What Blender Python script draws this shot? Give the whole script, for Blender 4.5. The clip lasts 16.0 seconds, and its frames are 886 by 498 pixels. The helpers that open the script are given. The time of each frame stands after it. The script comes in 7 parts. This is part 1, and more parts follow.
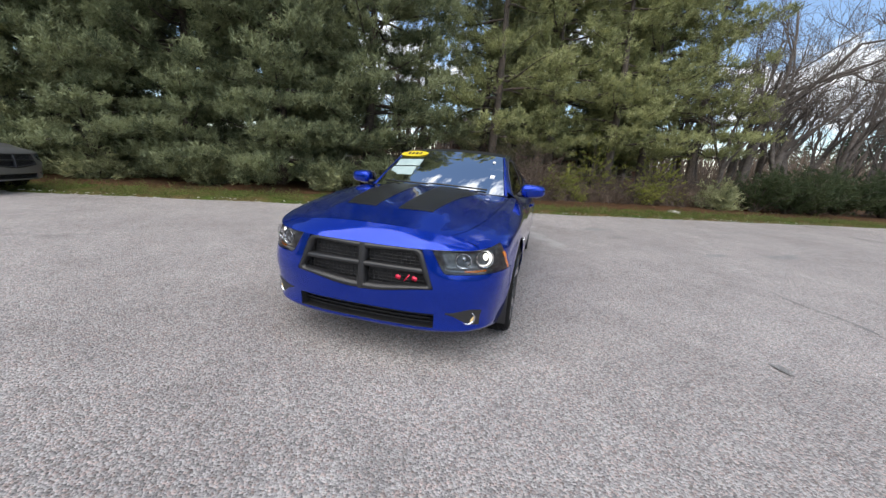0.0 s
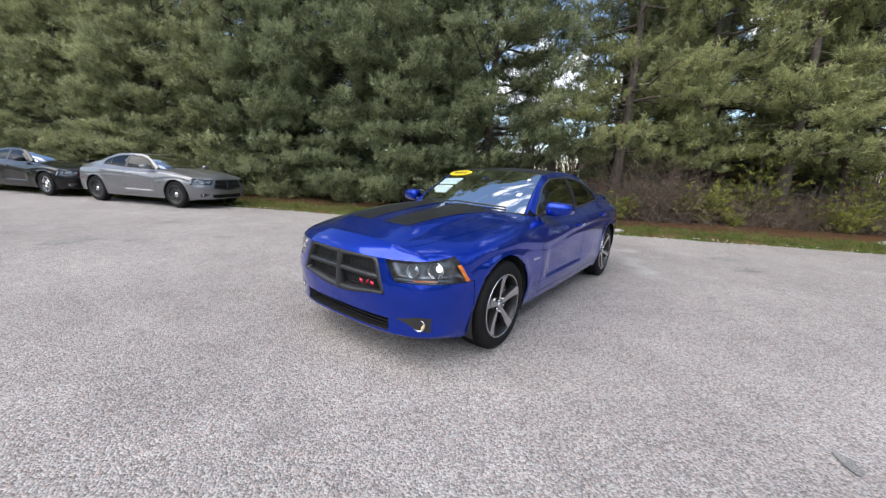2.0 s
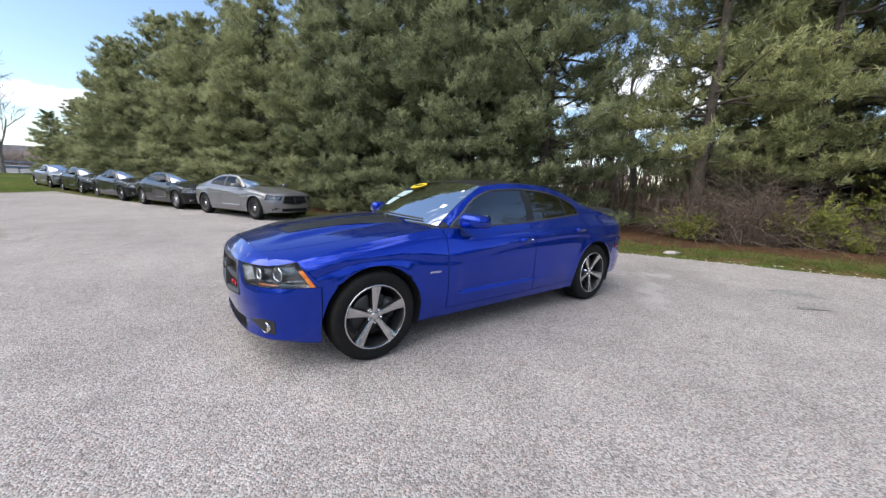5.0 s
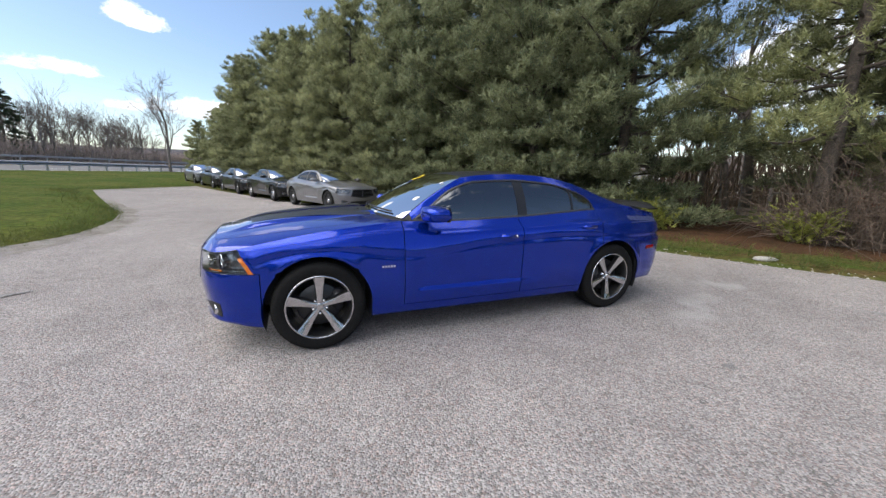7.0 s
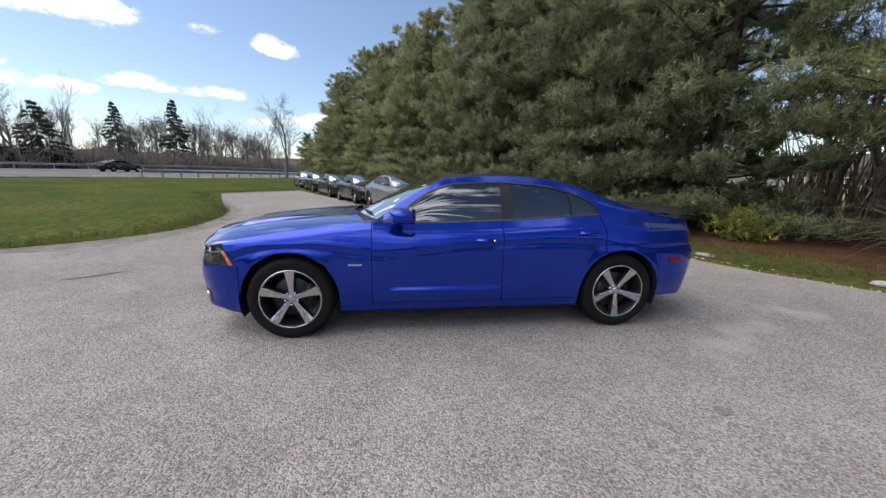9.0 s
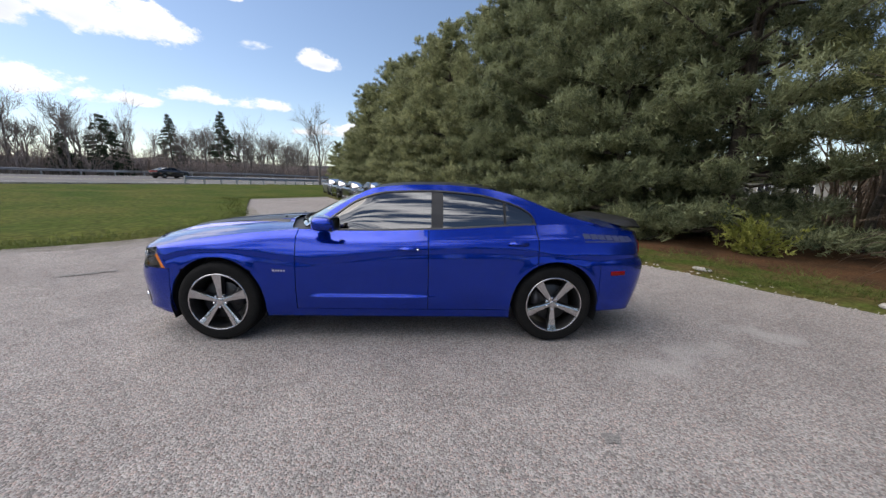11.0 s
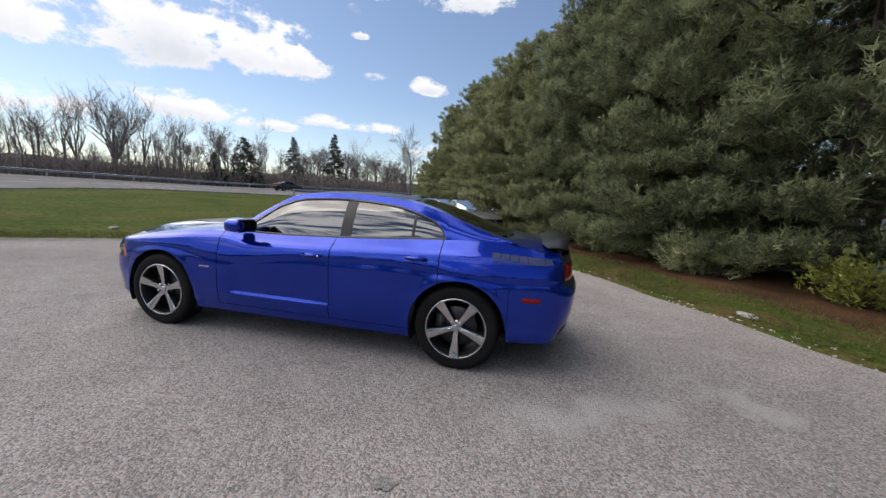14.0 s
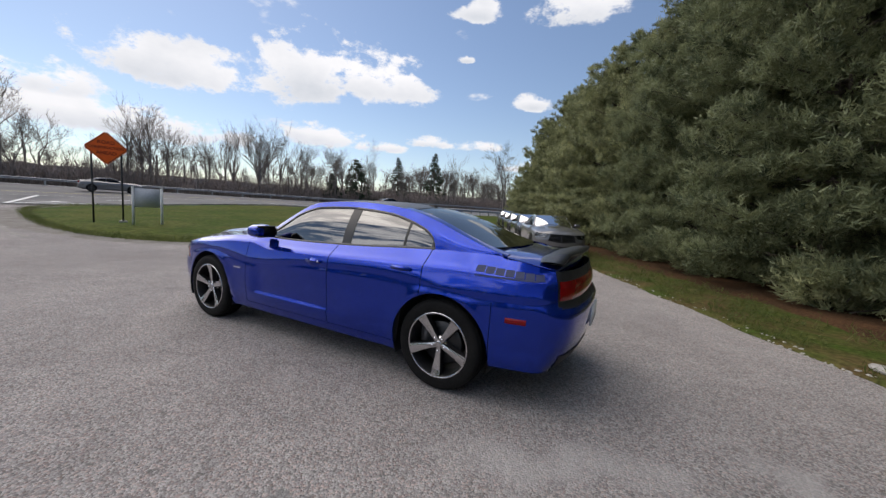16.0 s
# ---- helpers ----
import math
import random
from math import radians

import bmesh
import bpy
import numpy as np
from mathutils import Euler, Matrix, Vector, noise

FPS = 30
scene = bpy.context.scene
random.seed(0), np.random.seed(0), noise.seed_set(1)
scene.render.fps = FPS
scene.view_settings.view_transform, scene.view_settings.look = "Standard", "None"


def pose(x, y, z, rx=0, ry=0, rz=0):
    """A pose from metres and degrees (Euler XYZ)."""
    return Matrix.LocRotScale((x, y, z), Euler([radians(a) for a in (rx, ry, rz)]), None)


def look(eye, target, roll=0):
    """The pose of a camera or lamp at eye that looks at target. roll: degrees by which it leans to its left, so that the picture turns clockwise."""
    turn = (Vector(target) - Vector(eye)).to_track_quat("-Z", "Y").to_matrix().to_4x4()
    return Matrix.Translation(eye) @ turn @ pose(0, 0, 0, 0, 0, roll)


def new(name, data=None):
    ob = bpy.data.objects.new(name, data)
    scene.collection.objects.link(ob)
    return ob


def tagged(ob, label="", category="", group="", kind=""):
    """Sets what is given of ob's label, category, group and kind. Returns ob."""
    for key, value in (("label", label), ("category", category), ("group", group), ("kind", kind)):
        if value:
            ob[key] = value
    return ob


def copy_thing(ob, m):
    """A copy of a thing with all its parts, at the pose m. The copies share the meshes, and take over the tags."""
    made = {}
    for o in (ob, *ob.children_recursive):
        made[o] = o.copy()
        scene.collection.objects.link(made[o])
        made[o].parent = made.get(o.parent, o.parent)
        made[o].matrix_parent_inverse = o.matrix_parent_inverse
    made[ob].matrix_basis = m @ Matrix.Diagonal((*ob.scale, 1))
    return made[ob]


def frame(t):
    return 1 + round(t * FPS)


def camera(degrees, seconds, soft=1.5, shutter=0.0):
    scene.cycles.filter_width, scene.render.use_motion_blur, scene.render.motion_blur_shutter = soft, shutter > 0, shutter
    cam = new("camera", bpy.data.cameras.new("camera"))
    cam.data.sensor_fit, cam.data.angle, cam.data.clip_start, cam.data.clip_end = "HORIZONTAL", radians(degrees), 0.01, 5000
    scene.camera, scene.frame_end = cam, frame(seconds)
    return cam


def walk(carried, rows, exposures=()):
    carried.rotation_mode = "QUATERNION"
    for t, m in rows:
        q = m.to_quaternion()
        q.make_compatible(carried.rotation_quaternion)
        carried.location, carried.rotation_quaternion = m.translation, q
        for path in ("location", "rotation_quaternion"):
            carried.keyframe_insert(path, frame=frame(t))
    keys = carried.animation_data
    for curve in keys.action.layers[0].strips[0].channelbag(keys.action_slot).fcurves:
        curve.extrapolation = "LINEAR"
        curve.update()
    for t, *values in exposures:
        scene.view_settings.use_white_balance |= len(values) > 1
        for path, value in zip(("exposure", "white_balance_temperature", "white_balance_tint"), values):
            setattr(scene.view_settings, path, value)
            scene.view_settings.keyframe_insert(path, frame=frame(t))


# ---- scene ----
cam = camera(101.59, 16.0, 1.4)
PATH = [
    (0, (-4.412, -1.039, 1.345), (-2.532, -0.555, 0.862), 4.23),
    (0.5, (-4.374, -1.327, 1.343), (-2.559, -0.628, 0.877), 3.16),
    (1, (-4.229, -1.598, 1.384), (-2.473, -0.743, 0.950), 3.30),
    (1.5, (-4.119, -1.927, 1.396), (-2.418, -0.936, 1.042), 3.38),
    (2, (-4.019, -2.192, 1.408), (-2.466, -1.006, 0.981), 2.79),
    (2.5, (-3.819, -2.374, 1.405), (-2.303, -1.129, 1.014), 3.97),
    (3, (-3.612, -2.596, 1.425), (-2.158, -1.267, 1.077), 3.10),
    (3.5, (-3.438, -2.893, 1.465), (-2.143, -1.415, 1.094), 3.06),
    (3.7, (-3.371, -2.947, 1.453), (-2.052, -1.485, 1.105), 3.12),
    (5.8, (-2.291, -3.573, 1.415), (-1.213, -1.922, 1.080), 2.90),
    (6, (-2.176, -3.589, 1.430), (-1.121, -1.921, 1.110), 3.21),
    (6.5, (-1.935, -3.658, 1.412), (-1.017, -1.910, 1.095), 0.85),
    (7, (-1.676, -3.797, 1.426), (-0.926, -1.987, 1.022), 1.53),
    (7.5, (-1.436, -3.862, 1.400), (-0.718, -2.044, 0.980), 1.31),
    (8, (-1.157, -3.855, 1.411), (-0.515, -2.014, 0.964), 2.78),
    (8.5, (-0.943, -3.911, 1.401), (-0.529, -1.991, 1.022), 1.51),
    (9, (-0.647, -4.046, 1.426), (-0.373, -2.104, 1.036), 1.11),
    (9.2, (-0.522, -4.066, 1.411), (-0.239, -2.121, 1.038), -0.10),
    (11.3, (0.512, -4.109, 1.457), (0.574, -2.140, 1.110), 2.09),
    (11.5, (0.649, -4.090, 1.429), (0.693, -2.113, 1.130), 2.46),
    (12, (0.930, -4.072, 1.428), (0.926, -2.093, 1.138), 2.07),
    (12.5, (1.209, -4.069, 1.438), (1.056, -2.103, 1.110), 2.32),
    (13, (1.426, -3.985, 1.413), (1.208, -2.023, 1.091), 2.82),
    (13.5, (1.637, -3.863, 1.445), (1.301, -1.912, 1.163), 2.89),
    (14, (1.996, -3.818, 1.438), (1.584, -1.879, 1.167), 3.39),
    (14.5, (2.215, -3.735, 1.444), (1.645, -1.831, 1.223), 2.37),
    (15, (2.394, -3.546, 1.433), (1.734, -1.676, 1.177), 3.95),
    (15.5, (2.577, -3.434, 1.425), (1.837, -1.591, 1.188), 2.58),
    (16, (2.794, -3.340, 1.421), (1.872, -1.578, 1.205), 3.55),
]
EXPOSURES = [(0.0, 0.48, 6650, 8), (2.5, 0.76, 6650, 8), (3.5, 0.78, 6650, 8), (6.0, 0.64, 6750, 9), (9.0, 0.24, 6850, 10), (12.5, 0.14, 6900, 11), (16.0, -0.13, 6920, 11)]
walk(cam, [(t, look(eye, target, roll)) for t, eye, target, roll in PATH], EXPOSURES)

# ---- world, sun and exposure ----
SUN_ELEVATION, SUN_AZIMUTH = radians(51), radians(282)


def tree_nodes(owner):
    owner.use_nodes = True
    owner.node_tree.nodes.clear()
    return owner.node_tree.nodes, owner.node_tree.links


def build_world():
    world = bpy.data.worlds.new("sky")
    scene.world = world
    n, l = tree_nodes(world)
    sky = n.new("ShaderNodeTexSky")
    sky.sky_type, sky.sun_disc = "NISHITA", False
    sky.sun_elevation, sky.sun_rotation = SUN_ELEVATION, SUN_AZIMUTH
    sky.air_density, sky.dust_density, sky.ozone_density = 1.0, 0.4, 1.0
    tex = n.new("ShaderNodeTexCoord")
    sep = n.new("ShaderNodeSeparateXYZ")
    l.new(tex.outputs["Generated"], sep.inputs[0])

    def m(op, a, b=None, c=None):
        k = n.new("ShaderNodeMath")
        k.operation = op
        for i, v in enumerate((a, b, c)):
            if v is None:
                continue
            if isinstance(v, (int, float)):
                k.inputs[i].default_value = v
            else:
                l.new(v, k.inputs[i])
        return k.outputs[0]

    # clouds: noise on a flat layer, gathered round the cumulus seen over the highway
    zc = m("ADD", m("MAXIMUM", sep.outputs[2], 0.0), 0.12)
    comb = n.new("ShaderNodeCombineXYZ")
    l.new(m("DIVIDE", sep.outputs[0], zc), comb.inputs[0]), l.new(m("DIVIDE", sep.outputs[1], zc), comb.inputs[1])

    def cloud_noise(scale, detail, rough, vector):
        k = n.new("ShaderNodeTexNoise")
        k.inputs["Scale"].default_value, k.inputs["Detail"].default_value, k.inputs["Roughness"].default_value = scale, detail, rough
        l.new(vector, k.inputs["Vector"])
        return k.outputs["Fac"]

    wide = cloud_noise(1.7, 8, 0.58, comb.outputs[0])
    stretch = n.new("ShaderNodeMapping")
    stretch.inputs["Scale"].default_value = (1.0, 1.0, 1.7)
    l.new(tex.outputs["Generated"], stretch.inputs["Vector"])
    lumps = cloud_noise(12.0, 10, 0.66, stretch.outputs[0])
    az = m("ARCTAN2", sep.outputs[0], sep.outputs[1])
    el = m("ARCSINE", sep.outputs[2])
    gather, under = None, None
    for a0, e0, ra, re in CLOUDS:
        dx = m("DIVIDE", m("SUBTRACT", az, radians(a0)), radians(ra))
        dy = m("DIVIDE", m("SUBTRACT", el, radians(e0)), radians(re))
        low = m("MULTIPLY", dy, -1.0)
        dy = m("MAXIMUM", dy, m("MULTIPLY", dy, -1.9))
        k = m("SUBTRACT", 1.0, m("ADD", m("MULTIPLY", dx, dx), m("MULTIPLY", dy, dy)))
        low = m("MULTIPLY", m("MAXIMUM", k, 0.0), m("ADD", low, 0.35))
        gather = k if gather is None else m("MAXIMUM", gather, k)
        under = low if under is None else m("MAXIMUM", under, low)
    gather = m("MAXIMUM", gather, -1.5)
    cover = m("ADD", m("MULTIPLY", gather, 0.66), m("MULTIPLY", m("SUBTRACT", lumps, 0.50), 3.3))
    # scattered high cloud, and the unseen bank and overhead cloud mirrored in the car
    high = m("MINIMUM", m("MULTIPLY", m("SUBTRACT", wide, 0.63), 5.0), 1.2)
    streak = n.new("ShaderNodeMapping")
    streak.inputs["Scale"].default_value = (0.75, 1.9, 1.0)
    streak.inputs["Rotation"].default_value = (0, 0, radians(14))
    l.new(comb.outputs[0], streak.inputs["Vector"])
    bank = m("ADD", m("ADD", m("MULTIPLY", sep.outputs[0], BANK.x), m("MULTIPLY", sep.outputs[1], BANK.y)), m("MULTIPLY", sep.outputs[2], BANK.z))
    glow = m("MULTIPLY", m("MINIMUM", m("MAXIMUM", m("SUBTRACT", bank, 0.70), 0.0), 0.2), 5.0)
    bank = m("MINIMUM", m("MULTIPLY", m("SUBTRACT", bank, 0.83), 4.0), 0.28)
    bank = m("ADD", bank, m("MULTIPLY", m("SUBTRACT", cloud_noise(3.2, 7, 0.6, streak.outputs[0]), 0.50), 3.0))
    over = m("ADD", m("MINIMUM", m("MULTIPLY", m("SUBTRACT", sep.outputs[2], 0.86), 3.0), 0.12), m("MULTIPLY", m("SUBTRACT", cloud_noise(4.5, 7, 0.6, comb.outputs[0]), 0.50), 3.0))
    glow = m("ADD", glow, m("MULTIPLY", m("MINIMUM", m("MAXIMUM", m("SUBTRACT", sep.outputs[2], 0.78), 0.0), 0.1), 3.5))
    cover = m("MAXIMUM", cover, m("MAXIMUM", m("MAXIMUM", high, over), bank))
    ramp = n.new("ShaderNodeValToRGB")
    ramp.color_ramp.elements[0].position, ramp.color_ramp.elements[1].position = 0.0, 0.5
    ramp.color_ramp.interpolation = "EASE"
    l.new(cover, ramp.inputs[0])
    shade = n.new("ShaderNodeValToRGB")
    shade.color_ramp.elements[0].position, shade.color_ramp.elements[1].position = 0.30, 0.75
    shade.color_ramp.elements[0].color = (0.95, 0.98, 1.06, 1)
    shade.color_ramp.elements[1].color = (0.62, 0.68, 0.78, 1)
    l.new(m("ADD", m("MULTIPLY", under, 0.5), m("MULTIPLY", cloud_noise(6.0, 7, 0.6, stretch.outputs[0]), 0.75)), shade.inputs[0])
    back = n.new("ShaderNodeBackground")
    azure = n.new("ShaderNodeMix")
    azure.data_type, azure.blend_type = "RGBA", "MULTIPLY"
    azure.inputs[0].default_value, azure.inputs[7].default_value = 1.0, (0.96, 0.985, 1.05, 1)
    l.new(sky.outputs[0], azure.inputs[6]), l.new(azure.outputs[2], back.inputs[0])
    back.inputs[1].default_value = SKY
    puff = n.new("ShaderNodeBackground")
    l.new(shade.outputs[0], puff.inputs[0])
    # brightness added to the bank and overhead cloud, for fill light and reflections
    l.new(m("ADD", m("MULTIPLY", glow, BANK_GLOW), CLOUD), puff.inputs[1])
    mix = n.new("ShaderNodeMixShader")
    l.new(ramp.outputs[0], mix.inputs[0]), l.new(back.outputs[0], mix.inputs[1]), l.new(puff.outputs[0], mix.inputs[2])
    out = n.new("ShaderNodeOutputWorld")
    l.new(mix.outputs[0], out.inputs[0])


CLOUDS = [(-63.5, 14.6, 9.5, 4.6), (-49, 16.5, 9, 6.5), (-39, 17.0, 9.5, 4.6), (-75.5, 10.6, 6, 2.6), (-71, 7.4, 14, 3.0), (-47, 9.0, 7.5, 2.3), (-39, 8.6, 5, 1.3), (-31, 9.8, 4, 1.2), (-23, 9.6, 4, 1.2), (-15.5, 15.8, 3.2, 1.6), (-10, 26.5, 7, 3.4), (-24, 27, 4, 2.0), (-26, 21.5, 1.6, 0.8), (-10, 7.0, 9, 1.6), (120, 9, 13, 6), (66, 11, 12, 7), (95, 14, 9, 6)]
SKY, CLOUD, BANK_GLOW = 0.137, 1.12, 1.25
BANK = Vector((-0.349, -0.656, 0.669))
to_sun = Vector((math.sin(SUN_AZIMUTH) * math.cos(SUN_ELEVATION), math.cos(SUN_AZIMUTH) * math.cos(SUN_ELEVATION), math.sin(SUN_ELEVATION)))
build_world()
lamp = bpy.data.lights.new("sun", "SUN")
lamp.energy, lamp.angle, lamp.color = 2.6, radians(72), (1.0, 0.92, 0.82)
sun = new("sun", lamp)
sun.matrix_world = look(to_sun * 50, (0, 0, 0))

# ---- materials ----


def material(name, colour, rough=0.6, metal=0.0, tone=None, scale=4.0, fine=None, bump=0.0, bump_scale=60.0, coat=0.0, spec=0.5, spread=0.12):
    """A surface whose colour wanders to tone over patches of 1/scale m, with finer grain and relief."""
    mt = bpy.data.materials.new(name)
    n, l = tree_nodes(mt)
    out, sh = n.new("ShaderNodeOutputMaterial"), n.new("ShaderNodeBsdfPrincipled")
    l.new(sh.outputs[0], out.inputs[0])
    sh.inputs["Metallic"].default_value, sh.inputs["Roughness"].default_value = metal, rough
    sh.inputs["Coat Weight"].default_value, sh.inputs["Coat Roughness"].default_value = coat, 0.02
    sh.inputs["Specular IOR Level"].default_value = spec
    tone = tone or tuple(min(1, c * (1 - spread)) for c in colour)
    tex = n.new("ShaderNodeTexCoord")
    a = n.new("ShaderNodeTexNoise")
    a.inputs["Scale"].default_value, a.inputs["Detail"].default_value, a.inputs["Roughness"].default_value = scale, 6, 0.6
    l.new(tex.outputs["Object"], a.inputs["Vector"])
    mix = n.new("ShaderNodeMix")
    mix.data_type = "RGBA"
    mix.inputs[6].default_value, mix.inputs[7].default_value = (*colour, 1), (*tone, 1)
    r = n.new("ShaderNodeValToRGB")
    r.color_ramp.elements[0].position, r.color_ramp.elements[1].position = 0.35, 0.65
    l.new(a.outputs["Fac"], r.inputs[0]), l.new(r.outputs[0], mix.inputs[0])
    last = mix.outputs[2]
    if fine:
        b = n.new("ShaderNodeTexNoise")
        b.inputs["Scale"].default_value, b.inputs["Detail"].default_value = fine[0], 3
        l.new(tex.outputs["Object"], b.inputs["Vector"])
        m2 = n.new("ShaderNodeMix")
        m2.data_type = "RGBA"
        m2.blend_type = "MULTIPLY"
        m2.inputs[0].default_value = fine[1]
        r2 = n.new("ShaderNodeValToRGB")
        r2.color_ramp.elements[0].position, r2.color_ramp.elements[1].position = 0.3, 0.7
        r2.color_ramp.elements[0].color = (0.25, 0.25, 0.25, 1)
        r2.color_ramp.elements[1].color = (1.6, 1.6, 1.6, 1)
        l.new(b.outputs["Fac"], r2.inputs[0])
        l.new(last, m2.inputs[6]), l.new(r2.outputs[0], m2.inputs[7])
        last = m2.outputs[2]
    l.new(last, sh.inputs["Base Color"])
    if bump:
        c = n.new("ShaderNodeTexNoise")
        c.inputs["Scale"].default_value, c.inputs["Detail"].default_value = bump_scale, 4
        l.new(tex.outputs["Object"], c.inputs["Vector"])
        bp = n.new("ShaderNodeBump")
        bp.inputs["Strength"].default_value, bp.inputs["Distance"].default_value = bump, 0.02
        l.new(c.outputs["Fac"], bp.inputs["Height"]), l.new(bp.outputs[0], sh.inputs["Normal"])
    return mt


def paint(name, colour, flake=0.25, rough=0.28, coat=1.0, metal=0.55, spec=0.12):
    """Clear-coated car paint with fine metal flake and a little dust."""
    mt = material(name, colour, rough, metal, tuple(c * 0.93 for c in colour), 3.0, None, 0, 60, coat, spec)
    n, l = mt.node_tree.nodes, mt.node_tree.links
    sh = next(k for k in n if k.type == "BSDF_PRINCIPLED")
    sh.inputs["Coat IOR"].default_value = 1.4
    v = n.new("ShaderNodeTexVoronoi")
    v.inputs["Scale"].default_value = 900
    tex = next(k for k in n if k.type == "TEX_COORD")
    l.new(tex.outputs["Object"], v.inputs["Vector"])
    bp = n.new("ShaderNodeBump")
    bp.inputs["Strength"].default_value, bp.inputs["Distance"].default_value = flake * 0.15, 0.001
    l.new(v.outputs["Distance"], bp.inputs["Height"]), l.new(bp.outputs[0], sh.inputs["Normal"])
    return mt


def glass(name, tint, rough=0.0, ior=1.6):
    """A pane: what passes takes the tint, the rest mirrors."""
    mt = bpy.data.materials.new(name)
    n, l = tree_nodes(mt)
    out, mix = n.new("ShaderNodeOutputMaterial"), n.new("ShaderNodeMixShader")
    tr, gl, fr = n.new("ShaderNodeBsdfTransparent"), n.new("ShaderNodeBsdfGlossy"), n.new("ShaderNodeFresnel")
    tr.inputs[0].default_value = (*tint, 1)
    gl.inputs["Roughness"].default_value, fr.inputs[0].default_value = rough, ior
    l.new(fr.outputs[0], mix.inputs[0]), l.new(tr.outputs[0], mix.inputs[1]), l.new(gl.outputs[0], mix.inputs[2])
    l.new(mix.outputs[0], out.inputs[0])
    return mt


def aggregate(name, dark, light, stain):
    """Worn chip-sealed asphalt: single stones, patches of wear and tar."""
    mt = bpy.data.materials.new(name)
    n, l = tree_nodes(mt)
    out, sh = n.new("ShaderNodeOutputMaterial"), n.new("ShaderNodeBsdfPrincipled")
    l.new(sh.outputs[0], out.inputs[0])
    tex = n.new("ShaderNodeTexCoord")
    v = n.new("ShaderNodeTexVoronoi")
    v.inputs["Scale"].default_value = 92
    l.new(tex.outputs["Object"], v.inputs["Vector"])
    hue = n.new("ShaderNodeSeparateColor")
    l.new(v.outputs["Color"], hue.inputs[0])
    r = n.new("ShaderNodeValToRGB")
    e = r.color_ramp.elements
    e[0].position, e[0].color = 0.0, (*dark, 1)
    e[1].position, e[1].color = 1.0, (*light, 1)
    k = e.new(0.45)
    k.color = tuple(dark[i] * 0.55 + light[i] * 0.45 for i in range(3)) + (1,)
    l.new(hue.outputs[0], r.inputs[0])
    # pinkish and ochre stones among the grey
    tint = n.new("ShaderNodeMix")
    tint.data_type, tint.blend_type = "RGBA", "MULTIPLY"
    tr = n.new("ShaderNodeValToRGB")
    tr.color_ramp.elements[0].position, tr.color_ramp.elements[1].position = 0.62, 0.9
    tr.color_ramp.elements[0].color, tr.color_ramp.elements[1].color = (1, 1, 1, 1), (1.1, 0.95, 0.91, 1)
    l.new(hue.outputs[1], tr.inputs[0])
    tint.inputs[0].default_value = 1.0
    l.new(r.outputs[0], tint.inputs[6]), l.new(tr.outputs[0], tint.inputs[7])
    last = tint.outputs[2]
    for scale, lo, hi, dim, amount, detail in ((0.35, 0.35, 0.7, 0.80, 1.0, 4), (2.3, 0.3, 0.75, 0.86, 1.0, 6), (9.0, 0.55, 0.75, 0.85, 0.7, 3)):
        a = n.new("ShaderNodeTexNoise")
        a.inputs["Scale"].default_value, a.inputs["Detail"].default_value, a.inputs["Roughness"].default_value = scale, detail, 0.65
        l.new(tex.outputs["Object"], a.inputs["Vector"])
        q = n.new("ShaderNodeValToRGB")
        q.color_ramp.elements[0].position, q.color_ramp.elements[1].position = lo, hi
        q.color_ramp.elements[0].color, q.color_ramp.elements[1].color = (1.06, 1.05, 1.04, 1), (dim, dim * 0.985, dim * 0.98, 1)
        l.new(a.outputs["Fac"], q.inputs[0])
        mm = n.new("ShaderNodeMix")
        mm.data_type, mm.blend_type = "RGBA", "MULTIPLY"
        mm.inputs[0].default_value = amount
        l.new(last, mm.inputs[6]), l.new(q.outputs[0], mm.inputs[7])
        last = mm.outputs[2]
    # pale places where the binder has worn off the stone
    for x, y, rx, ry, turn in WORN:
        mp = n.new("ShaderNodeMapping")
        mp.vector_type = "TEXTURE"
        mp.inputs["Location"].default_value, mp.inputs["Rotation"].default_value, mp.inputs["Scale"].default_value = (x, y, 0), (0, 0, radians(turn)), (rx, ry, 1)
        l.new(tex.outputs["Object"], mp.inputs["Vector"])
        ln = n.new("ShaderNodeVectorMath")
        ln.operation = "LENGTH"
        l.new(mp.outputs[0], ln.inputs[0])
        wn = n.new("ShaderNodeTexNoise")
        wn.inputs["Scale"].default_value, wn.inputs["Detail"].default_value = 4.0, 6
        l.new(tex.outputs["Object"], wn.inputs["Vector"])
        sm = n.new("ShaderNodeMath")
        sm.operation = "MULTIPLY_ADD"
        sm.inputs[1].default_value = 1.9
        l.new(wn.outputs["Fac"], sm.inputs[0]), l.new(ln.outputs["Value"], sm.inputs[2])
        fr = n.new("ShaderNodeMapRange")
        fr.interpolation_type = "SMOOTHSTEP"
        fr.inputs[1].default_value, fr.inputs[2].default_value, fr.inputs[3].default_value, fr.inputs[4].default_value = 1.0, 1.95, 0.55, 0.0
        l.new(sm.outputs[0], fr.inputs[0])
        mm = n.new("ShaderNodeMix")
        mm.data_type = "RGBA"
        mm.inputs[7].default_value = (0.42, 0.405, 0.395, 1)
        l.new(fr.outputs[0], mm.inputs[0]), l.new(last, mm.inputs[6])
        last = mm.outputs[2]
    # tar-dark worn spots with a shape of their own
    a = n.new("ShaderNodeTexNoise")
    a.inputs["Scale"].default_value, a.inputs["Detail"].default_value = 0.55, 7
    off = n.new("ShaderNodeMapping")
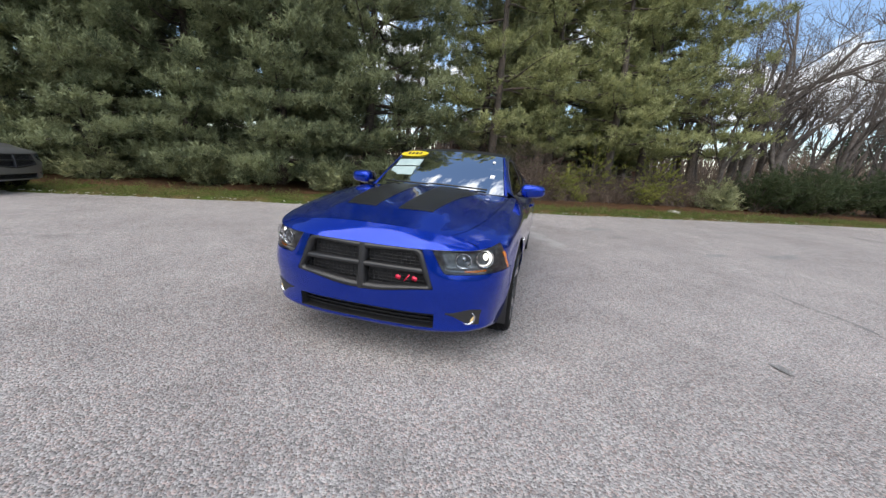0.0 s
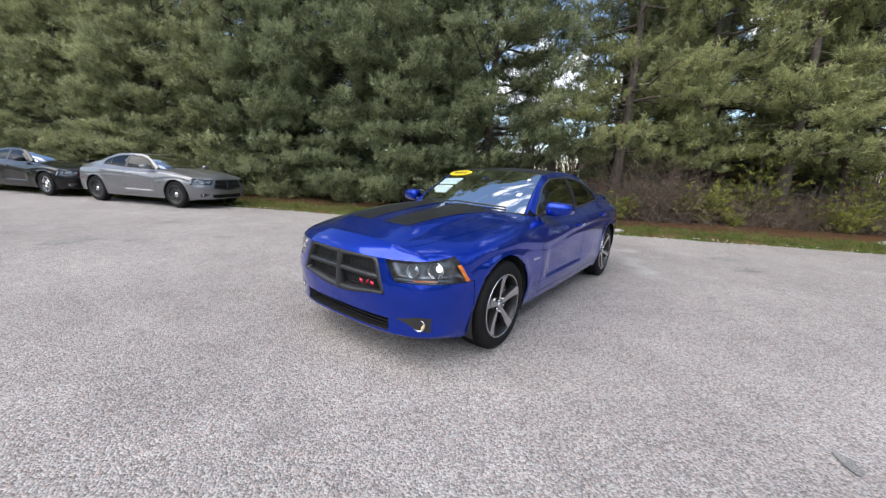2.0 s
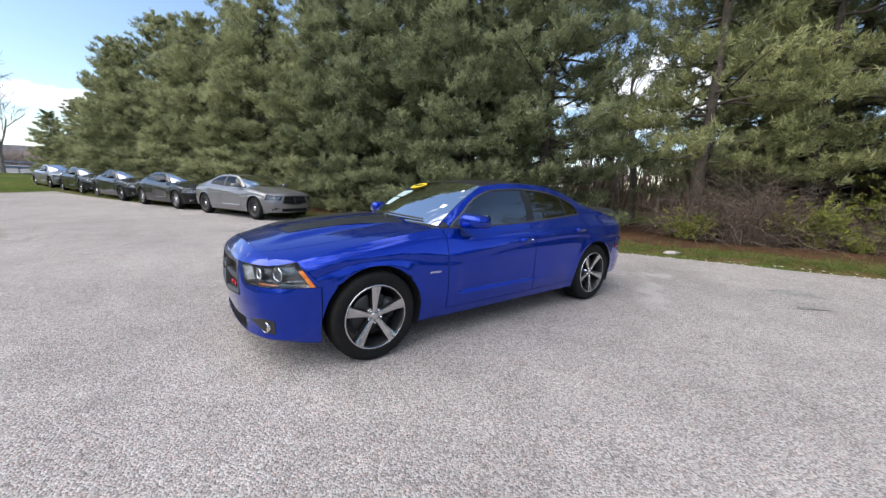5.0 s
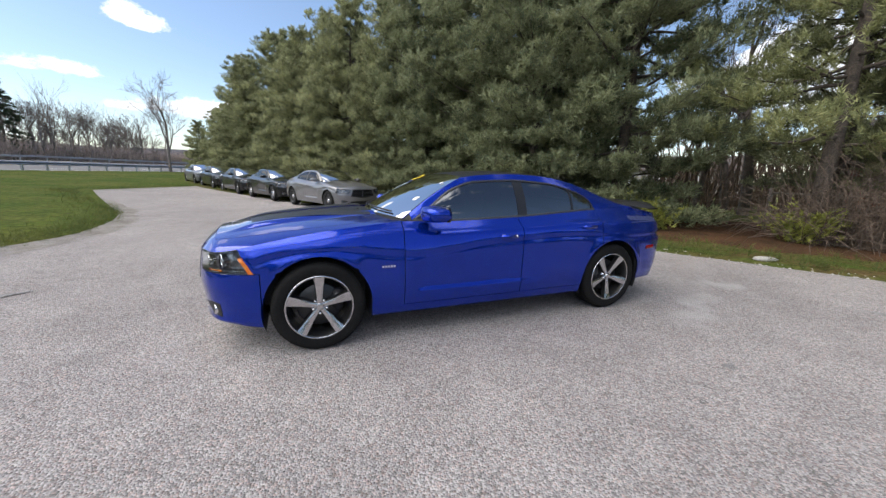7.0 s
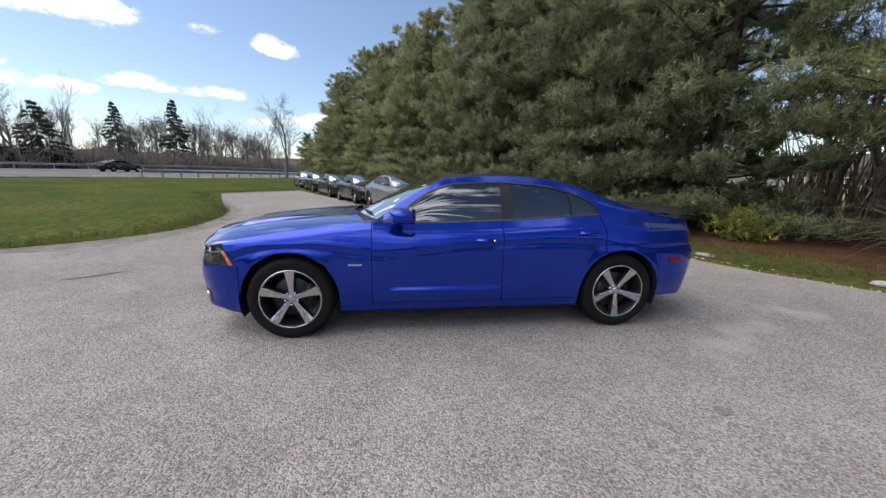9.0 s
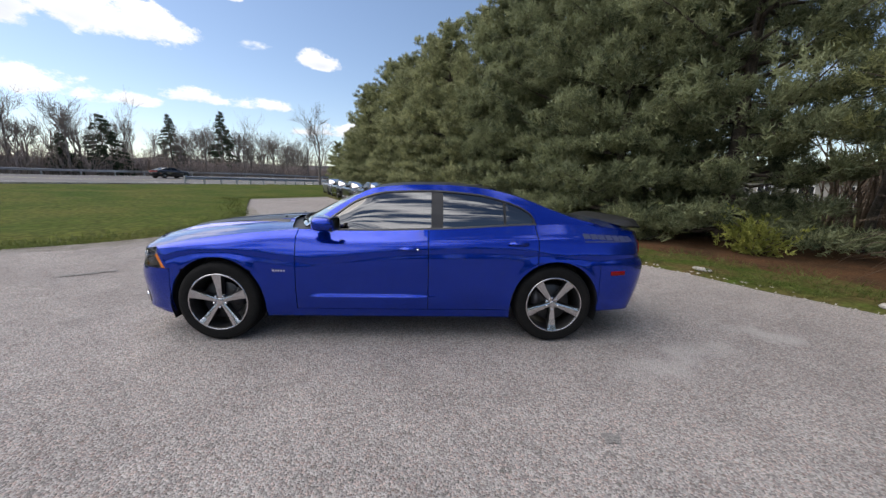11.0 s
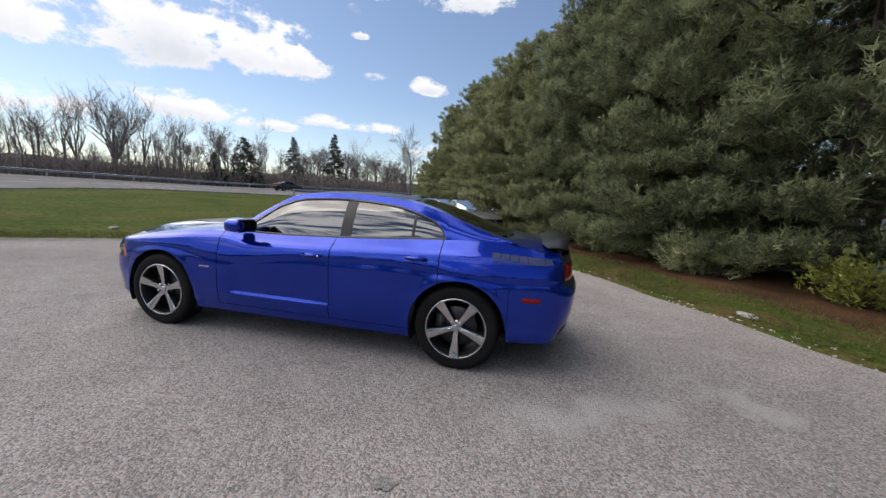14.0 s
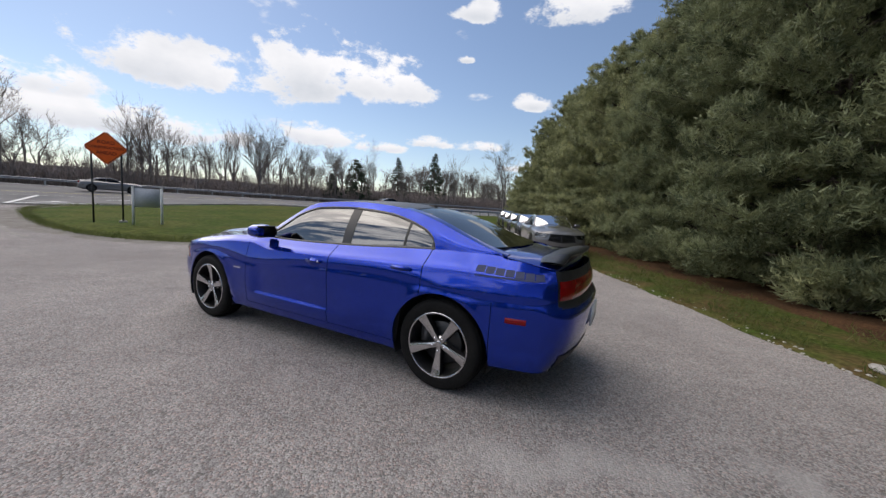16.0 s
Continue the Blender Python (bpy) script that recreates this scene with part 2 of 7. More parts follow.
    off.inputs["Scale"].default_value, off.inputs["Location"].default_value = (1.0, 1.0, 1.0), (7.3, 3.1, 0)
    l.new(tex.outputs["Object"], off.inputs["Vector"]), l.new(off.outputs[0], a.inputs["Vector"])
    q = n.new("ShaderNodeValToRGB")
    q.color_ramp.elements[0].position, q.color_ramp.elements[1].position = 0.66, 0.72
    l.new(a.outputs["Fac"], q.inputs[0])
    mm = n.new("ShaderNodeMix")
    mm.data_type = "RGBA"
    fade = n.new("ShaderNodeMath")
    fade.operation = "MULTIPLY"
    fade.inputs[1].default_value = 0.55
    l.new(q.outputs[0], fade.inputs[0]), l.new(fade.outputs[0], mm.inputs[0])
    l.new(last, mm.inputs[6])
    mm.inputs[7].default_value = (*stain, 1)
    l.new(mm.outputs[2], sh.inputs["Base Color"])
    sh.inputs["Roughness"].default_value = 0.95
    sh.inputs["Specular IOR Level"].default_value = 0.1
    bp = n.new("ShaderNodeBump")
    bp.inputs["Strength"].default_value, bp.inputs["Distance"].default_value = 1.0, 0.0075
    inv = n.new("ShaderNodeMath")
    inv.operation = "SUBTRACT"
    inv.inputs[0].default_value = 1.0
    l.new(v.outputs["Distance"], inv.inputs[1]), l.new(inv.outputs[0], bp.inputs["Height"]), l.new(bp.outputs[0], sh.inputs["Normal"])
    return mt


def foliage(name, colour, tone, spread=0.35):
    """Needles and leaves: each clump its own shade, light shining through."""
    mt = bpy.data.materials.new(name)
    n, l = tree_nodes(mt)
    out, sh, tl, mx = n.new("ShaderNodeOutputMaterial"), n.new("ShaderNodeBsdfPrincipled"), n.new("ShaderNodeBsdfTranslucent"), n.new("ShaderNodeMixShader")
    geo, mix = n.new("ShaderNodeNewGeometry"), n.new("ShaderNodeMix")
    tex, a = n.new("ShaderNodeTexCoord"), n.new("ShaderNodeTexNoise")
    mix.data_type = "RGBA"
    mix.inputs[6].default_value, mix.inputs[7].default_value = (*colour, 1), (*tone, 1)
    a.inputs["Scale"].default_value, a.inputs["Detail"].default_value = 1.5, 4
    l.new(tex.outputs["Object"], a.inputs["Vector"])
    ad = n.new("ShaderNodeMath")
    ad.operation, ad.use_clamp = "MULTIPLY_ADD", True
    ad.inputs[1].default_value, ad.inputs[2].default_value = spread * 1.6, -spread * 0.8
    l.new(geo.outputs["Random Per Island"], ad.inputs[0])
    sm = n.new("ShaderNodeMath")
    sm.operation, sm.use_clamp = "ADD", True
    st = n.new("ShaderNodeMapRange")
    st.inputs[1].default_value, st.inputs[2].default_value = 0.3, 0.7
    l.new(a.outputs["Fac"], st.inputs[0])
    l.new(ad.outputs[0], sm.inputs[0]), l.new(st.outputs[0], sm.inputs[1]), l.new(sm.outputs[0], mix.inputs[0])
    l.new(mix.outputs[2], sh.inputs["Base Color"]), l.new(mix.outputs[2], tl.inputs[0])
    sh.inputs["Roughness"].default_value, sh.inputs["Specular IOR Level"].default_value = 0.55, 0.3
    mx.inputs[0].default_value = 0.34
    l.new(sh.outputs[0], mx.inputs[1]), l.new(tl.outputs[0], mx.inputs[2]), l.new(mx.outputs[0], out.inputs[0])
    return mt


def emitter(name, colour, strength):
    mt = bpy.data.materials.new(name)
    n, l = tree_nodes(mt)
    out, em = n.new("ShaderNodeOutputMaterial"), n.new("ShaderNodeEmission")
    em.inputs[0].default_value, em.inputs[1].default_value = (*colour, 1), strength
    l.new(em.outputs[0], out.inputs[0])
    return mt


WORN = [(2.32, -1.42, 0.55, 0.33, 20), (2.9, -1.1, 0.6, 0.25, 10), (3.85, -0.75, 0.5, 0.3, -40)]
ASPHALT = aggregate("chip_seal", (0.17, 0.168, 0.168), (0.44, 0.433, 0.43), (0.13, 0.128, 0.126))
ROAD = material("road_asphalt", (0.13, 0.13, 0.135), 0.85, 0, (0.19, 0.185, 0.18), 0.25, (40, 0.3), 0.2, 120, 0, 0.2)
LAWN = material("lawn_grass", (0.042, 0.074, 0.008), 0.9, 0, (0.090, 0.096, 0.020), 0.35, (7, 0.7), 0.8, 30, 0, 0.06)
FIELD = material("field_grass", (0.075, 0.10, 0.028), 0.95, 0, (0.13, 0.12, 0.05), 0.12, (3, 0.5), 0.5, 8, 0, 0.06)
CLEARLENS = material("clear_marker_lens", (0.30, 0.30, 0.31), 0.15, 0, (0.2, 0.2, 0.21), 30.0, None, 0.3, 500, 1.0)
STRIP = material("verge_grass", (0.050, 0.078, 0.015), 0.95, 0, (0.105, 0.075, 0.034), 1.3, (14, 0.6), 0.8, 40, 0, 0.06)
MULCH = material("needle_litter", (0.105, 0.056, 0.03), 0.95, 0, (0.065, 0.04, 0.023), 1.5, (25, 0.6), 0.9, 50, 0, 0.06)
STAIN = material("tar_stain", (0.17, 0.165, 0.16), 0.85, 0, (0.27, 0.265, 0.26), 9.0, (90, 0.6), 0.5, 120)
DIRT = material("dirt_and_stone", (0.21, 0.19, 0.165), 0.95, 0, (0.31, 0.295, 0.275), 1.6, (70, 0.7), 0.8, 90, 0, 0.1)
GRAVEL = material("pale_gravel", (0.38, 0.36, 0.33), 0.9, 0, (0.22, 0.2, 0.17), 2.0, (60, 0.7), 0.8, 80)
BLUE = paint("blue_paint", (0.0015, 0.030, 0.35), 0.04, 0.13, 1.0, 0.7, 0.06)
BLACKPAINT = paint("black_paint", (0.004, 0.004, 0.005), 0.05, 0.3, 1.0, 0.1)
SILVERPAINT = paint("grey_silver_paint", (0.20, 0.20, 0.207), 0.3, 0.30)
SATIN = material("satin_black", (0.012, 0.012, 0.013), 0.38, 0, (0.016, 0.016, 0.017), 3.0, None, 0.05, 400)
PLASTIC = material("black_plastic", (0.018, 0.018, 0.019), 0.5, 0, (0.024, 0.024, 0.024), 6.0, (200, 0.2), 0.1, 600)
GREYTRIM = material("grey_trim", (0.07, 0.07, 0.075), 0.4, 0.5, (0.055, 0.055, 0.06), 5.0)
GRILLE = material("grille_grey", (0.016, 0.0165, 0.018), 0.33, 0.0, (0.021, 0.021, 0.022), 6.0)
RUBBER = material("tyre_rubber", (0.008, 0.008, 0.008), 0.75, 0, (0.013, 0.0125, 0.012), 5.0, (60, 0.3), 0.2, 200, 0, 0.15)
MACHINED = material("machined_alloy", (0.58, 0.58, 0.60), 0.17, 1.0, (0.5, 0.5, 0.52), 8.0)
GUNMETAL = material("dark_alloy", (0.010, 0.010, 0.011), 0.35, 0.2, (0.03, 0.03, 0.03), 8.0)
CHROME = material("chrome", (0.8, 0.8, 0.82), 0.08, 1.0, (0.76, 0.76, 0.78), 4.0)
GLASS_FRONT = glass("windscreen_glass", (0.46, 0.53, 0.51), 0.0, 1.45)
GLASS_DARK = glass("tinted_glass", (0.045, 0.05, 0.052), 0.0, 2.6)
GLASS_SHADE = glass("smoked_glass", (0.05, 0.055, 0.06), 0.0, 1.45)
GLASS_CLEAR = glass("lamp_glass", (0.92, 0.94, 0.95))
AMBER = material("amber_lens", (0.70, 0.24, 0.012), 0.12, 0, (0.6, 0.10, 0.004), 30.0, None, 0.3, 500, 1.0)
REDLENS = material("red_lens", (0.24, 0.002, 0.004), 0.12, 0, (0.20, 0.001, 0.003), 12.0, None, 0, 500, 0.35, 0.2)
REDBADGE = material("red_badge", (0.60, 0.02, 0.06), 0.25, 0.2, (0.5, 0.02, 0.05), 20.0)
TRIM_IN = material("cabin_trim", (0.035, 0.036, 0.04), 0.7, 0, (0.05, 0.05, 0.055), 6.0, (80, 0.3), 0.3, 300)
LAMPGLOW = emitter("lamp_glow", (1.0, 0.95, 0.86), 2.0)
FOGGLOW = emitter("fog_glow", (1.0, 0.76, 0.40), 0.6)
WHITE = material("white_paint", (0.78, 0.78, 0.77), 0.5, 0, (0.66, 0.66, 0.64), 3.0, (40, 0.15))
PAPER = material("paper", (0.36, 0.45, 0.43), 0.6, 0, (0.30, 0.40, 0.38), 10.0)
YELLOW = material("yellow_sticker", (0.72, 0.55, 0.02), 0.4, 0, (0.66, 0.5, 0.02), 8.0)
BARK = material("bark", (0.12, 0.095, 0.075), 0.95, 0, (0.06, 0.05, 0.042), 6.0, (30, 0.6), 0.9, 25)
GREYBARK = material("grey_bark", (0.15, 0.128, 0.112), 0.95, 0, (0.085, 0.073, 0.065), 4.0, (30, 0.5), 0.9, 25)
NEEDLE = foliage("pine_needles", (0.064, 0.081, 0.039), (0.45, 0.465, 0.25), 0.6)
NEEDLE_DRY = foliage("yellowed_needles", (0.085, 0.105, 0.046), (0.42, 0.435, 0.20), 0.6)
# deeper bluish green, with shade of the crowns' dark side put into the colour
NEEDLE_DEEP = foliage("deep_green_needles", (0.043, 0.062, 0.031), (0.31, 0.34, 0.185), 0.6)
SPRING = foliage("spring_leaves", (0.12, 0.15, 0.035), (0.36, 0.37, 0.09), 0.7)
GRASS = foliage("grass_blades", (0.05, 0.085, 0.014), (0.14, 0.155, 0.045), 0.8)
SPRUCE = foliage("spruce_needles", (0.030, 0.050, 0.030), (0.055, 0.08, 0.045))
SPRUCE_LIGHT = foliage("evergreen_leaves", (0.035, 0.055, 0.025), (0.075, 0.095, 0.04))
BRUSH = material("dry_brush", (0.19, 0.14, 0.105), 0.95, 0, (0.10, 0.075, 0.058), 2.0, (20, 0.5))
FARBARK = material("far_bark", (0.20, 0.17, 0.158), 0.95, 0, (0.13, 0.112, 0.105), 2.0, (10, 0.4))
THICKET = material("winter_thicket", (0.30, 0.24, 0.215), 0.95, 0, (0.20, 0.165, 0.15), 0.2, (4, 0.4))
ORANGE = material("orange_sign_sheet", (0.98, 0.15, 0.012), 0.45, 0, (0.92, 0.13, 0.010), 4.0)
FADED = material("faded_lettering", (0.42, 0.045, 0.006), 0.6, 0, (0.30, 0.03, 0.006), 9.0)
LETTER = material("black_lettering", (0.012, 0.012, 0.012), 0.5, 0, (0.02, 0.02, 0.02), 6.0)
GALV = material("galvanised_steel", (0.42, 0.43, 0.44), 0.45, 0.7, (0.33, 0.33, 0.34), 2.0, (30, 0.3))
PANEL = material("weathered_panel", (0.58, 0.60, 0.63), 0.6, 0, (0.50, 0.52, 0.55), 2.0, (30, 0.15))
BRICK = material("red_brick", (0.24, 0.10, 0.07), 0.9, 0, (0.17, 0.085, 0.065), 2.0, (25, 0.4), 0.5, 40)
SIDING = material("pale_siding", (0.27, 0.26, 0.245), 0.7, 0, (0.34, 0.33, 0.31), 1.0, (30, 0.2))
ROOFING = material("brown_shingles", (0.10, 0.08, 0.07), 0.9, 0, (0.07, 0.06, 0.055), 2.0, (30, 0.5), 0.5, 40)
DARKPANE = material("dark_window", (0.02, 0.022, 0.025), 0.1, 0, (0.03, 0.03, 0.035), 2.0)
WOOD = material("grey_fence_wood", (0.20, 0.17, 0.145), 0.9, 0, (0.13, 0.11, 0.095), 3.0, (40, 0.5), 0.5, 60)
RIDGE = material("distant_woods", (0.13, 0.12, 0.13), 1.0, 0, (0.10, 0.10, 0.115), 0.02, (0.3, 0.4))
STONE = material("pale_stone", (0.33, 0.32, 0.30), 0.85, 0, (0.42, 0.40, 0.36), 6.0, (40, 0.4), 0.6, 50)
GRAPHIC = material("dull_graphic", (0.042, 0.052, 0.11), 0.5, 0, (0.035, 0.045, 0.11), 5.0, None, 0, 60, 0, 0.15)
LAMPBOWL = material("lamp_reflector", (0.24, 0.24, 0.25), 0.28, 0.85, (0.12, 0.12, 0.125), 25.0)

# ---- helpers for meshes ----


def flanged(verts, faces, thick):
    """Weld the sheets, turn them outwards from the middle of the body, and fold their free edges inwards."""
    index, remap, pts = {}, [], []
    for v in verts:
        key = tuple(round(float(c), 4) for c in v)
        if key not in index:
            index[key] = len(pts)
            pts.append(np.array([float(c) for c in v]))
        remap.append(index[key])
    out = []
    for f in faces:
        g = []
        for i in f:
            if remap[i] not in g:
                g.append(remap[i])
        if len(g) > 2:
            out.append(g)
    middle = np.array([0.0, 0.0, 0.6])
    normals = np.zeros((len(pts), 3))
    for f in out:
        n = np.cross(pts[f[2]] - pts[f[0]], pts[f[-1]] - pts[f[1]])
        if n @ (sum(pts[i] for i in f) / len(f) - middle) < 0:
            f.reverse()
            n = -n
        for i in f:
            normals[i] += n
    normals /= np.linalg.norm(normals, axis=1)[:, None] + 1e-12
    count = {}
    for f in out:
        for i, j in zip(f, f[1:] + f[:1]):
            k = (min(i, j), max(i, j))
            count[k] = count.get(k, 0) + 1
    twin = {}
    new_pts, rim = list(pts), []

    def fold(i):
        if i not in twin:
            twin[i] = (len(new_pts), len(new_pts) + 1)
            new_pts.append(pts[i])
            new_pts.append(pts[i] - normals[i] * thick)
        return twin[i]

    for f in out:
        for i, j in zip(f, f[1:] + f[:1]):
            if count[(min(i, j), max(i, j))] == 1:
                (a0, a1), (b0, b1) = fold(i), fold(j)
                rim.append((b0, a0, a1, b1))
    return new_pts, [tuple(f) for f in out] + rim


def solid(name, verts, faces, mat, parent=None, label="", smooth=True, thick=0.0):
    if thick:
        verts, faces = flanged(verts, faces, thick)
    me = bpy.data.meshes.new(name)
    me.from_pydata([tuple(map(float, v)) for v in verts], [], [tuple(f) for f in faces])
    me.materials.append(mat)
    if smooth:
        me.polygons.foreach_set("use_smooth", [True] * len(me.polygons))
    me.update()
    ob = new(name, me)
    ob.parent = parent
    if label:
        tagged(ob, label)
    return ob


def part(name, bm, mat, parent=None, label="", smooth=True):
    me = bpy.data.meshes.new(name)
    bm.to_mesh(me)
    bm.free()
    me.materials.append(mat)
    if smooth:
        me.polygons.foreach_set("use_smooth", [True] * len(me.polygons))
    ob = new(name, me)
    ob.parent = parent
    if label:
        tagged(ob, label)
    return ob


def thing(name, label, category, group="", at=(0, 0, 0)):
    ob = new(name)
    ob.location = at
    return tagged(ob, label, category, group)


def structure(name, label, category, ob):
    return tagged(ob, label, category, kind="structure")


def sheet(rows, flip=False):
    """Vertices and quads of a grid of points."""
    nu, nv = len(rows), len(rows[0])
    verts = [p for r in rows for p in r]
    faces = []
    for i in range(nu - 1):
        for j in range(nv - 1):
            f = (i * nv + j, (i + 1) * nv + j, (i + 1) * nv + j + 1, i * nv + j + 1)
            faces.append(f[::-1] if flip else f)
    return verts, faces


def box_bm(size, at=(0, 0, 0), bevel=0.0, turn=None, segments=2):
    bm = bmesh.new()
    bmesh.ops.create_cube(bm, size=1.0)
    bmesh.ops.scale(bm, vec=size, verts=bm.verts)
    if bevel:
        bmesh.ops.bevel(bm, geom=bm.edges[:], offset=bevel, segments=segments, affect="EDGES")
    if turn:
        bmesh.ops.rotate(bm, cent=(0, 0, 0), matrix=Euler([radians(a) for a in turn]).to_matrix(), verts=bm.verts)
    bmesh.ops.translate(bm, vec=at, verts=bm.verts)
    return bm


def lathe(profile, steps, axis="y"):
    """Turn a profile of (radius, along) round an axis through the origin."""
    verts, faces = [], []
    for r, a in profile:
        for i in range(steps):
            t = 2 * math.pi * i / steps
            c, s = r * math.cos(t), r * math.sin(t)
            verts.append((c, a, s) if axis == "y" else (c, s, a) if axis == "z" else (a, c, s))
    for k in range(len(profile) - 1):
        for i in range(steps):
            j = (i + 1) % steps
            faces.append((k * steps + i, k * steps + j, (k + 1) * steps + j, (k + 1) * steps + i))
    return verts, faces


def tube(path, radii, sides=7):
    """A tapered tube along a path, closed at its end."""
    verts, faces = [], []
    path = [Vector(p) for p in path]
    for k, p in enumerate(path):
        d = (path[min(k + 1, len(path) - 1)] - path[max(k - 1, 0)]).normalized()
        a = d.orthogonal().normalized() if abs(d.z) > 0.9 else d.cross(Vector((0, 0, 1))).normalized()
        b = d.cross(a)
        for i in range(sides):
            t = 2 * math.pi * i / sides
            verts.append(p + (a * math.cos(t) + b * math.sin(t)) * radii[k])
    for k in range(len(path) - 1):
        for i in range(sides):
            j = (i + 1) % sides
            faces.append((k * sides + i, k * sides + j, (k + 1) * sides + j, (k + 1) * sides + i))
    n = len(verts)
    verts.append(path[-1])
    faces += [((len(path) - 1) * sides + i, (len(path) - 1) * sides + (i + 1) % sides, n) for i in range(sides)]
    return verts, faces


def joined(pieces):
    verts, faces = [], []
    for v, f in pieces:
        k = len(verts)
        verts += list(v)
        faces += [tuple(i + k for i in q) for q in f]
    return verts, faces


def spline(points):
    """A smooth function through (x, y) points with no overshoot."""
    xs, ys = np.array([p[0] for p in points], float), np.array([p[1] for p in points], float)
    h, d = np.diff(xs), np.diff(ys) / np.diff(xs)
    m = np.zeros(len(xs))
    m[0], m[-1] = d[0], d[-1]
    for i in range(1, len(xs) - 1):
        m[i] = 0 if d[i - 1] * d[i] <= 0 else 2 * d[i - 1] * d[i] / (d[i - 1] + d[i])

    def f(x):
        x = min(max(x, xs[0]), xs[-1])
        i = min(int(np.searchsorted(xs, x, side="right")) - 1, len(xs) - 2)
        t = (x - xs[i]) / h[i]
        return float(ys[i] * (1 + 2 * t) * (1 - t) ** 2 + m[i] * h[i] * t * (1 - t) ** 2 + ys[i + 1] * t * t * (3 - 2 * t) + m[i + 1] * h[i] * t * t * (t - 1))

    return f


def ease(a, b, x):
    t = min(max((x - a) / (b - a), 0.0), 1.0)
    return t * t * (3 - 2 * t)


# ---- the ground ----
# the lot's edge runs along EDGE_D; EDGE_N points off it, towards the trees
EDGE_D, EDGE_N, EDGE = (0.461, -0.887), (0.887, 0.461), 5.25
# the highway's near edge, its direction, and the way from it to the lot
HW, HW_D, HW_N = (-29.1, 8.0), (0.29, 0.957), (0.957, -0.29)


LAWN_RIM = [(-3.2, 46), (-5.2, 34), (-8.4, 25.8), (-11.2, 19.4), (-10.6, 17.6), (-9.0, 14.5), (-7.3, 11.5), (-6.4, 9.4), (-6.0, 7.4), (-6.0, 5.6), (-6.8, 4.0), (-8.3, 2.75), (-9.7, 1.75), (-11.6, 1.2), (-14.2, 1.2), (-17.0, 1.55), (-20.5, 2.1), (-24.0, 3.0), (-27.0, 4.4), (-28.6, 6.2), (-29.0, 8.0)]


def to_highway(x, y):
    return (x - HW[0]) * HW_N[0] + (y - HW[1]) * HW_N[1]


def road_z(t, q):
    """The banked highway: t metres along its near edge, q across (negative: towards the far side)."""
    near = 0.15 + 0.70 * ease(-5, 12, t)
    far = 1.42 + 0.5 * ease(25, 65, t)
    return near + (far - near) * min(1.0, max(0.0, -q / 26.0))


def on_road(t, q, dz=0.0):
    return (HW[0] + HW_D[0] * t + HW_N[0] * q, HW[1] + HW_D[1] * t + HW_N[1] * q, road_z(t, q) + dz)


def height(x, y):
    q = to_highway(x, y)
    t = (x - HW[0]) * HW_D[0] + (y - HW[1]) * HW_D[1]
    return road_z(t, 0) * max(0.0, min(1.0, 1 - q / 22.0)) ** 1.5


def along(s, n, z=0.0):
    return (s * EDGE_D[0] + n * EDGE_N[0], s * EDGE_D[1] + n * EDGE_N[1], z)


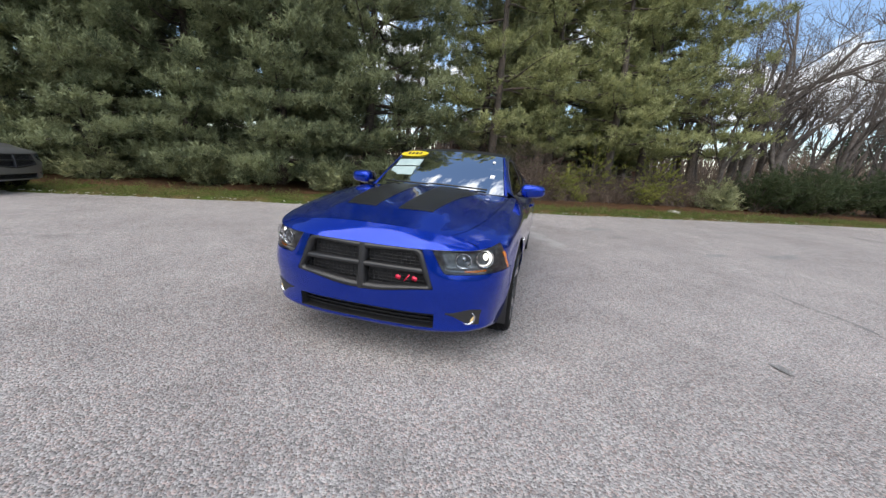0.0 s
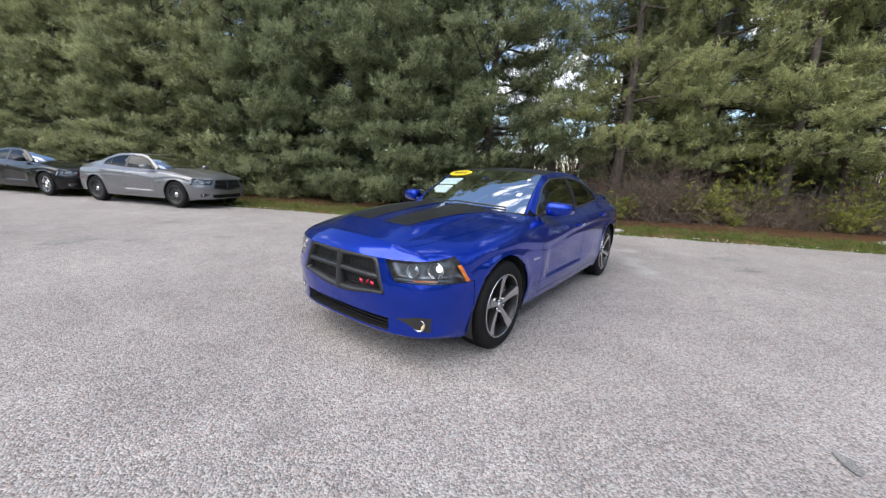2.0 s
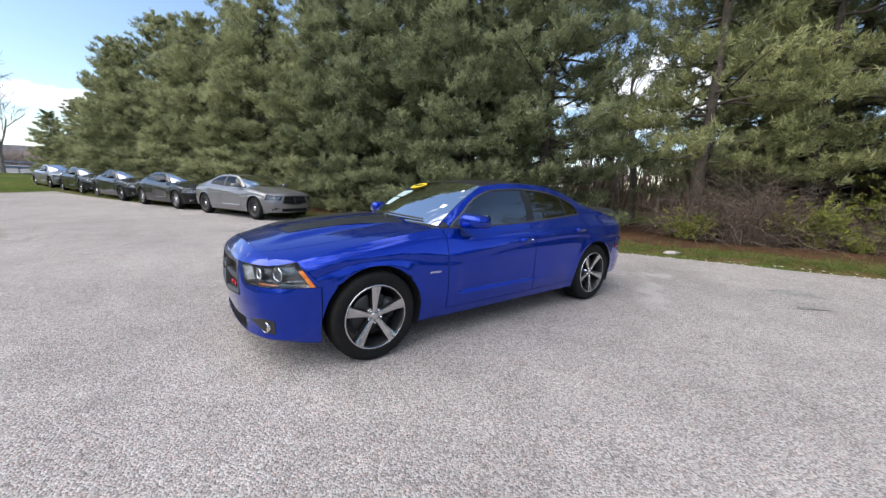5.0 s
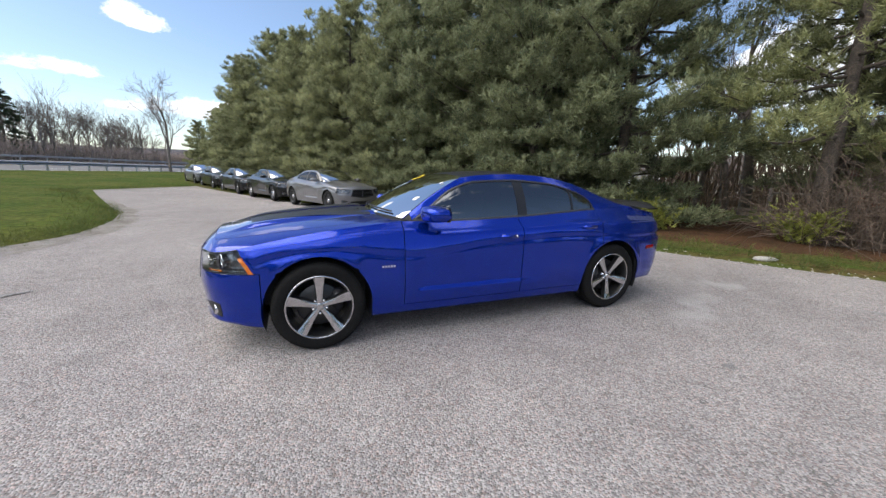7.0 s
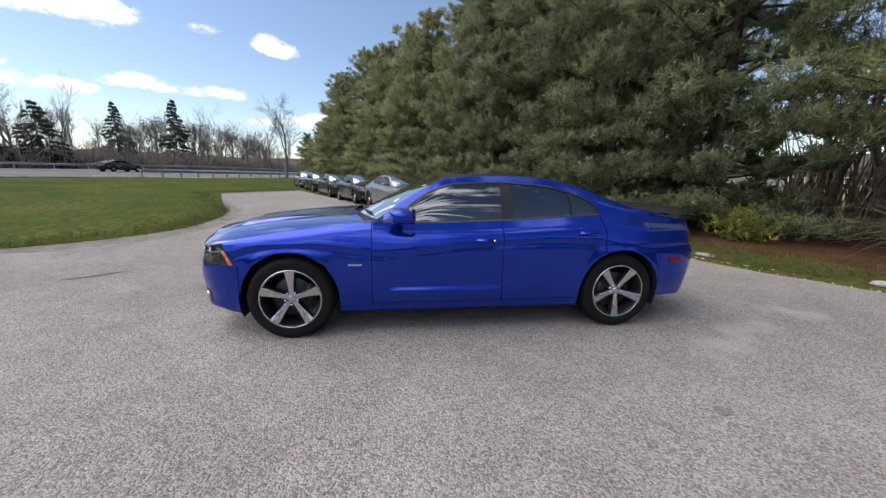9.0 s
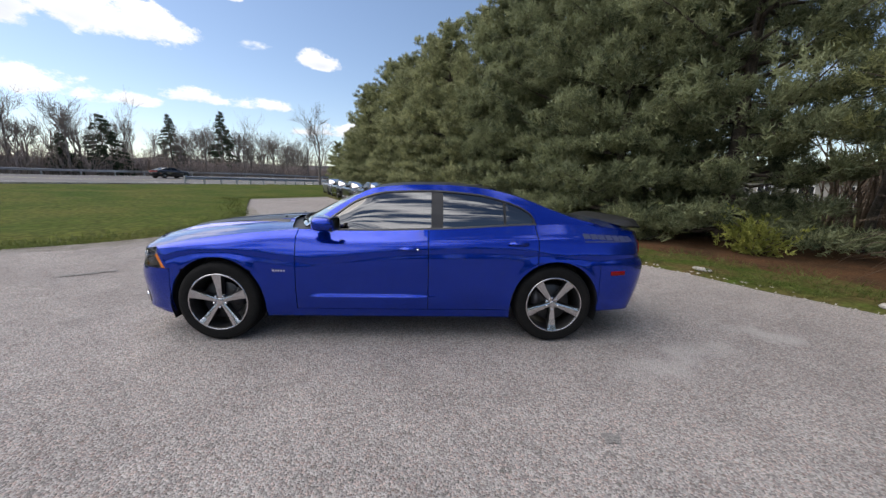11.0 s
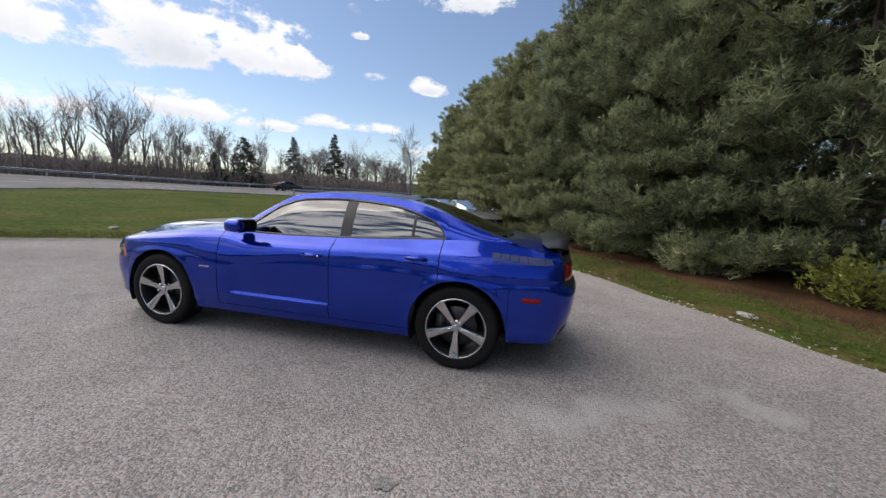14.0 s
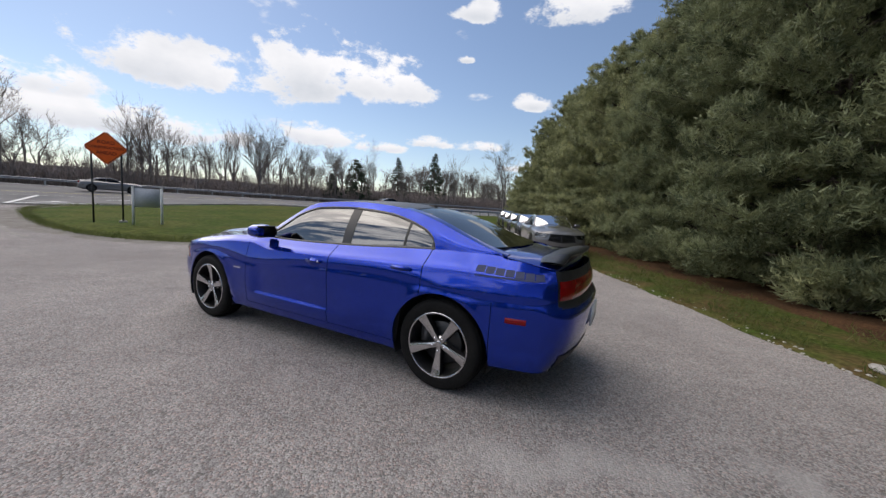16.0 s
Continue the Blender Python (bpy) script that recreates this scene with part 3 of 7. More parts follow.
def build_ground():
    rings = [0, 40, 80, 160, 400, 1200, 4000]
    verts, faces = [(0, 0, -0.06)], []
    for r in rings[1:]:
        verts += [(r * math.cos(a * math.pi / 24), r * math.sin(a * math.pi / 24), -0.06) for a in range(48)]
    faces += [(0, 1 + i, 1 + (i + 1) % 48) for i in range(48)]
    for k in range(len(rings) - 2):
        for i in range(48):
            j = (i + 1) % 48
            faces.append((1 + k * 48 + i, 1 + (k + 1) * 48 + i, 1 + (k + 1) * 48 + j, 1 + k * 48 + j))
    structure("ground", "level grassy ground with patches of dry grass", "ground", solid("ground", verts, faces, FIELD, smooth=False))

    # the lot: chip-sealed asphalt that climbs gently to the highway
    rows = []
    for i in range(121):
        s = -60 + i
        rows.append([(*along(s, n)[:2], height(*along(s, n)[:2])) for n in np.linspace(-46, EDGE, 80)])
    structure("pavement", "worn grey chip-sealed asphalt lot, stained and cracked", "pavement", solid("pavement", *sheet(rows), ASPHALT))

    # lawn between lot and highway
    pts = smooth_line(LAWN_RIM, 6)
    rows = []
    for k, (x, y) in enumerate(pts):
        f = k / (len(pts) - 1)
        t = 46 * (1 - f) ** 1.0
        hx, hy = HW[0] + HW_D[0] * t, HW[1] + HW_D[1] * t
        wob = 0.10 * noise.noise((x * 1.7, y * 1.7, 0)) + 0.05 * noise.noise((x * 6, y * 6, 3))
        row = []
        for j in range(41):
            v = (j / 40) ** 1.6
            px, py = x + (hx - x) * v, y + (hy - y) * v
            if j == 0:
                px, py = px + wob, py + wob
            lift = 0.045 * ease(0, 0.06, v) + 0.01 + 0.02 * noise.noise((px * 0.6, py * 0.6, 1)) * ease(0, 0.1, v)
            row.append((px, py, height(px, py) + (lift if j else -0.01)))
        rows.append(row)
    structure("lawn", "mown green lawn sloping up to the road", "lawn", solid("lawn", *sheet(rows, True), LAWN))

    # a ragged margin of dirt and loose stone where the lawn meets the asphalt
    line = smooth_line(LAWN_RIM, 24)
    rows = []
    for k, (x, y) in enumerate(line):
        a, b = line[max(0, k - 1)], line[min(len(line) - 1, k + 1)]
        d = math.hypot(b[0] - a[0], b[1] - a[1])
        nx, ny = (b[1] - a[1]) / d, -(b[0] - a[0]) / d
        if nx * (x + 16) + ny * (y - 14) < 0:
            nx, ny = -nx, -ny
        w = 0.50 + 0.55 * ease(-11, -17, x) + 0.3 * noise.noise((x * 0.8, y * 0.8, 7)) + 0.14 * noise.noise((x * 4, y * 4, 1))
        row = []
        for q, dz in ((-0.3, 0.004), (0.35 * w, 0.012), (max(0.05, w), 0.005)):
            px, py = x + nx * q, y + ny * q
            row.append((px, py, height(px, py) + dz))
        rows.append(row)
    structure("dirt_margin", "strip of dirt and loose stone beside the lawn", "ground", solid("dirt_margin", *sheet(rows), DIRT))

    # verge: grass strip, then needle litter under the pines
    for name, label, n0, n1, mat, z0, rag, seed in (("verge", "thin spring grass verge beside the asphalt", 5.17, 6.9, STRIP, 0.03, 0.10, 0), ("needle_bed", "bed of brown fallen pine needles", 6.4, 13.0, MULCH, 0.06, 0.45, 9)):
        rows = []
        for i in range(361):
            s = -34 + i * 0.2
            row = []
            for j in range(25):
                n = n0 + (n1 - n0) * j / 24
                if j == 0:
                    n += rag * noise.noise((s * 0.9, seed, 0)) + rag * 0.5 * noise.noise((s * 4, seed, 2))
                p = along(s, n)
                z = height(p[0], p[1]) + z0 * ease(0, 3, j) + 0.035 * noise.noise((p[0] * 1.3, p[1] * 1.3, seed)) * ease(0, 4, j) + (0.012 if j else -0.004)
                row.append((p[0], p[1], z + (0.012 if j else 0.0)))
            rows.append(row)
        structure(name, label, "ground", solid(name, *sheet(rows), mat))
    rows = [[(*along(s, n)[:2], 0.03) for n in (12.5, 40, 120, 400)] for s in np.linspace(-36, 60, 20)]
    structure("yard", "pale grassy yard behind the trees", "ground", solid("yard", *sheet(rows), FIELD))

    # highway and the land beyond it
    def strip(name, label, category, q0, q1, z, mat, nq=2, t0=-400, t1=400):
        rows = []
        for t in np.linspace(t0, t1, 9 if t1 - t0 < 10 else 161):
            rows.append([on_road(t, q, z) for q in np.linspace(q0, q1, nq)])
        return structure(name, label, category, solid(name, *sheet(rows, True), mat))

    strip("road", "grey asphalt highway with white edge lines", "road", -26.5, 0.3, 0.012, ROAD, 8)
    strip("far_field", "dull winter grass beyond the highway", "ground", -900, -26.4, -0.02, FIELD)
    strip("road_line", "white painted edge line", "road marking", -1.1, -0.9, 0.02, WHITE)
    strip("road_line", "white painted edge line", "road marking", -25.2, -25.0, 0.02, WHITE)
    for k in range(-30, 30):
        t = k * 12
        strip("lane_dash", "white painted lane dash", "road marking", -5.0, -4.85, 0.02, WHITE, 2, t, t + 3)
    strip("road_line", "yellow painted centre line", "road marking", -12.6, -12.45, 0.02, YELLOW)


def build_entrance():
    """The kerb round the lawn's end, the turning lane's lines and its two arrows."""
    rows = []
    for t in np.linspace(-0.5, 24, 60):
        rows.append([on_road(t, q, dz) for q, dz in ((0.25, 0.0), (0.27, 0.11), (0.31, 0.125), (0.60, 0.125), (0.64, 0.11), (0.66, 0.0))])
    structure("kerb", "pale concrete kerb between lawn and highway", "kerb", solid("kerb", *sheet(rows, True), GRAVEL))
    for t0, q0, t1, q1, w in ((-4.6, 0.0, -3.7, -7.6, 0.12), (-30.0, -7.7, 12.0, -7.7, 0.12), (-12.0, -0.4, -0.5, -0.4, 0.09)):
        a, b = Vector(on_road(t0, q0)[:2]), Vector(on_road(t1, q1)[:2])
        d = (b - a).normalized()
        nrm = Vector((-d.y, d.x)) * w
        rows = []
        for k in range(13):
            p = a + (b - a) * k / 12
            rows.append([(*(p + nrm * s), height(p.x, p.y) + 0.07 + max(0.0, road_z(t0 + (t1 - t0) * k / 12, q0 + (q1 - q0) * k / 12) - height(p.x, p.y))) for s in (-1, 1)])
        structure("road_line", "white painted turning lane line", "road marking", solid("road_line", *sheet(rows), WHITE))
    for t0, q in ((-4.3, -1.9), (-7.4, -3.2)):
        outline = [(0, -0.09), (1.5, -0.09), (1.5, -0.42), (2.4, 0.0), (1.5, 0.42), (1.5, 0.09), (0, 0.09)]
        v = [on_road(t0 + a, q + b, 0.07) for a, b in outline]
        structure("lane_arrow", "white painted lane arrow", "road marking", solid("lane_arrow", v, [(0, 1, 5, 6), (2, 3, 4)], WHITE, smooth=False))


def blot(name, label, x, y, rx, ry, turn, mat, seed, z=0.004, rag=0.35):
    """A thin irregular patch lying on the asphalt."""
    c, sn = math.cos(radians(turn)), math.sin(radians(turn))
    verts = [(x, y, z)]
    for k in range(48):
        a = 2 * math.pi * k / 48
        r = 1 + rag * noise.noise((math.cos(a) * 1.6 + seed, math.sin(a) * 1.6, seed)) + rag * 0.6 * noise.noise((math.cos(a) * 5 + seed, math.sin(a) * 5, seed + 4))
        u, w = rx * r * math.cos(a), ry * r * math.sin(a)
        verts.append((x + u * c - w * sn, y + u * sn + w * c, height(x, y) + z))
    tagged(solid(name, verts, [(0, 1 + k, 1 + (k + 1) % 48) for k in range(48)], mat, smooth=False), label, "stain", kind="structure")


def build_stains():
    rng = np.random.default_rng(3)
    for k, (x, y, rx, ry, turn) in enumerate(((4.6, -2.4, 0.38, 0.13, -60), (3.7, -5.6, 0.5, 0.12, -55), (3.0, -4.2, 0.3, 0.08, -50), (-3.1, 6.0, 0.34, 0.13, 10), (-2.5, 5.6, 0.12, 0.06, 0), (-1.45, 7.35, 0.3, 0.08, 20), (1.43, -2.26, 0.05, 0.04, 0), (2.3, -0.52, 0.06, 0.03, 20), (3.76, -2.7, 0.22, 0.06, -40), (-4.8, 1.33, 0.3, 0.06, 40), (-6.5, -3.0, 0.3, 0.1, 15), (-1.4, -2.93, 0.09, 0.04, 30))):
        blot("tar_stain", "dark worn tar stain on the asphalt", x, y, rx, ry, turn, STAIN, k * 3.1, 0.003 + 0.0008 * k, 0.75)
    # a crack and the pale broken seam beside the lawn
    for name, label, pts, w, mat in (("crack", "thin open crack in the asphalt", [(0.9, -4.0), (0.5, -4.1), (0.1, -4.3), (-0.2, -4.35)], 0.012, STAIN), ("crack", "thin open crack in the asphalt", [(5.6, -4.2), (6.3, -5.6), (7.4, -7.0), (8.0, -9.0)], 0.02, STAIN), ("seam", "pale broken seam between old and new asphalt", [(-6.1, 3.4), (-5.75, 4.6), (-5.35, 6.2)], 0.035, GRAVEL), ("seam", "pale broken seam between old and new asphalt", [(-5.3, 6.9), (-5.1, 7.9), (-5.15, 8.8)], 0.03, GRAVEL), ("seam", "pale broken seam between old and new asphalt", [(-11.5, 0.0), (-13.5, 0.05), (-15.5, 0.4)], 0.05, GRAVEL), ("seam", "pale curved seam by the entrance", [(-16.4, 0.5), (-18.5, 0.9), (-20.0, 1.6)], 0.05, GRAVEL)):
        line = smooth_line(pts, 10)
        rows = []
        for k, (x, y) in enumerate(line):
            a, b = line[max(0, k - 1)], line[min(len(line) - 1, k + 1)]
            dx, dy = b[0] - a[0], b[1] - a[1]
            d = math.hypot(dx, dy)
            j = w * (0.6 + 0.8 * rng.random()) * (0.2 if k in (0, len(line) - 1) else 1)
            rows.append([(x - dy / d * j, y + dx / d * j, height(x, y) + 0.005), (x + dy / d * j, y - dx / d * j, height(x, y) + 0.005)])
        tagged(solid(name, *sheet(rows, True), mat), label, "crack", kind="structure")


def smooth_line(points, steps):
    out = []
    n = len(points)
    for i in range(n - 1):
        p0, p1, p2, p3 = (np.array(points[min(max(i + k, 0), n - 1)], float) for k in (-1, 0, 1, 2))
        for j in range(steps):
            t = j / steps
            out.append(tuple(0.5 * (2 * p1 + (p2 - p0) * t + (2 * p0 - 5 * p1 + 4 * p2 - p3) * t * t + (3 * p1 - p0 - 3 * p2 + p3) * t ** 3)))
    out.append(tuple(points[-1]))
    return out


build_ground()
build_entrance()
build_stains()

# ---- the cars: a large four-door sedan, nose towards -x, its left side towards -y ----
PLAN = smooth_line([(-2.430, -0.25), (-2.435, 0.0), (-2.432, 0.2), (-2.415, 0.40), (-2.372, 0.575), (-2.288, 0.735), (-2.13, 0.852), (-1.90, 0.902), (-1.5, 0.927), (-0.8, 0.94), (0.0, 0.945), (0.8, 0.945), (1.5, 0.945), (1.9, 0.925), (2.18, 0.885), (2.37, 0.81), (2.475, 0.68), (2.53, 0.42), (2.548, 0.2), (2.552, 0.0), (2.548, -0.25)], 14)
PLAN = [p for p in PLAN if p[1] >= -1e-6]
PX, PH = np.array([p[0] for p in PLAN]), np.array([p[1] for p in PLAN])
PX = np.maximum.accumulate(PX + np.arange(len(PX)) * 1e-6)
PS = np.concatenate([[0], np.cumsum(np.hypot(np.diff(PX), np.diff(PH)))])
SMAX = float(PS[-1])
NOSE = int(np.argmax(PH > 0.8))
WHEEL_X, WHEEL_Z, ARCH = 1.526, 0.364, 0.415
scallop = spline([(-2.5, 0.70), (-2.1, 0.74), (-1.8, 0.82), (-1.5, 0.845), (-1.2, 0.83), (-0.95, 0.795), (-0.7, 0.775), (-0.4, 0.80), (-0.05, 0.845), (0.4, 0.87), (0.9, 0.885), (1.2, 0.875), (1.5, 0.845), (1.9, 0.83), (2.3, 0.84), (2.5, 0.84)])
crease = spline([(-2.5, 0.80), (-2.2, 0.815), (-1.9, 0.85), (-1.5, 0.89), (-1.1, 0.935), (-0.8, 0.945), (-0.5, 0.905), (0, 0.915), (0.5, 0.93), (1.2, 0.955), (1.6, 0.965), (2.0, 0.95), (2.4, 0.93)])
top_z = spline([(-2.5, 0.805), (-2.33, 0.81), (-2.1, 0.845), (-1.85, 0.898), (-1.5, 0.955), (-1.1, 1.0), (-0.8, 1.022), (-0.45, 1.012), (0.37, 1.035), (1.33, 1.09), (1.6, 1.10), (1.85, 1.10), (2.1, 1.075), (2.36, 1.04), (2.56, 1.03)])
front_in = spline([(0.2, 0.10), (0.25, 0.06), (0.285, 0.03), (0.32, 0.032), (0.45, 0.014), (0.56, 0.0), (0.8, 0.025), (0.95, 0.08)])
rear_in = spline([(0.25, 0.17), (0.3, 0.12), (0.4, 0.06), (0.6, 0.008), (0.7, 0.0), (0.755, 0.006), (0.785, 0.03), (0.81, 0.05), (0.95, 0.07), (1.1, 0.11)])
roof_h = spline([(-0.8, 0.72), (-0.5, 0.655), (-0.17, 0.592), (0.2, 0.572), (0.6, 0.566), (1.0, 0.576), (1.3, 0.602), (1.55, 0.637), (1.82, 0.69), (1.98, 0.73)])
roof_z = spline([(-0.8, 1.03), (-0.5, 1.225), (-0.17, 1.402), (0.0, 1.427), (0.2, 1.441), (0.44, 1.446), (0.7, 1.436), (0.92, 1.412), (1.1, 1.377), (1.3, 1.318), (1.55, 1.225), (1.82, 1.138), (1.98, 1.105)])
light_z = spline([(-0.72, 1.03), (-0.56, 1.13), (-0.3, 1.303), (-0.05, 1.373), (0.4, 1.392), (0.5, 1.388), (0.83, 1.362), (1.02, 1.32), (1.2, 1.262), (1.30, 1.205), (1.345, 1.15), (1.365, 1.10)])
hood_mid = spline([(-2.49, 0.81), (-2.44, 0.862), (-2.36, 0.90), (-2.14, 0.95), (-1.83, 1.0), (-1.5, 1.035), (-1.16, 1.06), (-0.85, 1.07)])
hood_half = spline([(-2.36, 0.44), (-2.30, 0.49), (-2.1, 0.61), (-1.8, 0.685), (-1.4, 0.725), (-0.8, 0.75)])
deck_mid = spline([(1.7, 1.145), (1.9, 1.135), (2.15, 1.125), (2.4, 1.085)])


def s_of_x(x):
    return float(np.interp(x, PX, PS))


def s_of_h(h):
    return float(np.interp(h, PH[: NOSE + 1], PS[: NOSE + 1]))


def skin(s, z, out=0.0):
    """A point of the body's side (x, half width, z), s metres along the outline from the nose."""
    x, h = float(np.interp(s, PS, PX)), float(np.interp(s, PS, PH))
    a, b = s - 0.01, s + 0.01
    tx = np.interp(b, PS, PX) - np.interp(a, PS, PX)
    th = np.interp(b, PS, PH) - np.interp(a, PS, PH)
    if a < 0:
        th, tx = 1.0, 0.0
    if b > SMAX:
        th, tx = -1.0, 0.0
    k = math.hypot(tx, th)
    nx, nh = -th / k, tx / k
    zc = crease(x)
    if z < 0.55:
        side = 0.06 * ((0.55 - z) / 0.33) ** 2
    elif z < zc:
        side = 0.010 * ((z - 0.55) / (zc - 0.55)) ** 2
    else:
        d = z - zc
        side = 0.010 + d * (0.40 + 0.55 * ease(0, 0.05, d))
    # flank: a line sweeps up the doors; above it the panel leans in
    d = z - scallop(x)
    side += 0.235 * (math.sqrt(d * d + 0.00025) + d) * 0.5 + 0.007 * math.exp(-((d + 0.035) / 0.03) ** 2)
    # scooped doors with a ledge low down
    side += 0.026 * ease(0.428, 0.446, z) * (1 - ease(0.5, 0.85, z)) * ease(-0.78, -0.6, x) * (1 - ease(0.0, 0.75, x))
    for wx in (-WHEEL_X, WHEEL_X):
        r = math.hypot(x - wx, z - WHEEL_Z)
        side -= 0.010 * math.exp(-(((r - 0.422) / 0.055) ** 2)) * (1 - ease(0.0, 0.12, z - scallop(x)))
    wf, wr = 1 - ease(-2.28, -1.97, x), ease(0.3, 0.85, nx) if x > 1.9 else 0.0
    # the headlights sit back from the nose, above the bumper's ledge
    back = 0.015 * ease(0.34, 0.66, h) * ease(0.60, 0.73, z) * wf
    inset = back + side * (1 - wf) * (1 - wr) + front_in(z) * wf + rear_in(z) * wr - out
    return (x - nx * inset, max(0.0, h - nh * inset), z)


def floor_z(x):
    for wx in (-WHEEL_X, WHEEL_X):
        if abs(x - wx) < ARCH:
            return WHEEL_Z + math.sqrt(max(0.0, ARCH ** 2 - (x - wx) ** 2))
    if x < -WHEEL_X:
        return 0.222 + 0.04 * ease(-1.95, -2.2, x)
    return 0.235 if x < WHEEL_X else 0.30


def edge_h(x):
    return skin(s_of_x(x), top_z(x))[1]


def arch_columns(wx, x0, x1):
    xs = [wx + ARCH * math.cos(math.pi * (1 - k / 26)) for k in range(27)]
    return sorted({round(min(max(x, x0), x1), 5) for x in xs})


def side_sheet(xs, lo, hi, nz, out=0.0, by_s=False):
    rows = []
    for x in xs:
        s = x if by_s else s_of_x(x)
        xx = float(np.interp(s, PS, PX)) if by_s else x
        a, b = lo(xx) if not by_s else lo(s), hi(xx) if not by_s else hi(s)
        rows.append([skin(s, a + (b - a) * j / nz, out) for j in range(nz + 1)])
    return rows


def arch_sheets(wx, xs, lo, cut, hi, nz):
    """A panel round a wheel opening: one sheet above the height cut, and one down each side of the opening."""
    out = [side_sheet(xs, lambda x: max(lo(x), cut), hi, nz)]
    run = []
    for k, x in enumerate(xs + [None]):
        if x is not None and lo(x) < cut - 0.003:
            run.append(x)
            continue
        if run:
            first, last = xs.index(run[0]), xs.index(run[-1])
            if first > 0 and abs(xs[first - 1] - wx) < 0.6 * ARCH:
                run.insert(0, xs[first - 1])
            if last + 1 < len(xs) and abs(xs[last + 1] - wx) < 0.6 * ARCH:
                run.append(xs[last + 1])
            if len(run) > 1:
                out.append(side_sheet(run, lambda x: min(lo(x), cut - 0.0006), lambda x: cut, 14))
        run = []
    return out


def mirror_rows(rows, sign):
    return [[(p[0], sign * p[1], p[2]) for p in r] for r in rows]


def grow(name, rows, sign, mat, parent, label="", thick=0.006):
    v, f = sheet(mirror_rows(rows, sign), sign > 0)
    return solid(name, v, f, mat, parent, label, True, thick)


def hood_z(x, h):
    r = min(1.0, h / max(0.05, edge_h(max(x, -2.36))))
    z = hood_mid(x) - (hood_mid(x) - top_z(x)) * r ** 2.4
    # raised centre with two scoops' shoulders
    return z + 0.024 * (1 - ease(0.40, 0.465, h)) * ease(-2.25, -1.95, x) - 0.008 * (1 - ease(0.05, 0.12, h)) * ease(-2.1, -1.7, x)


def glass_side(x, z, push=0.0):
    zb, zt = top_z(x), roof_z(x)
    t = (z - zb) / max(0.02, zt - zb)
    h0, h1 = edge_h(x) - 0.006, roof_h(x)
    return (x, h0 + (h1 - h0) * t + 0.028 * math.sin(math.pi * min(max(t, 0), 1)) * min(1, (zt - zb) / 0.3) - push, z)


def ring(rows_list):
    return joined([sheet(r) for r in rows_list])


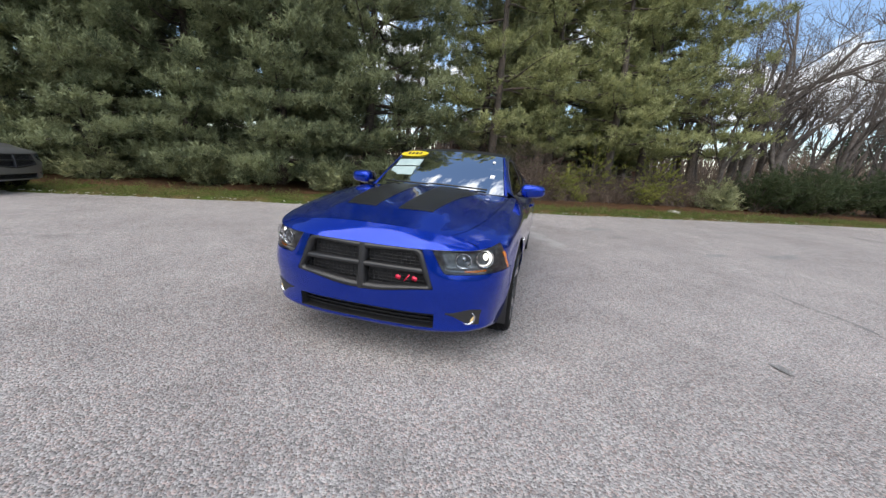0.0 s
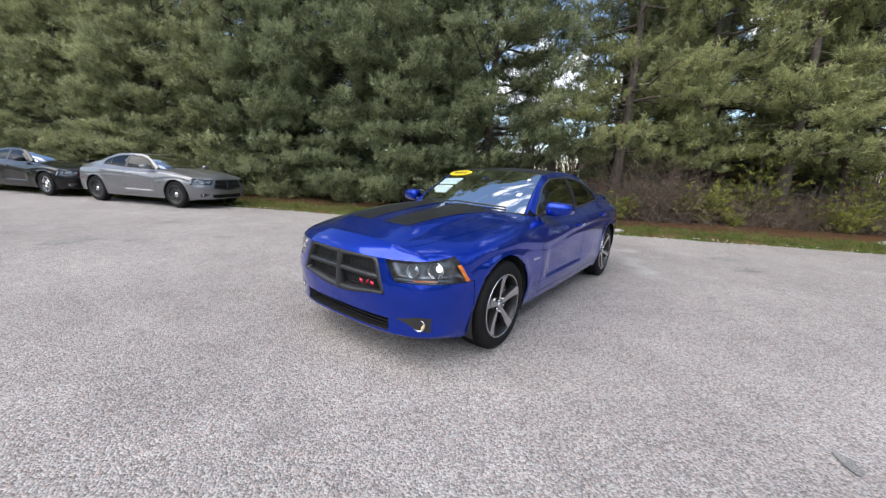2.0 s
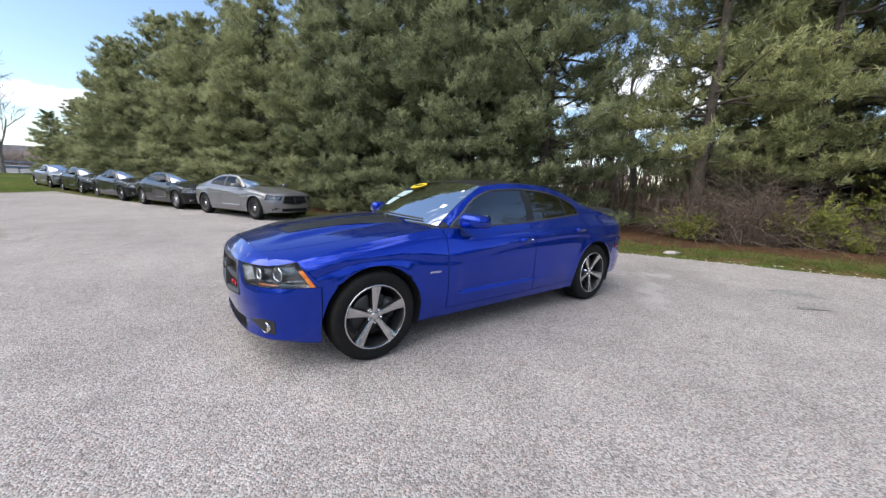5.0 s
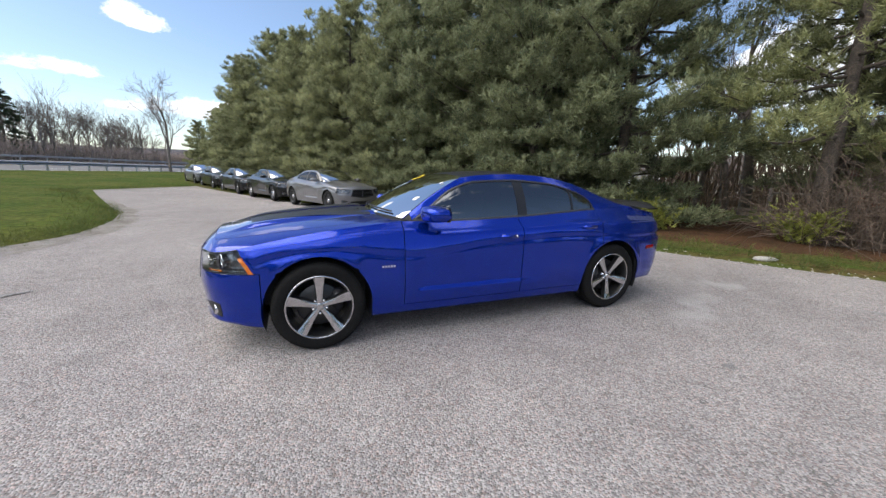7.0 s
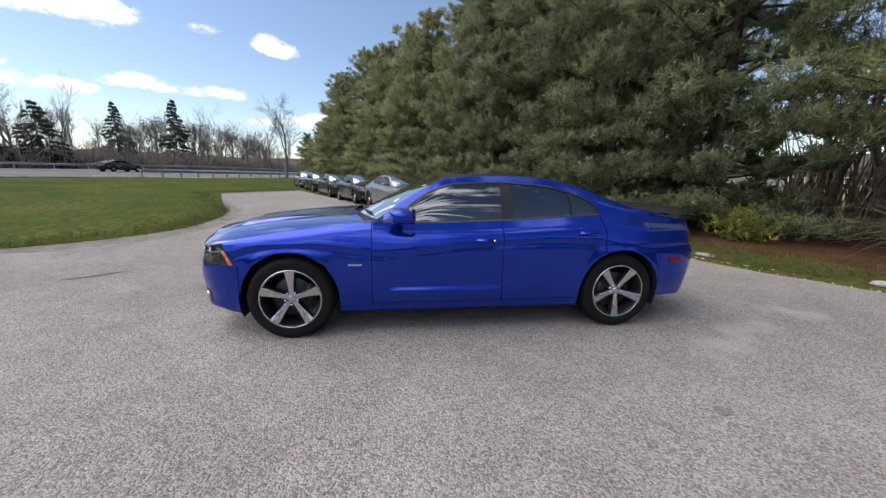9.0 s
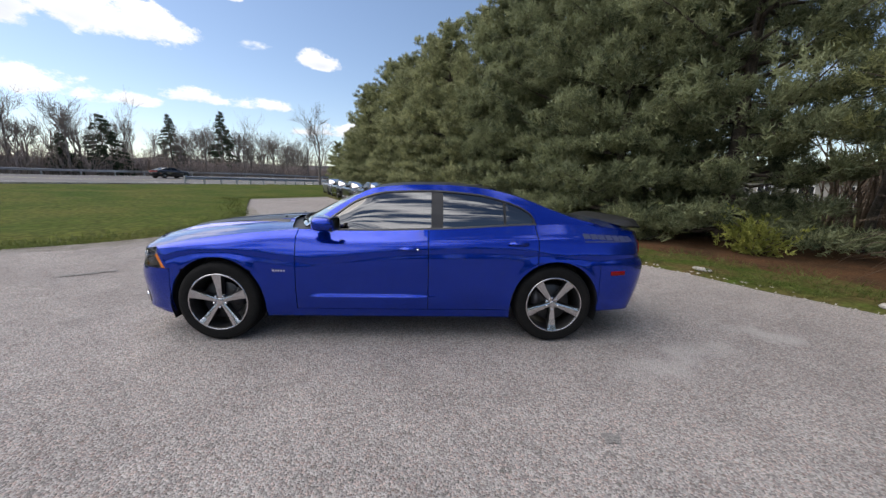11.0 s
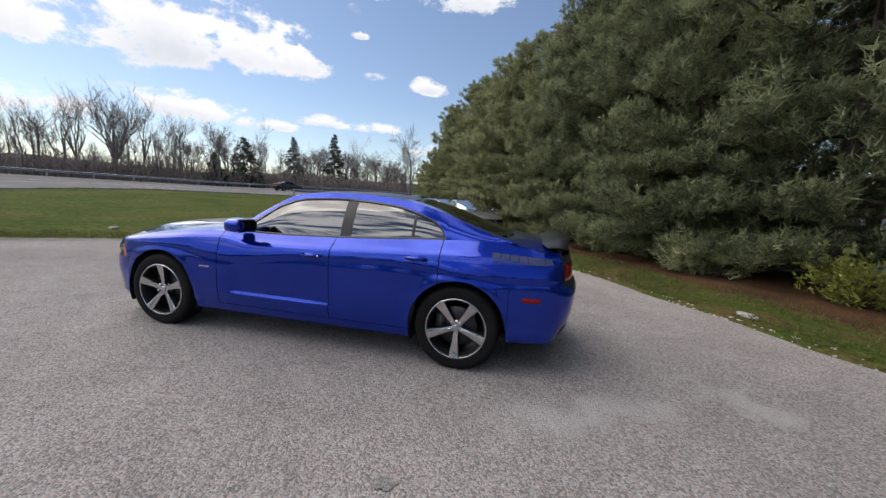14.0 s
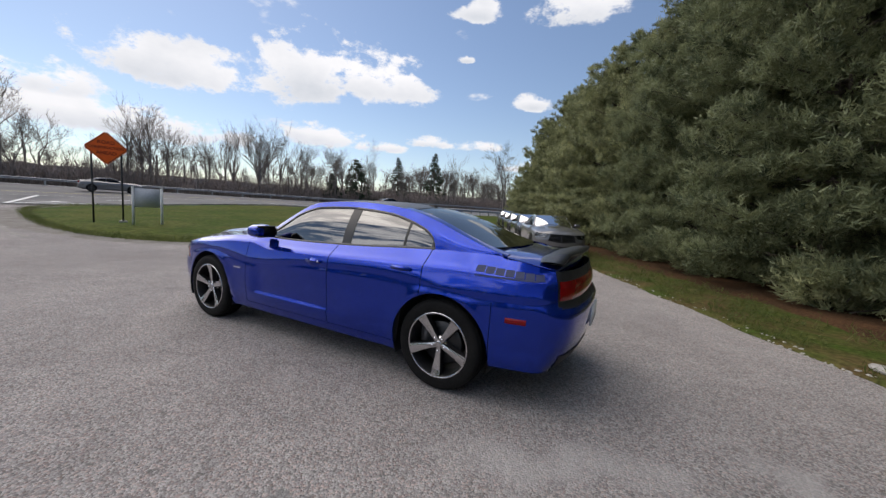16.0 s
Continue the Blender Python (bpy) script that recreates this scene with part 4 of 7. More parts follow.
def wheel(parent, x, sign, style, flip):
    hub = new("wheel")
    hub.parent = parent
    hub.location = (x, sign * 0.805, WHEEL_Z)
    o = sign
    prof = [(0.258, -0.115), (0.262, -0.118), (0.285, -0.122), (0.32, -0.124), (0.345, -0.116), (0.357, -0.098), (0.3615, -0.06), (0.3635, -0.02), (0.3635, 0.02), (0.3615, 0.06), (0.357, 0.098), (0.345, 0.116), (0.32, 0.124), (0.285, 0.122), (0.262, 0.118), (0.256, 0.112), (0.256, -0.112)]
    v, f = lathe([(r, a * o) for r, a in prof], 72)
    solid("tyre", v, f, RUBBER, hub)
    # tread blocks
    bl = []
    for k in range(64):
        t = 2 * math.pi * k / 64
        for a, w in ((-0.072, 0.034), (-0.024, 0.034), (0.024, 0.034), (0.072, 0.034)):
            c = t + (0.02 if a > 0 else 0)
            q, n0 = [], 0
            for dr in (0.356, 0.3675 - (0.004 if abs(a) > 0.05 else 0)):
                for dt, da in ((-0.036, -w / 2), (0.036, -w / 2), (0.036, w / 2), (-0.036, w / 2)):
                    q.append((dr * math.cos(c + dt), a + da, dr * math.sin(c + dt)))
            bl.append((q, [(4, 5, 6, 7), (0, 1, 5, 4), (1, 2, 6, 5), (2, 3, 7, 6), (3, 0, 4, 7)]))
    tagged(solid("tread", *joined(bl), RUBBER, hub, smooth=False), "grooved rubber tread")
    v, f = lathe([(0.262, 0.116 * o), (0.262, 0.121 * o), (0.250, 0.121 * o), (0.243, 0.112 * o), (0.238, 0.09 * o), (0.225, 0.03 * o), (0.222, -0.11 * o), (0.255, -0.115 * o)], 60)
    solid("rim", v, f, GUNMETAL if style == "alloy" else PLASTIC, hub)
    if style == "alloy":
        v, f = lathe([(0.2625, 0.1165 * o), (0.2625, 0.1225 * o), (0.2515, 0.1225 * o), (0.247, 0.113 * o)], 60)
        solid("rim_lip", v, f, MACHINED, hub, "bright machined rim lip")
        for k in range(5):
            t = 2 * math.pi * k / 5 + (math.pi / 2 if flip == 0 else -math.pi / 2)
            st = [(0.028, 0.020, 0.086), (0.07, 0.020, 0.090), (0.14, 0.0265, 0.098), (0.2, 0.034, 0.108), (0.250, 0.041, 0.1205)]
            face, back = [], []
            for r, w, y in st:
                face.append([(r, -w, y * o), (r, -w * 0.5, (y + 0.003) * o), (r, 0, (y + 0.0045) * o), (r, w * 0.5, (y + 0.003) * o), (r, w, y * o)])
                back.append([(r, -w - 0.007, (y - 0.045) * o), (r, w + 0.007, (y - 0.045) * o)])

            def spin(p):
                return (p[0] * math.cos(t) - p[1] * math.sin(t), p[2], p[0] * math.sin(t) + p[1] * math.cos(t))

            v, f = sheet([[spin(p) for p in r] for r in face], o < 0)
            spoke = solid("spoke", v, f, MACHINED, hub, "machined alloy spoke", smooth=False)
            sides = [sheet([[spin(a[0]), spin(b[0])] for a, b in zip(face, back)]), sheet([[spin(a[4]), spin(b[1])] for a, b in zip(face, back)]), sheet([[spin(b[0]), spin(b[1])] for b in back])]
            solid("spoke_side", *joined(sides), GUNMETAL, spoke, smooth=False)
        v, f = lathe([(0.0, 0.097 * o), (0.024, 0.097 * o), (0.030, 0.094 * o), (0.031, 0.07 * o), (0.06, 0.07 * o), (0.064, 0.03 * o)], 30)
        solid("hub_cap", v, f, MACHINED, hub)
        for k in range(5):
            t = 2 * math.pi * (k + 0.5) / 5 + math.pi / 2
            v, f = lathe([(0.0, 0.1 * o), (0.009, 0.099 * o), (0.0105, 0.094 * o), (0.0105, 0.07 * o)], 10)
            v = [(a[0] + 0.056 * math.cos(t), a[1], a[2] + 0.056 * math.sin(t)) for a in v]
            solid("lug_nut", v, f, CHROME, hub)
    else:
        v, f = lathe([(0.24, 0.085 * o), (0.21, 0.08 * o), (0.16, 0.06 * o), (0.12, 0.075 * o), (0.085, 0.095 * o), (0.085, 0.09 * o), (0.0, 0.095 * o)], 36)
        solid("wheel_disc", v, f, PLASTIC if style == "steel" else MACHINED, hub)
        v, f = lathe([(0.0, 0.112 * o), (0.05, 0.11 * o), (0.065, 0.10 * o), (0.068, 0.085 * o)], 20)
        solid("hub_cap", v, f, CHROME, hub)
        for k in range(5 if style == "silver" else 8):
            t = 2 * math.pi * k / (5 if style == "silver" else 8)
            b = bmesh.new()
            bmesh.ops.create_cube(b, size=1.0)
            bmesh.ops.scale(b, vec=(0.07, 0.012, 0.05 if style == "silver" else 0.035), verts=b.verts)
            bmesh.ops.translate(b, vec=(0.18, 0.077 * o, 0), verts=b.verts)
            bmesh.ops.rotate(b, cent=(0, 0, 0), matrix=Euler((0, t, 0)).to_matrix(), verts=b.verts)
            part("slot", b, GUNMETAL, hub, smooth=False)
    v, f = lathe([(0.05, 0.03 * o), (0.17, 0.03 * o), (0.175, 0.025 * o), (0.175, -0.0 * o), (0.05, -0.0 * o)], 40)
    solid("brake_disc", v, f, GRILLE, hub)
    b = box_bm((0.09, 0.09, 0.17), (0.145 if x < 0 else -0.145, 0.01 * o, 0.03), 0.015)
    part("brake_caliper", b, GREYTRIM, hub)
    return hub


def build_car(root, body, style, special):
    """All parts of one sedan under root. special: hood stripes, dark roof, wing and window papers."""
    roofmat = SATIN if special else body
    dark_glass = GLASS_DARK if special else GLASS_SHADE
    for sign in (-1, 1):
        # fender with its top
        xs = [-2.098, -2.06, -2.02, -1.985, -1.96, -1.9425] + arch_columns(-WHEEL_X, -1.941, -1.111)[1:-1] + [-1.1095, -1.05, -0.98, -0.9, -0.836]

        def lo(x):
            if x < -1.98:
                return 0.845 - (x + 2.10) * 1.5
            return 0.664 if x < -1.9412 else floor_z(x)

        panels = arch_sheets(-WHEEL_X, xs, lo, 0.664, top_z, 20)
        tops = []
        for x in [-2.27, -2.24, -2.2, -2.15, -2.1, -2.0, -1.9, -1.8, -1.7, -1.6, -1.5, -1.4, -1.3, -1.2, -1.1, -1.0, -0.9, -0.836]:
            e = skin(s_of_x(x), top_z(x))
            h0 = min(hood_half(e[0]) + 0.005, e[1] - 0.002)
            r = []
            for j in range(6):
                h = e[1] + (h0 - e[1]) * j / 5
                xx = e[0]
                r.append((xx, h, top_z(x) if j == 0 else hood_z(xx, h)))
            tops.append(r)
        v, f = joined([sheet(mirror_rows(r, sign), sign > 0) for r in panels + [tops]])
        fender = solid("front_fender", v, f, body, root, "", True, 0.006)
        # doors, sill and rear quarter
        door = grow("front_door", side_sheet(list(np.linspace(-0.829, 0.346, 30)), lambda x: 0.312, top_z, 52), sign, body, root)
        xs = list(np.linspace(0.354, 1.108, 18)) + [x for x in arch_columns(WHEEL_X, 1.112, 1.346)]
        door2 = grow("rear_door", side_sheet(xs, lambda x: max(0.312, floor_z(x)), top_z, 40), sign, body, root)
        grow("sill", side_sheet(list(np.linspace(-1.108, 1.108, 30)), lambda x: 0.232, lambda x: 0.307, 4), sign, body, root)
        xs = [1.354] + [x for x in arch_columns(WHEEL_X, 1.36, 1.9405)] + [1.946, 1.99, 2.04, 2.1, 2.16, 2.22, 2.28, 2.32, 2.36, 2.40]
        panels = arch_sheets(WHEEL_X, xs, lambda x: floor_z(x) if x < 1.941 else 0.772, 0.772, top_z, 18)
        solid("quarter_panel", *joined([sheet(mirror_rows(r, sign), sign > 0) for r in panels]), body, root, "", True, 0.006)
        # C-pillar, roof rail and A-pillar
        pil = [[glass_side(x, top_z(x) + (roof_z(x) - top_z(x)) * j / 8) for j in range(9)] for x in np.linspace(1.368, 1.975, 18)]
        rail = [[glass_side(x, light_z(x) + (roof_z(x) - light_z(x)) * j / 5) for j in range(6)] for x in np.linspace(-0.73, 1.368, 46)]
        lip = [[(x, roof_h(x), roof_z(x)), (x, roof_h(x) - 0.03, roof_z(x) + 0.006), (x, roof_h(x) - 0.085, roof_z(x) + 0.012)] for x in np.linspace(0.93, 1.975, 24)]
        apil = []
        for k in range(13):
            t = k / 12
            x = -0.8 + 0.63 * t
            ws = screen(0.965 * 1.0, t)
            q = (x, roof_h(x), roof_z(x))
            apil.append([q, tuple((a + b) / 2 + (0, 0.004, 0.004)[i] for i, (a, b) in enumerate(zip(q, ws))), ws])
        v, f = joined([sheet(mirror_rows(p, sign), sign > 0) for p in (pil, rail, lip, apil)])
        solid("roof_pillar", v, f, body, root, "", True, 0.006)
        # side windows, set back, with their grey frame
        def pane(x0, x1, name, mat, parent, inset, push):
            rows = []
            for x in np.linspace(x0, x1, 22):
                a, b = top_z(x) + 0.012, light_z(x) - inset
                rows.append([glass_side(x, a + (max(b, a + 0.002) - a) * j / 6, push) for j in range(7)])
            return grow(name, rows, sign, mat, parent, "", 0.0 if "glass" in name else 0.003)

        pane(-0.655, 0.372, "window_glass", dark_glass, door, 0.012, 0.008)
        pane(0.482, 1.052, "window_glass", dark_glass, door2, 0.012, 0.008)
        pane(1.078, 1.335, "quarter_glass", dark_glass, door2, 0.014, 0.008)
        pane(0.374, 0.480, "pillar_cover", SATIN, root, 0.004, 0.004)
        pane(1.054, 1.076, "window_divider", SATIN, door2, 0.008, 0.003)
        frame_rows = []
        for x in np.linspace(-0.70, 1.352, 60):
            z = light_z(x)
            frame_rows.append([glass_side(x, z - 0.018, 0.006), glass_side(x, z - 0.012, -0.003), glass_side(x, z + 0.002, -0.003)])
        grow("window_frame", frame_rows, sign, GREYTRIM if special else SATIN, root, "", 0.003)
        belt = [[glass_side(x, top_z(x) + d, p) for d, p in ((-0.002, -0.006), (0.008, -0.008), (0.016, 0.0))] for x in np.linspace(-0.72, 1.365, 40)]
        grow("belt_moulding", belt, sign, GREYTRIM if special else SATIN, root, "", 0.003)
        tail = [[glass_side(x, top_z(x) + 0.012 + (light_z(x) - top_z(x) - 0.014) * j / 4, -0.002) for j in range(5)] for x in (1.332, 1.345, 1.352)]
        grow("window_surround", tail, sign, GREYTRIM if special else SATIN, root, "", 0.003)
        # door handles
        for hx, hz in ((0.17, 0.868), (1.15, 0.928)):
            y = skin(s_of_x(hx), hz)[1]
            cup = bmesh.new()
            bmesh.ops.create_uvsphere(cup, u_segments=20, v_segments=10, radius=1)
            bmesh.ops.scale(cup, vec=(0.085, 0.008, 0.036), verts=cup.verts)
            bmesh.ops.translate(cup, vec=(hx, sign * (y - 0.002), hz - 0.008), verts=cup.verts)
            holder = door if hx < 0.4 else door2
            part("handle_cup", cup, body, holder)
            part("door_handle", box_bm((0.19, 0.022, 0.034), (hx + 0.01, sign * (y + 0.018), hz + 0.006), 0.0095), body, holder)
            lock = bmesh.new()
            bmesh.ops.create_uvsphere(lock, u_segments=12, v_segments=8, radius=0.011)
            bmesh.ops.translate(lock, vec=(hx + 0.085, sign * (y + 0.024), hz + 0.006), verts=lock.verts)
            if hx < 0.4 and sign < 0:
                part("lock", lock, CHROME, holder, "small chrome door lock")
            else:
                lock.free()
        # mirror
        mr = new("mirror")
        mr.parent = root
        bm = bmesh.new()
        bmesh.ops.create_cube(bm, size=1.0)
        bmesh.ops.subdivide_edges(bm, edges=bm.edges[:], cuts=5, use_grid_fill=True)
        for vv in bm.verts:
            p = vv.co * 2
            k = (abs(p.x) ** 3.2 + abs(p.y) ** 3.2 + abs(p.z) ** 3.2) ** (-1 / 3.2)
            p = p * k
            vv.co = Vector((p.x * (0.085 + 0.01 * p.y * sign), p.y * 0.118, p.z * (0.066 - 0.008 * p.y * sign)))
            vv.co.x += 0.035 * (p.y * sign) - (0.02 if p.x < 0 else 0)
        bmesh.ops.translate(bm, vec=(-0.565, sign * 0.955, 1.092), verts=bm.verts)
        part("mirror_shell", bm, body, mr)
        part("mirror_foot", box_bm((0.10, 0.12, 0.035), (-0.60, sign * 0.855, 1.045), 0.012, (0, 0, -12 * sign)), PLASTIC, mr)
        # black paint stands in for the dark reflection in the mirror
        part("mirror_glass", box_bm((0.010, 0.212, 0.116), (-0.474, sign * 0.955, 1.092), 0.02, (0, 0, 8 * sign)), BLACKPAINT, mr, "mirror glass painted black like its dark reflection")
        # wheel wells
        for wx in (-WHEEL_X, WHEEL_X):
            rows = []
            for k in range(25):
                t = math.pi * (-0.12 + 1.24 * k / 24)
                c, s_ = wx - (ARCH + 0.012) * math.cos(t), WHEEL_Z + (ARCH + 0.012) * math.sin(t)
                rows.append([(c, 0.905, s_), (c, 0.7, s_), (c, 0.55, s_)])
            rows2 = [[(r[2][0], 0.55, r[2][2]), (wx, 0.55, WHEEL_Z)] for r in rows]
            v, f = joined([sheet(mirror_rows(rows, sign)), sheet(mirror_rows(rows2, sign))])
            solid("wheel_well", v, f, PLASTIC, root)
            wheel(root, wx, sign, style, 0 if wx < 0 else 1)
        # headlight: dark bowl, projector, amber end, clear cover
        lamp_ = new("headlight")
        lamp_.parent = root

        def hl(u, v, out):
            z0 = 0.664
            h_in = 0.535 - 0.08 * v
            s0 = s_of_h(h_in)
            z_top_in = 0.80
            xr = -2.10 + (0.845 - (z0 + 0.18 * v)) * 0.67
            s1 = s_of_x(xr)
            s = s0 + (s1 - s0) * u
            x = float(np.interp(s, PS, PX))
            zt = top_z(x) - 0.003
            return skin(s, z0 + (zt - z0) * v, out)

        grow("lamp_bowl", [[hl(u, v, -0.05 if 0.02 < u < 0.98 and 0.02 < v < 0.98 else -0.003) for v in np.linspace(0, 1, 9)] for u in np.linspace(0, 1, 17)], sign, LAMPBOWL, lamp_, "silvered headlight bowl", 0.002)
        grow("lamp_cover", [[hl(u, v, -0.001) for v in np.linspace(0, 1, 8)] for u in np.linspace(0, 0.928, 17)], sign, GLASS_CLEAR, lamp_, "clear headlight cover", 0.0)
        grow("turn_lens", [[hl(u, v, 0.0) for v in np.linspace(0, 0.66, 8)] for u in np.linspace(0.935, 0.993, 6)], sign, AMBER if special else CLEARLENS, lamp_, "amber side lens" if special else "clear side lens", 0.004)
        grow("lamp_chrome", [[hl(u, v, -0.03) for v in (0.03, 0.11)] for u in np.linspace(0.05, 0.82, 12)], sign, LAMPBOWL, lamp_, "silvered reflector strip", 0.004)
        for u, rad, lit in ((0.32, 0.05, False), (0.65, 0.058, True)):
            c = hl(u, 0.54, -0.045)
            n0 = hl(u, 0.54, 0.0)
            d = Vector((n0[0] - c[0], sign * (n0[1] - c[1]), 0)).normalized() + Vector((-1.6, 0, 0))
            turn = d.normalized().to_track_quat("Y", "Z").to_matrix()
            v, f = lathe([(rad, 0.03), (rad * 0.98, 0.034), (rad * 0.86, 0.02), (rad * 0.75, 0.006), (rad * 0.62, -0.03)], 28)
            solid("lamp_ring", [turn @ Vector(p) + Vector((c[0], sign * c[1], c[2])) for p in v], f, CHROME, lamp_, "chrome lamp ring")
            v, f = lathe([(rad * 0.6, -0.03), (rad * 0.5, -0.016), (rad * 0.35, -0.008), (rad * 0.2, -0.004), (0.0, -0.003)], 24)
            solid("lamp_lens", [turn @ Vector(p) + Vector((c[0], sign * c[1], c[2])) for p in v], f, LAMPGLOW if (lit and special) else MACHINED, lamp_, "projector lens")
        if special:
            grow("side_reflector", [[hl(u, v, -0.02) for v in (0.03, 0.13)] for u in np.linspace(0.25, 0.55, 6)], sign, AMBER, lamp_, "amber reflector", 0.004)
        # fog lamp in its pocket
        fog = new("fog_lamp")
        fog.parent = root
        pocket = []
        for u in np.linspace(0, 1, 9):
            s = s_of_h(0.56) + (s_of_h(0.775) - s_of_h(0.56)) * u
            half = 0.004 + 0.05 * ease(0, 0.75, u)
            pocket.append([skin(s, 0.366 + 0.035 * (1 - u) + half * k, 0.003) for k in (-1, -0.4, 0.4, 1)])
        grow("fog_pocket", pocket, sign, PLASTIC, fog, "black fog lamp pocket", 0.004)
        c = Vector((-2.276, sign * 0.688, 0.366))
        d = Vector((-0.90, sign * 0.30, 0)).normalized().to_track_quat("Y", "Z").to_matrix()
        v, f = lathe([(0.046, -0.03), (0.046, 0.012), (0.043, 0.016), (0.036, 0.004)], 26)
        solid("fog_ring", [d @ Vector(p) + c for p in v], f, CHROME, fog, "bright fog lamp ring")
        v, f = lathe([(0.037, 0.004), (0.026, 0.006), (0.014, 0.007), (0.0, 0.007)], 22)
        solid("fog_lens", [d @ Vector(p) + c for p in v], f, FOGGLOW if special else MACHINED, fog)
        # tail lamp, wrapping round the corner
        s0, s1 = s_of_x(2.29), SMAX - 0.01
        tl = new("tail_lamp")
        tl.parent = root
        grow("lamp_surround", [[skin(s, z, 0.0) for z in np.linspace(0.776, 1.035, 9)] for s in np.linspace(s_of_x(2.405), s1, 20)], sign, PLASTIC, tl, "black tail lamp surround", 0.006)
        grow("lamp_lens", [[skin(s, z, 0.012 if 0 < i < 5 else 0.002) for i, z in enumerate(np.linspace(0.83, 0.965, 6))] for s in np.linspace(s_of_x(2.42), s1, 20)], sign, REDLENS, tl, "red tail lamp lens", 0.006)
        m0, m1 = s_of_x(2.05), s_of_x(2.195)
        grow("side_marker", [[skin(s, z, 0.006 if 0 < i < 3 else 0.001) for i, z in enumerate((0.648, 0.652, 0.684, 0.688))] for s in np.linspace(m0, m1, 6)], sign, REDLENS, root, "red side marker lens", 0.004)
        # fuel flap on the left, fender badge
        if sign < 0:
            flap = [[skin(s_of_x(x), z, 0.003) for z in np.linspace(0.945, 1.03, 6)] for x in np.linspace(1.565, 1.745, 8)]
            grow("fuel_flap", flap, sign, body, root, "", 0.003)
        for k in range(5):
            x0 = -1.03 + k * 0.024
            grow("fender_badge", [[skin(s_of_x(x), z, 0.004) for z in (0.658, 0.674)] for x in (x0, x0 + 0.017)], sign, CHROME, root, "small chrome fender badge", 0.003)
        if special:
            for k in range(7):
                x0 = 1.79 + k * 0.075
                z0 = 1.005 - k * 0.004
                grow("quarter_graphic", [[skin(s_of_x(x), z, 0.0015) for z in (z0 - 0.021, z0 + 0.021)] for x in np.linspace(x0, x0 + 0.068, 4)], sign, GRAPHIC, root, "dull grey quarter graphic", 0.001)
            grow("quarter_stripe", [[skin(s_of_x(x), z, 0.0012) for z in (0.955, 0.966)] for x in np.linspace(1.79, 2.26, 10)], sign, GRAPHIC, root, "thin grey stripe", 0.001)
        # inner lining behind the gaps
        rows = [[(p[0], p[1], p[2]) for p in (skin(s, z, -0.03) for z in np.linspace(max(0.24, floor_z(float(np.interp(s, PS, PX)))) + 0.015, top_z(float(np.interp(s, PS, PX))) - 0.02, 6))] for s in np.linspace(s_of_x(-2.0), s_of_x(2.25), 60)]
        grow("inner_lining", rows, sign, PLASTIC, root, "", 0.0)

    # bumpers run across
    both = lambda half: [[(p[0], -p[1], p[2]) for p in r] for r in half[::-1]][:-1] + half
    s_arch = s_of_x(-1.9455)

    def across(rows, name, mat, label="", thick=0.006):
        v, f = sheet(both(rows), False)
        return solid(name, v, f, mat, root, label, True, thick)

    lip_rows = [[skin(s, 0.0 + (0.225 + 0.035 * ease(0, 0.3, s_arch - s)) + (0.292 - 0.225 - 0.035 * ease(0, 0.3, s_arch - s)) * j / 4) for j in range(5)] for s in np.linspace(0, s_arch, 44)]

    def grille_low(h):
        return 0.512 + 0.05 * ease(0.05, 0.47, h)

    mid_rows = [[skin(s, 0.392 + (grille_low(float(np.interp(s, PS, PH))) - 0.392) * j / 6) for j in range(7)] for s in np.linspace(0, s_of_h(0.49), 26)]
    cheek = []
    sa, sb = s_of_h(0.49), s_arch
    for u in np.linspace(0, 1, 34) ** 1.2:
        s = sa + (sb - sa) * u
        h = float(np.interp(s, PS, PH))
        cheek.append([skin(s, 0.292 + (0.660 - 0.292) * j / 14) for j in range(15)])
    post = []
    for j in range(9):
        z = 0.56 + (0.806 - 0.56) * j / 8
        t = (z - 0.56) / 0.246
        g, e = 0.478 - 0.085 * t, 0.532 - 0.078 * max(0, (z - 0.664) / 0.14) if z > 0.66 else 0.56
        post.append([skin(s_of_h(g + (e - g) * i / 4), z) for i in range(5)])
    # header between grille and hood
    header = []
    for h in np.linspace(0, 0.455, 16):
        p = skin(s_of_h(h * 0.9), 0.806)
        xh = -2.304 + 0.032 * (h / 0.45) ** 2
        q = (xh - 0.004, h, hood_z(xh, h))
        header.append([(p[0] + (q[0] - p[0]) * t, p[1] + (q[1] - p[1]) * t, p[2] + (q[2] - p[2]) * (t ** 0.72)) for t in np.linspace(0, 1, 7)])
    pieces = [sheet(both(lip_rows)), sheet(both(mid_rows)), sheet(both(header))]
    corner = []
    first = skin(s_of_x(-2.27), top_z(-2.27))
    for s in np.linspace(s_of_h(0.395), s_of_x(-2.27), 10):
        o = skin(s, top_z(float(np.interp(s, PS, PX))))
        k = ease(s_of_h(0.395), s_of_x(-2.27), s)
        h_in = 0.43 + (hood_half(first[0]) + 0.005 - 0.43) * k
        x_in = -2.285 + (first[0] + 2.285) * k
        q = (x_in, h_in, hood_z(x_in, h_in))
        corner.append([(o[0] + (q[0] - o[0]) * t, o[1] + (q[1] - o[1]) * t, o[2] + (q[2] - o[2]) * t ** 0.8) for t in np.linspace(0, 1, 5)])
    for sign in (-1, 1):
        pieces.append(sheet(mirror_rows(corner, sign)))
    for sign in (-1, 1):
        pieces.append(sheet(mirror_rows(cheek, sign), sign > 0))
        pieces.append(sheet(mirror_rows(post, sign), sign < 0))
    v, f = joined(pieces)
    solid("front_bumper", v, f, body, root, "", True, 0.006)
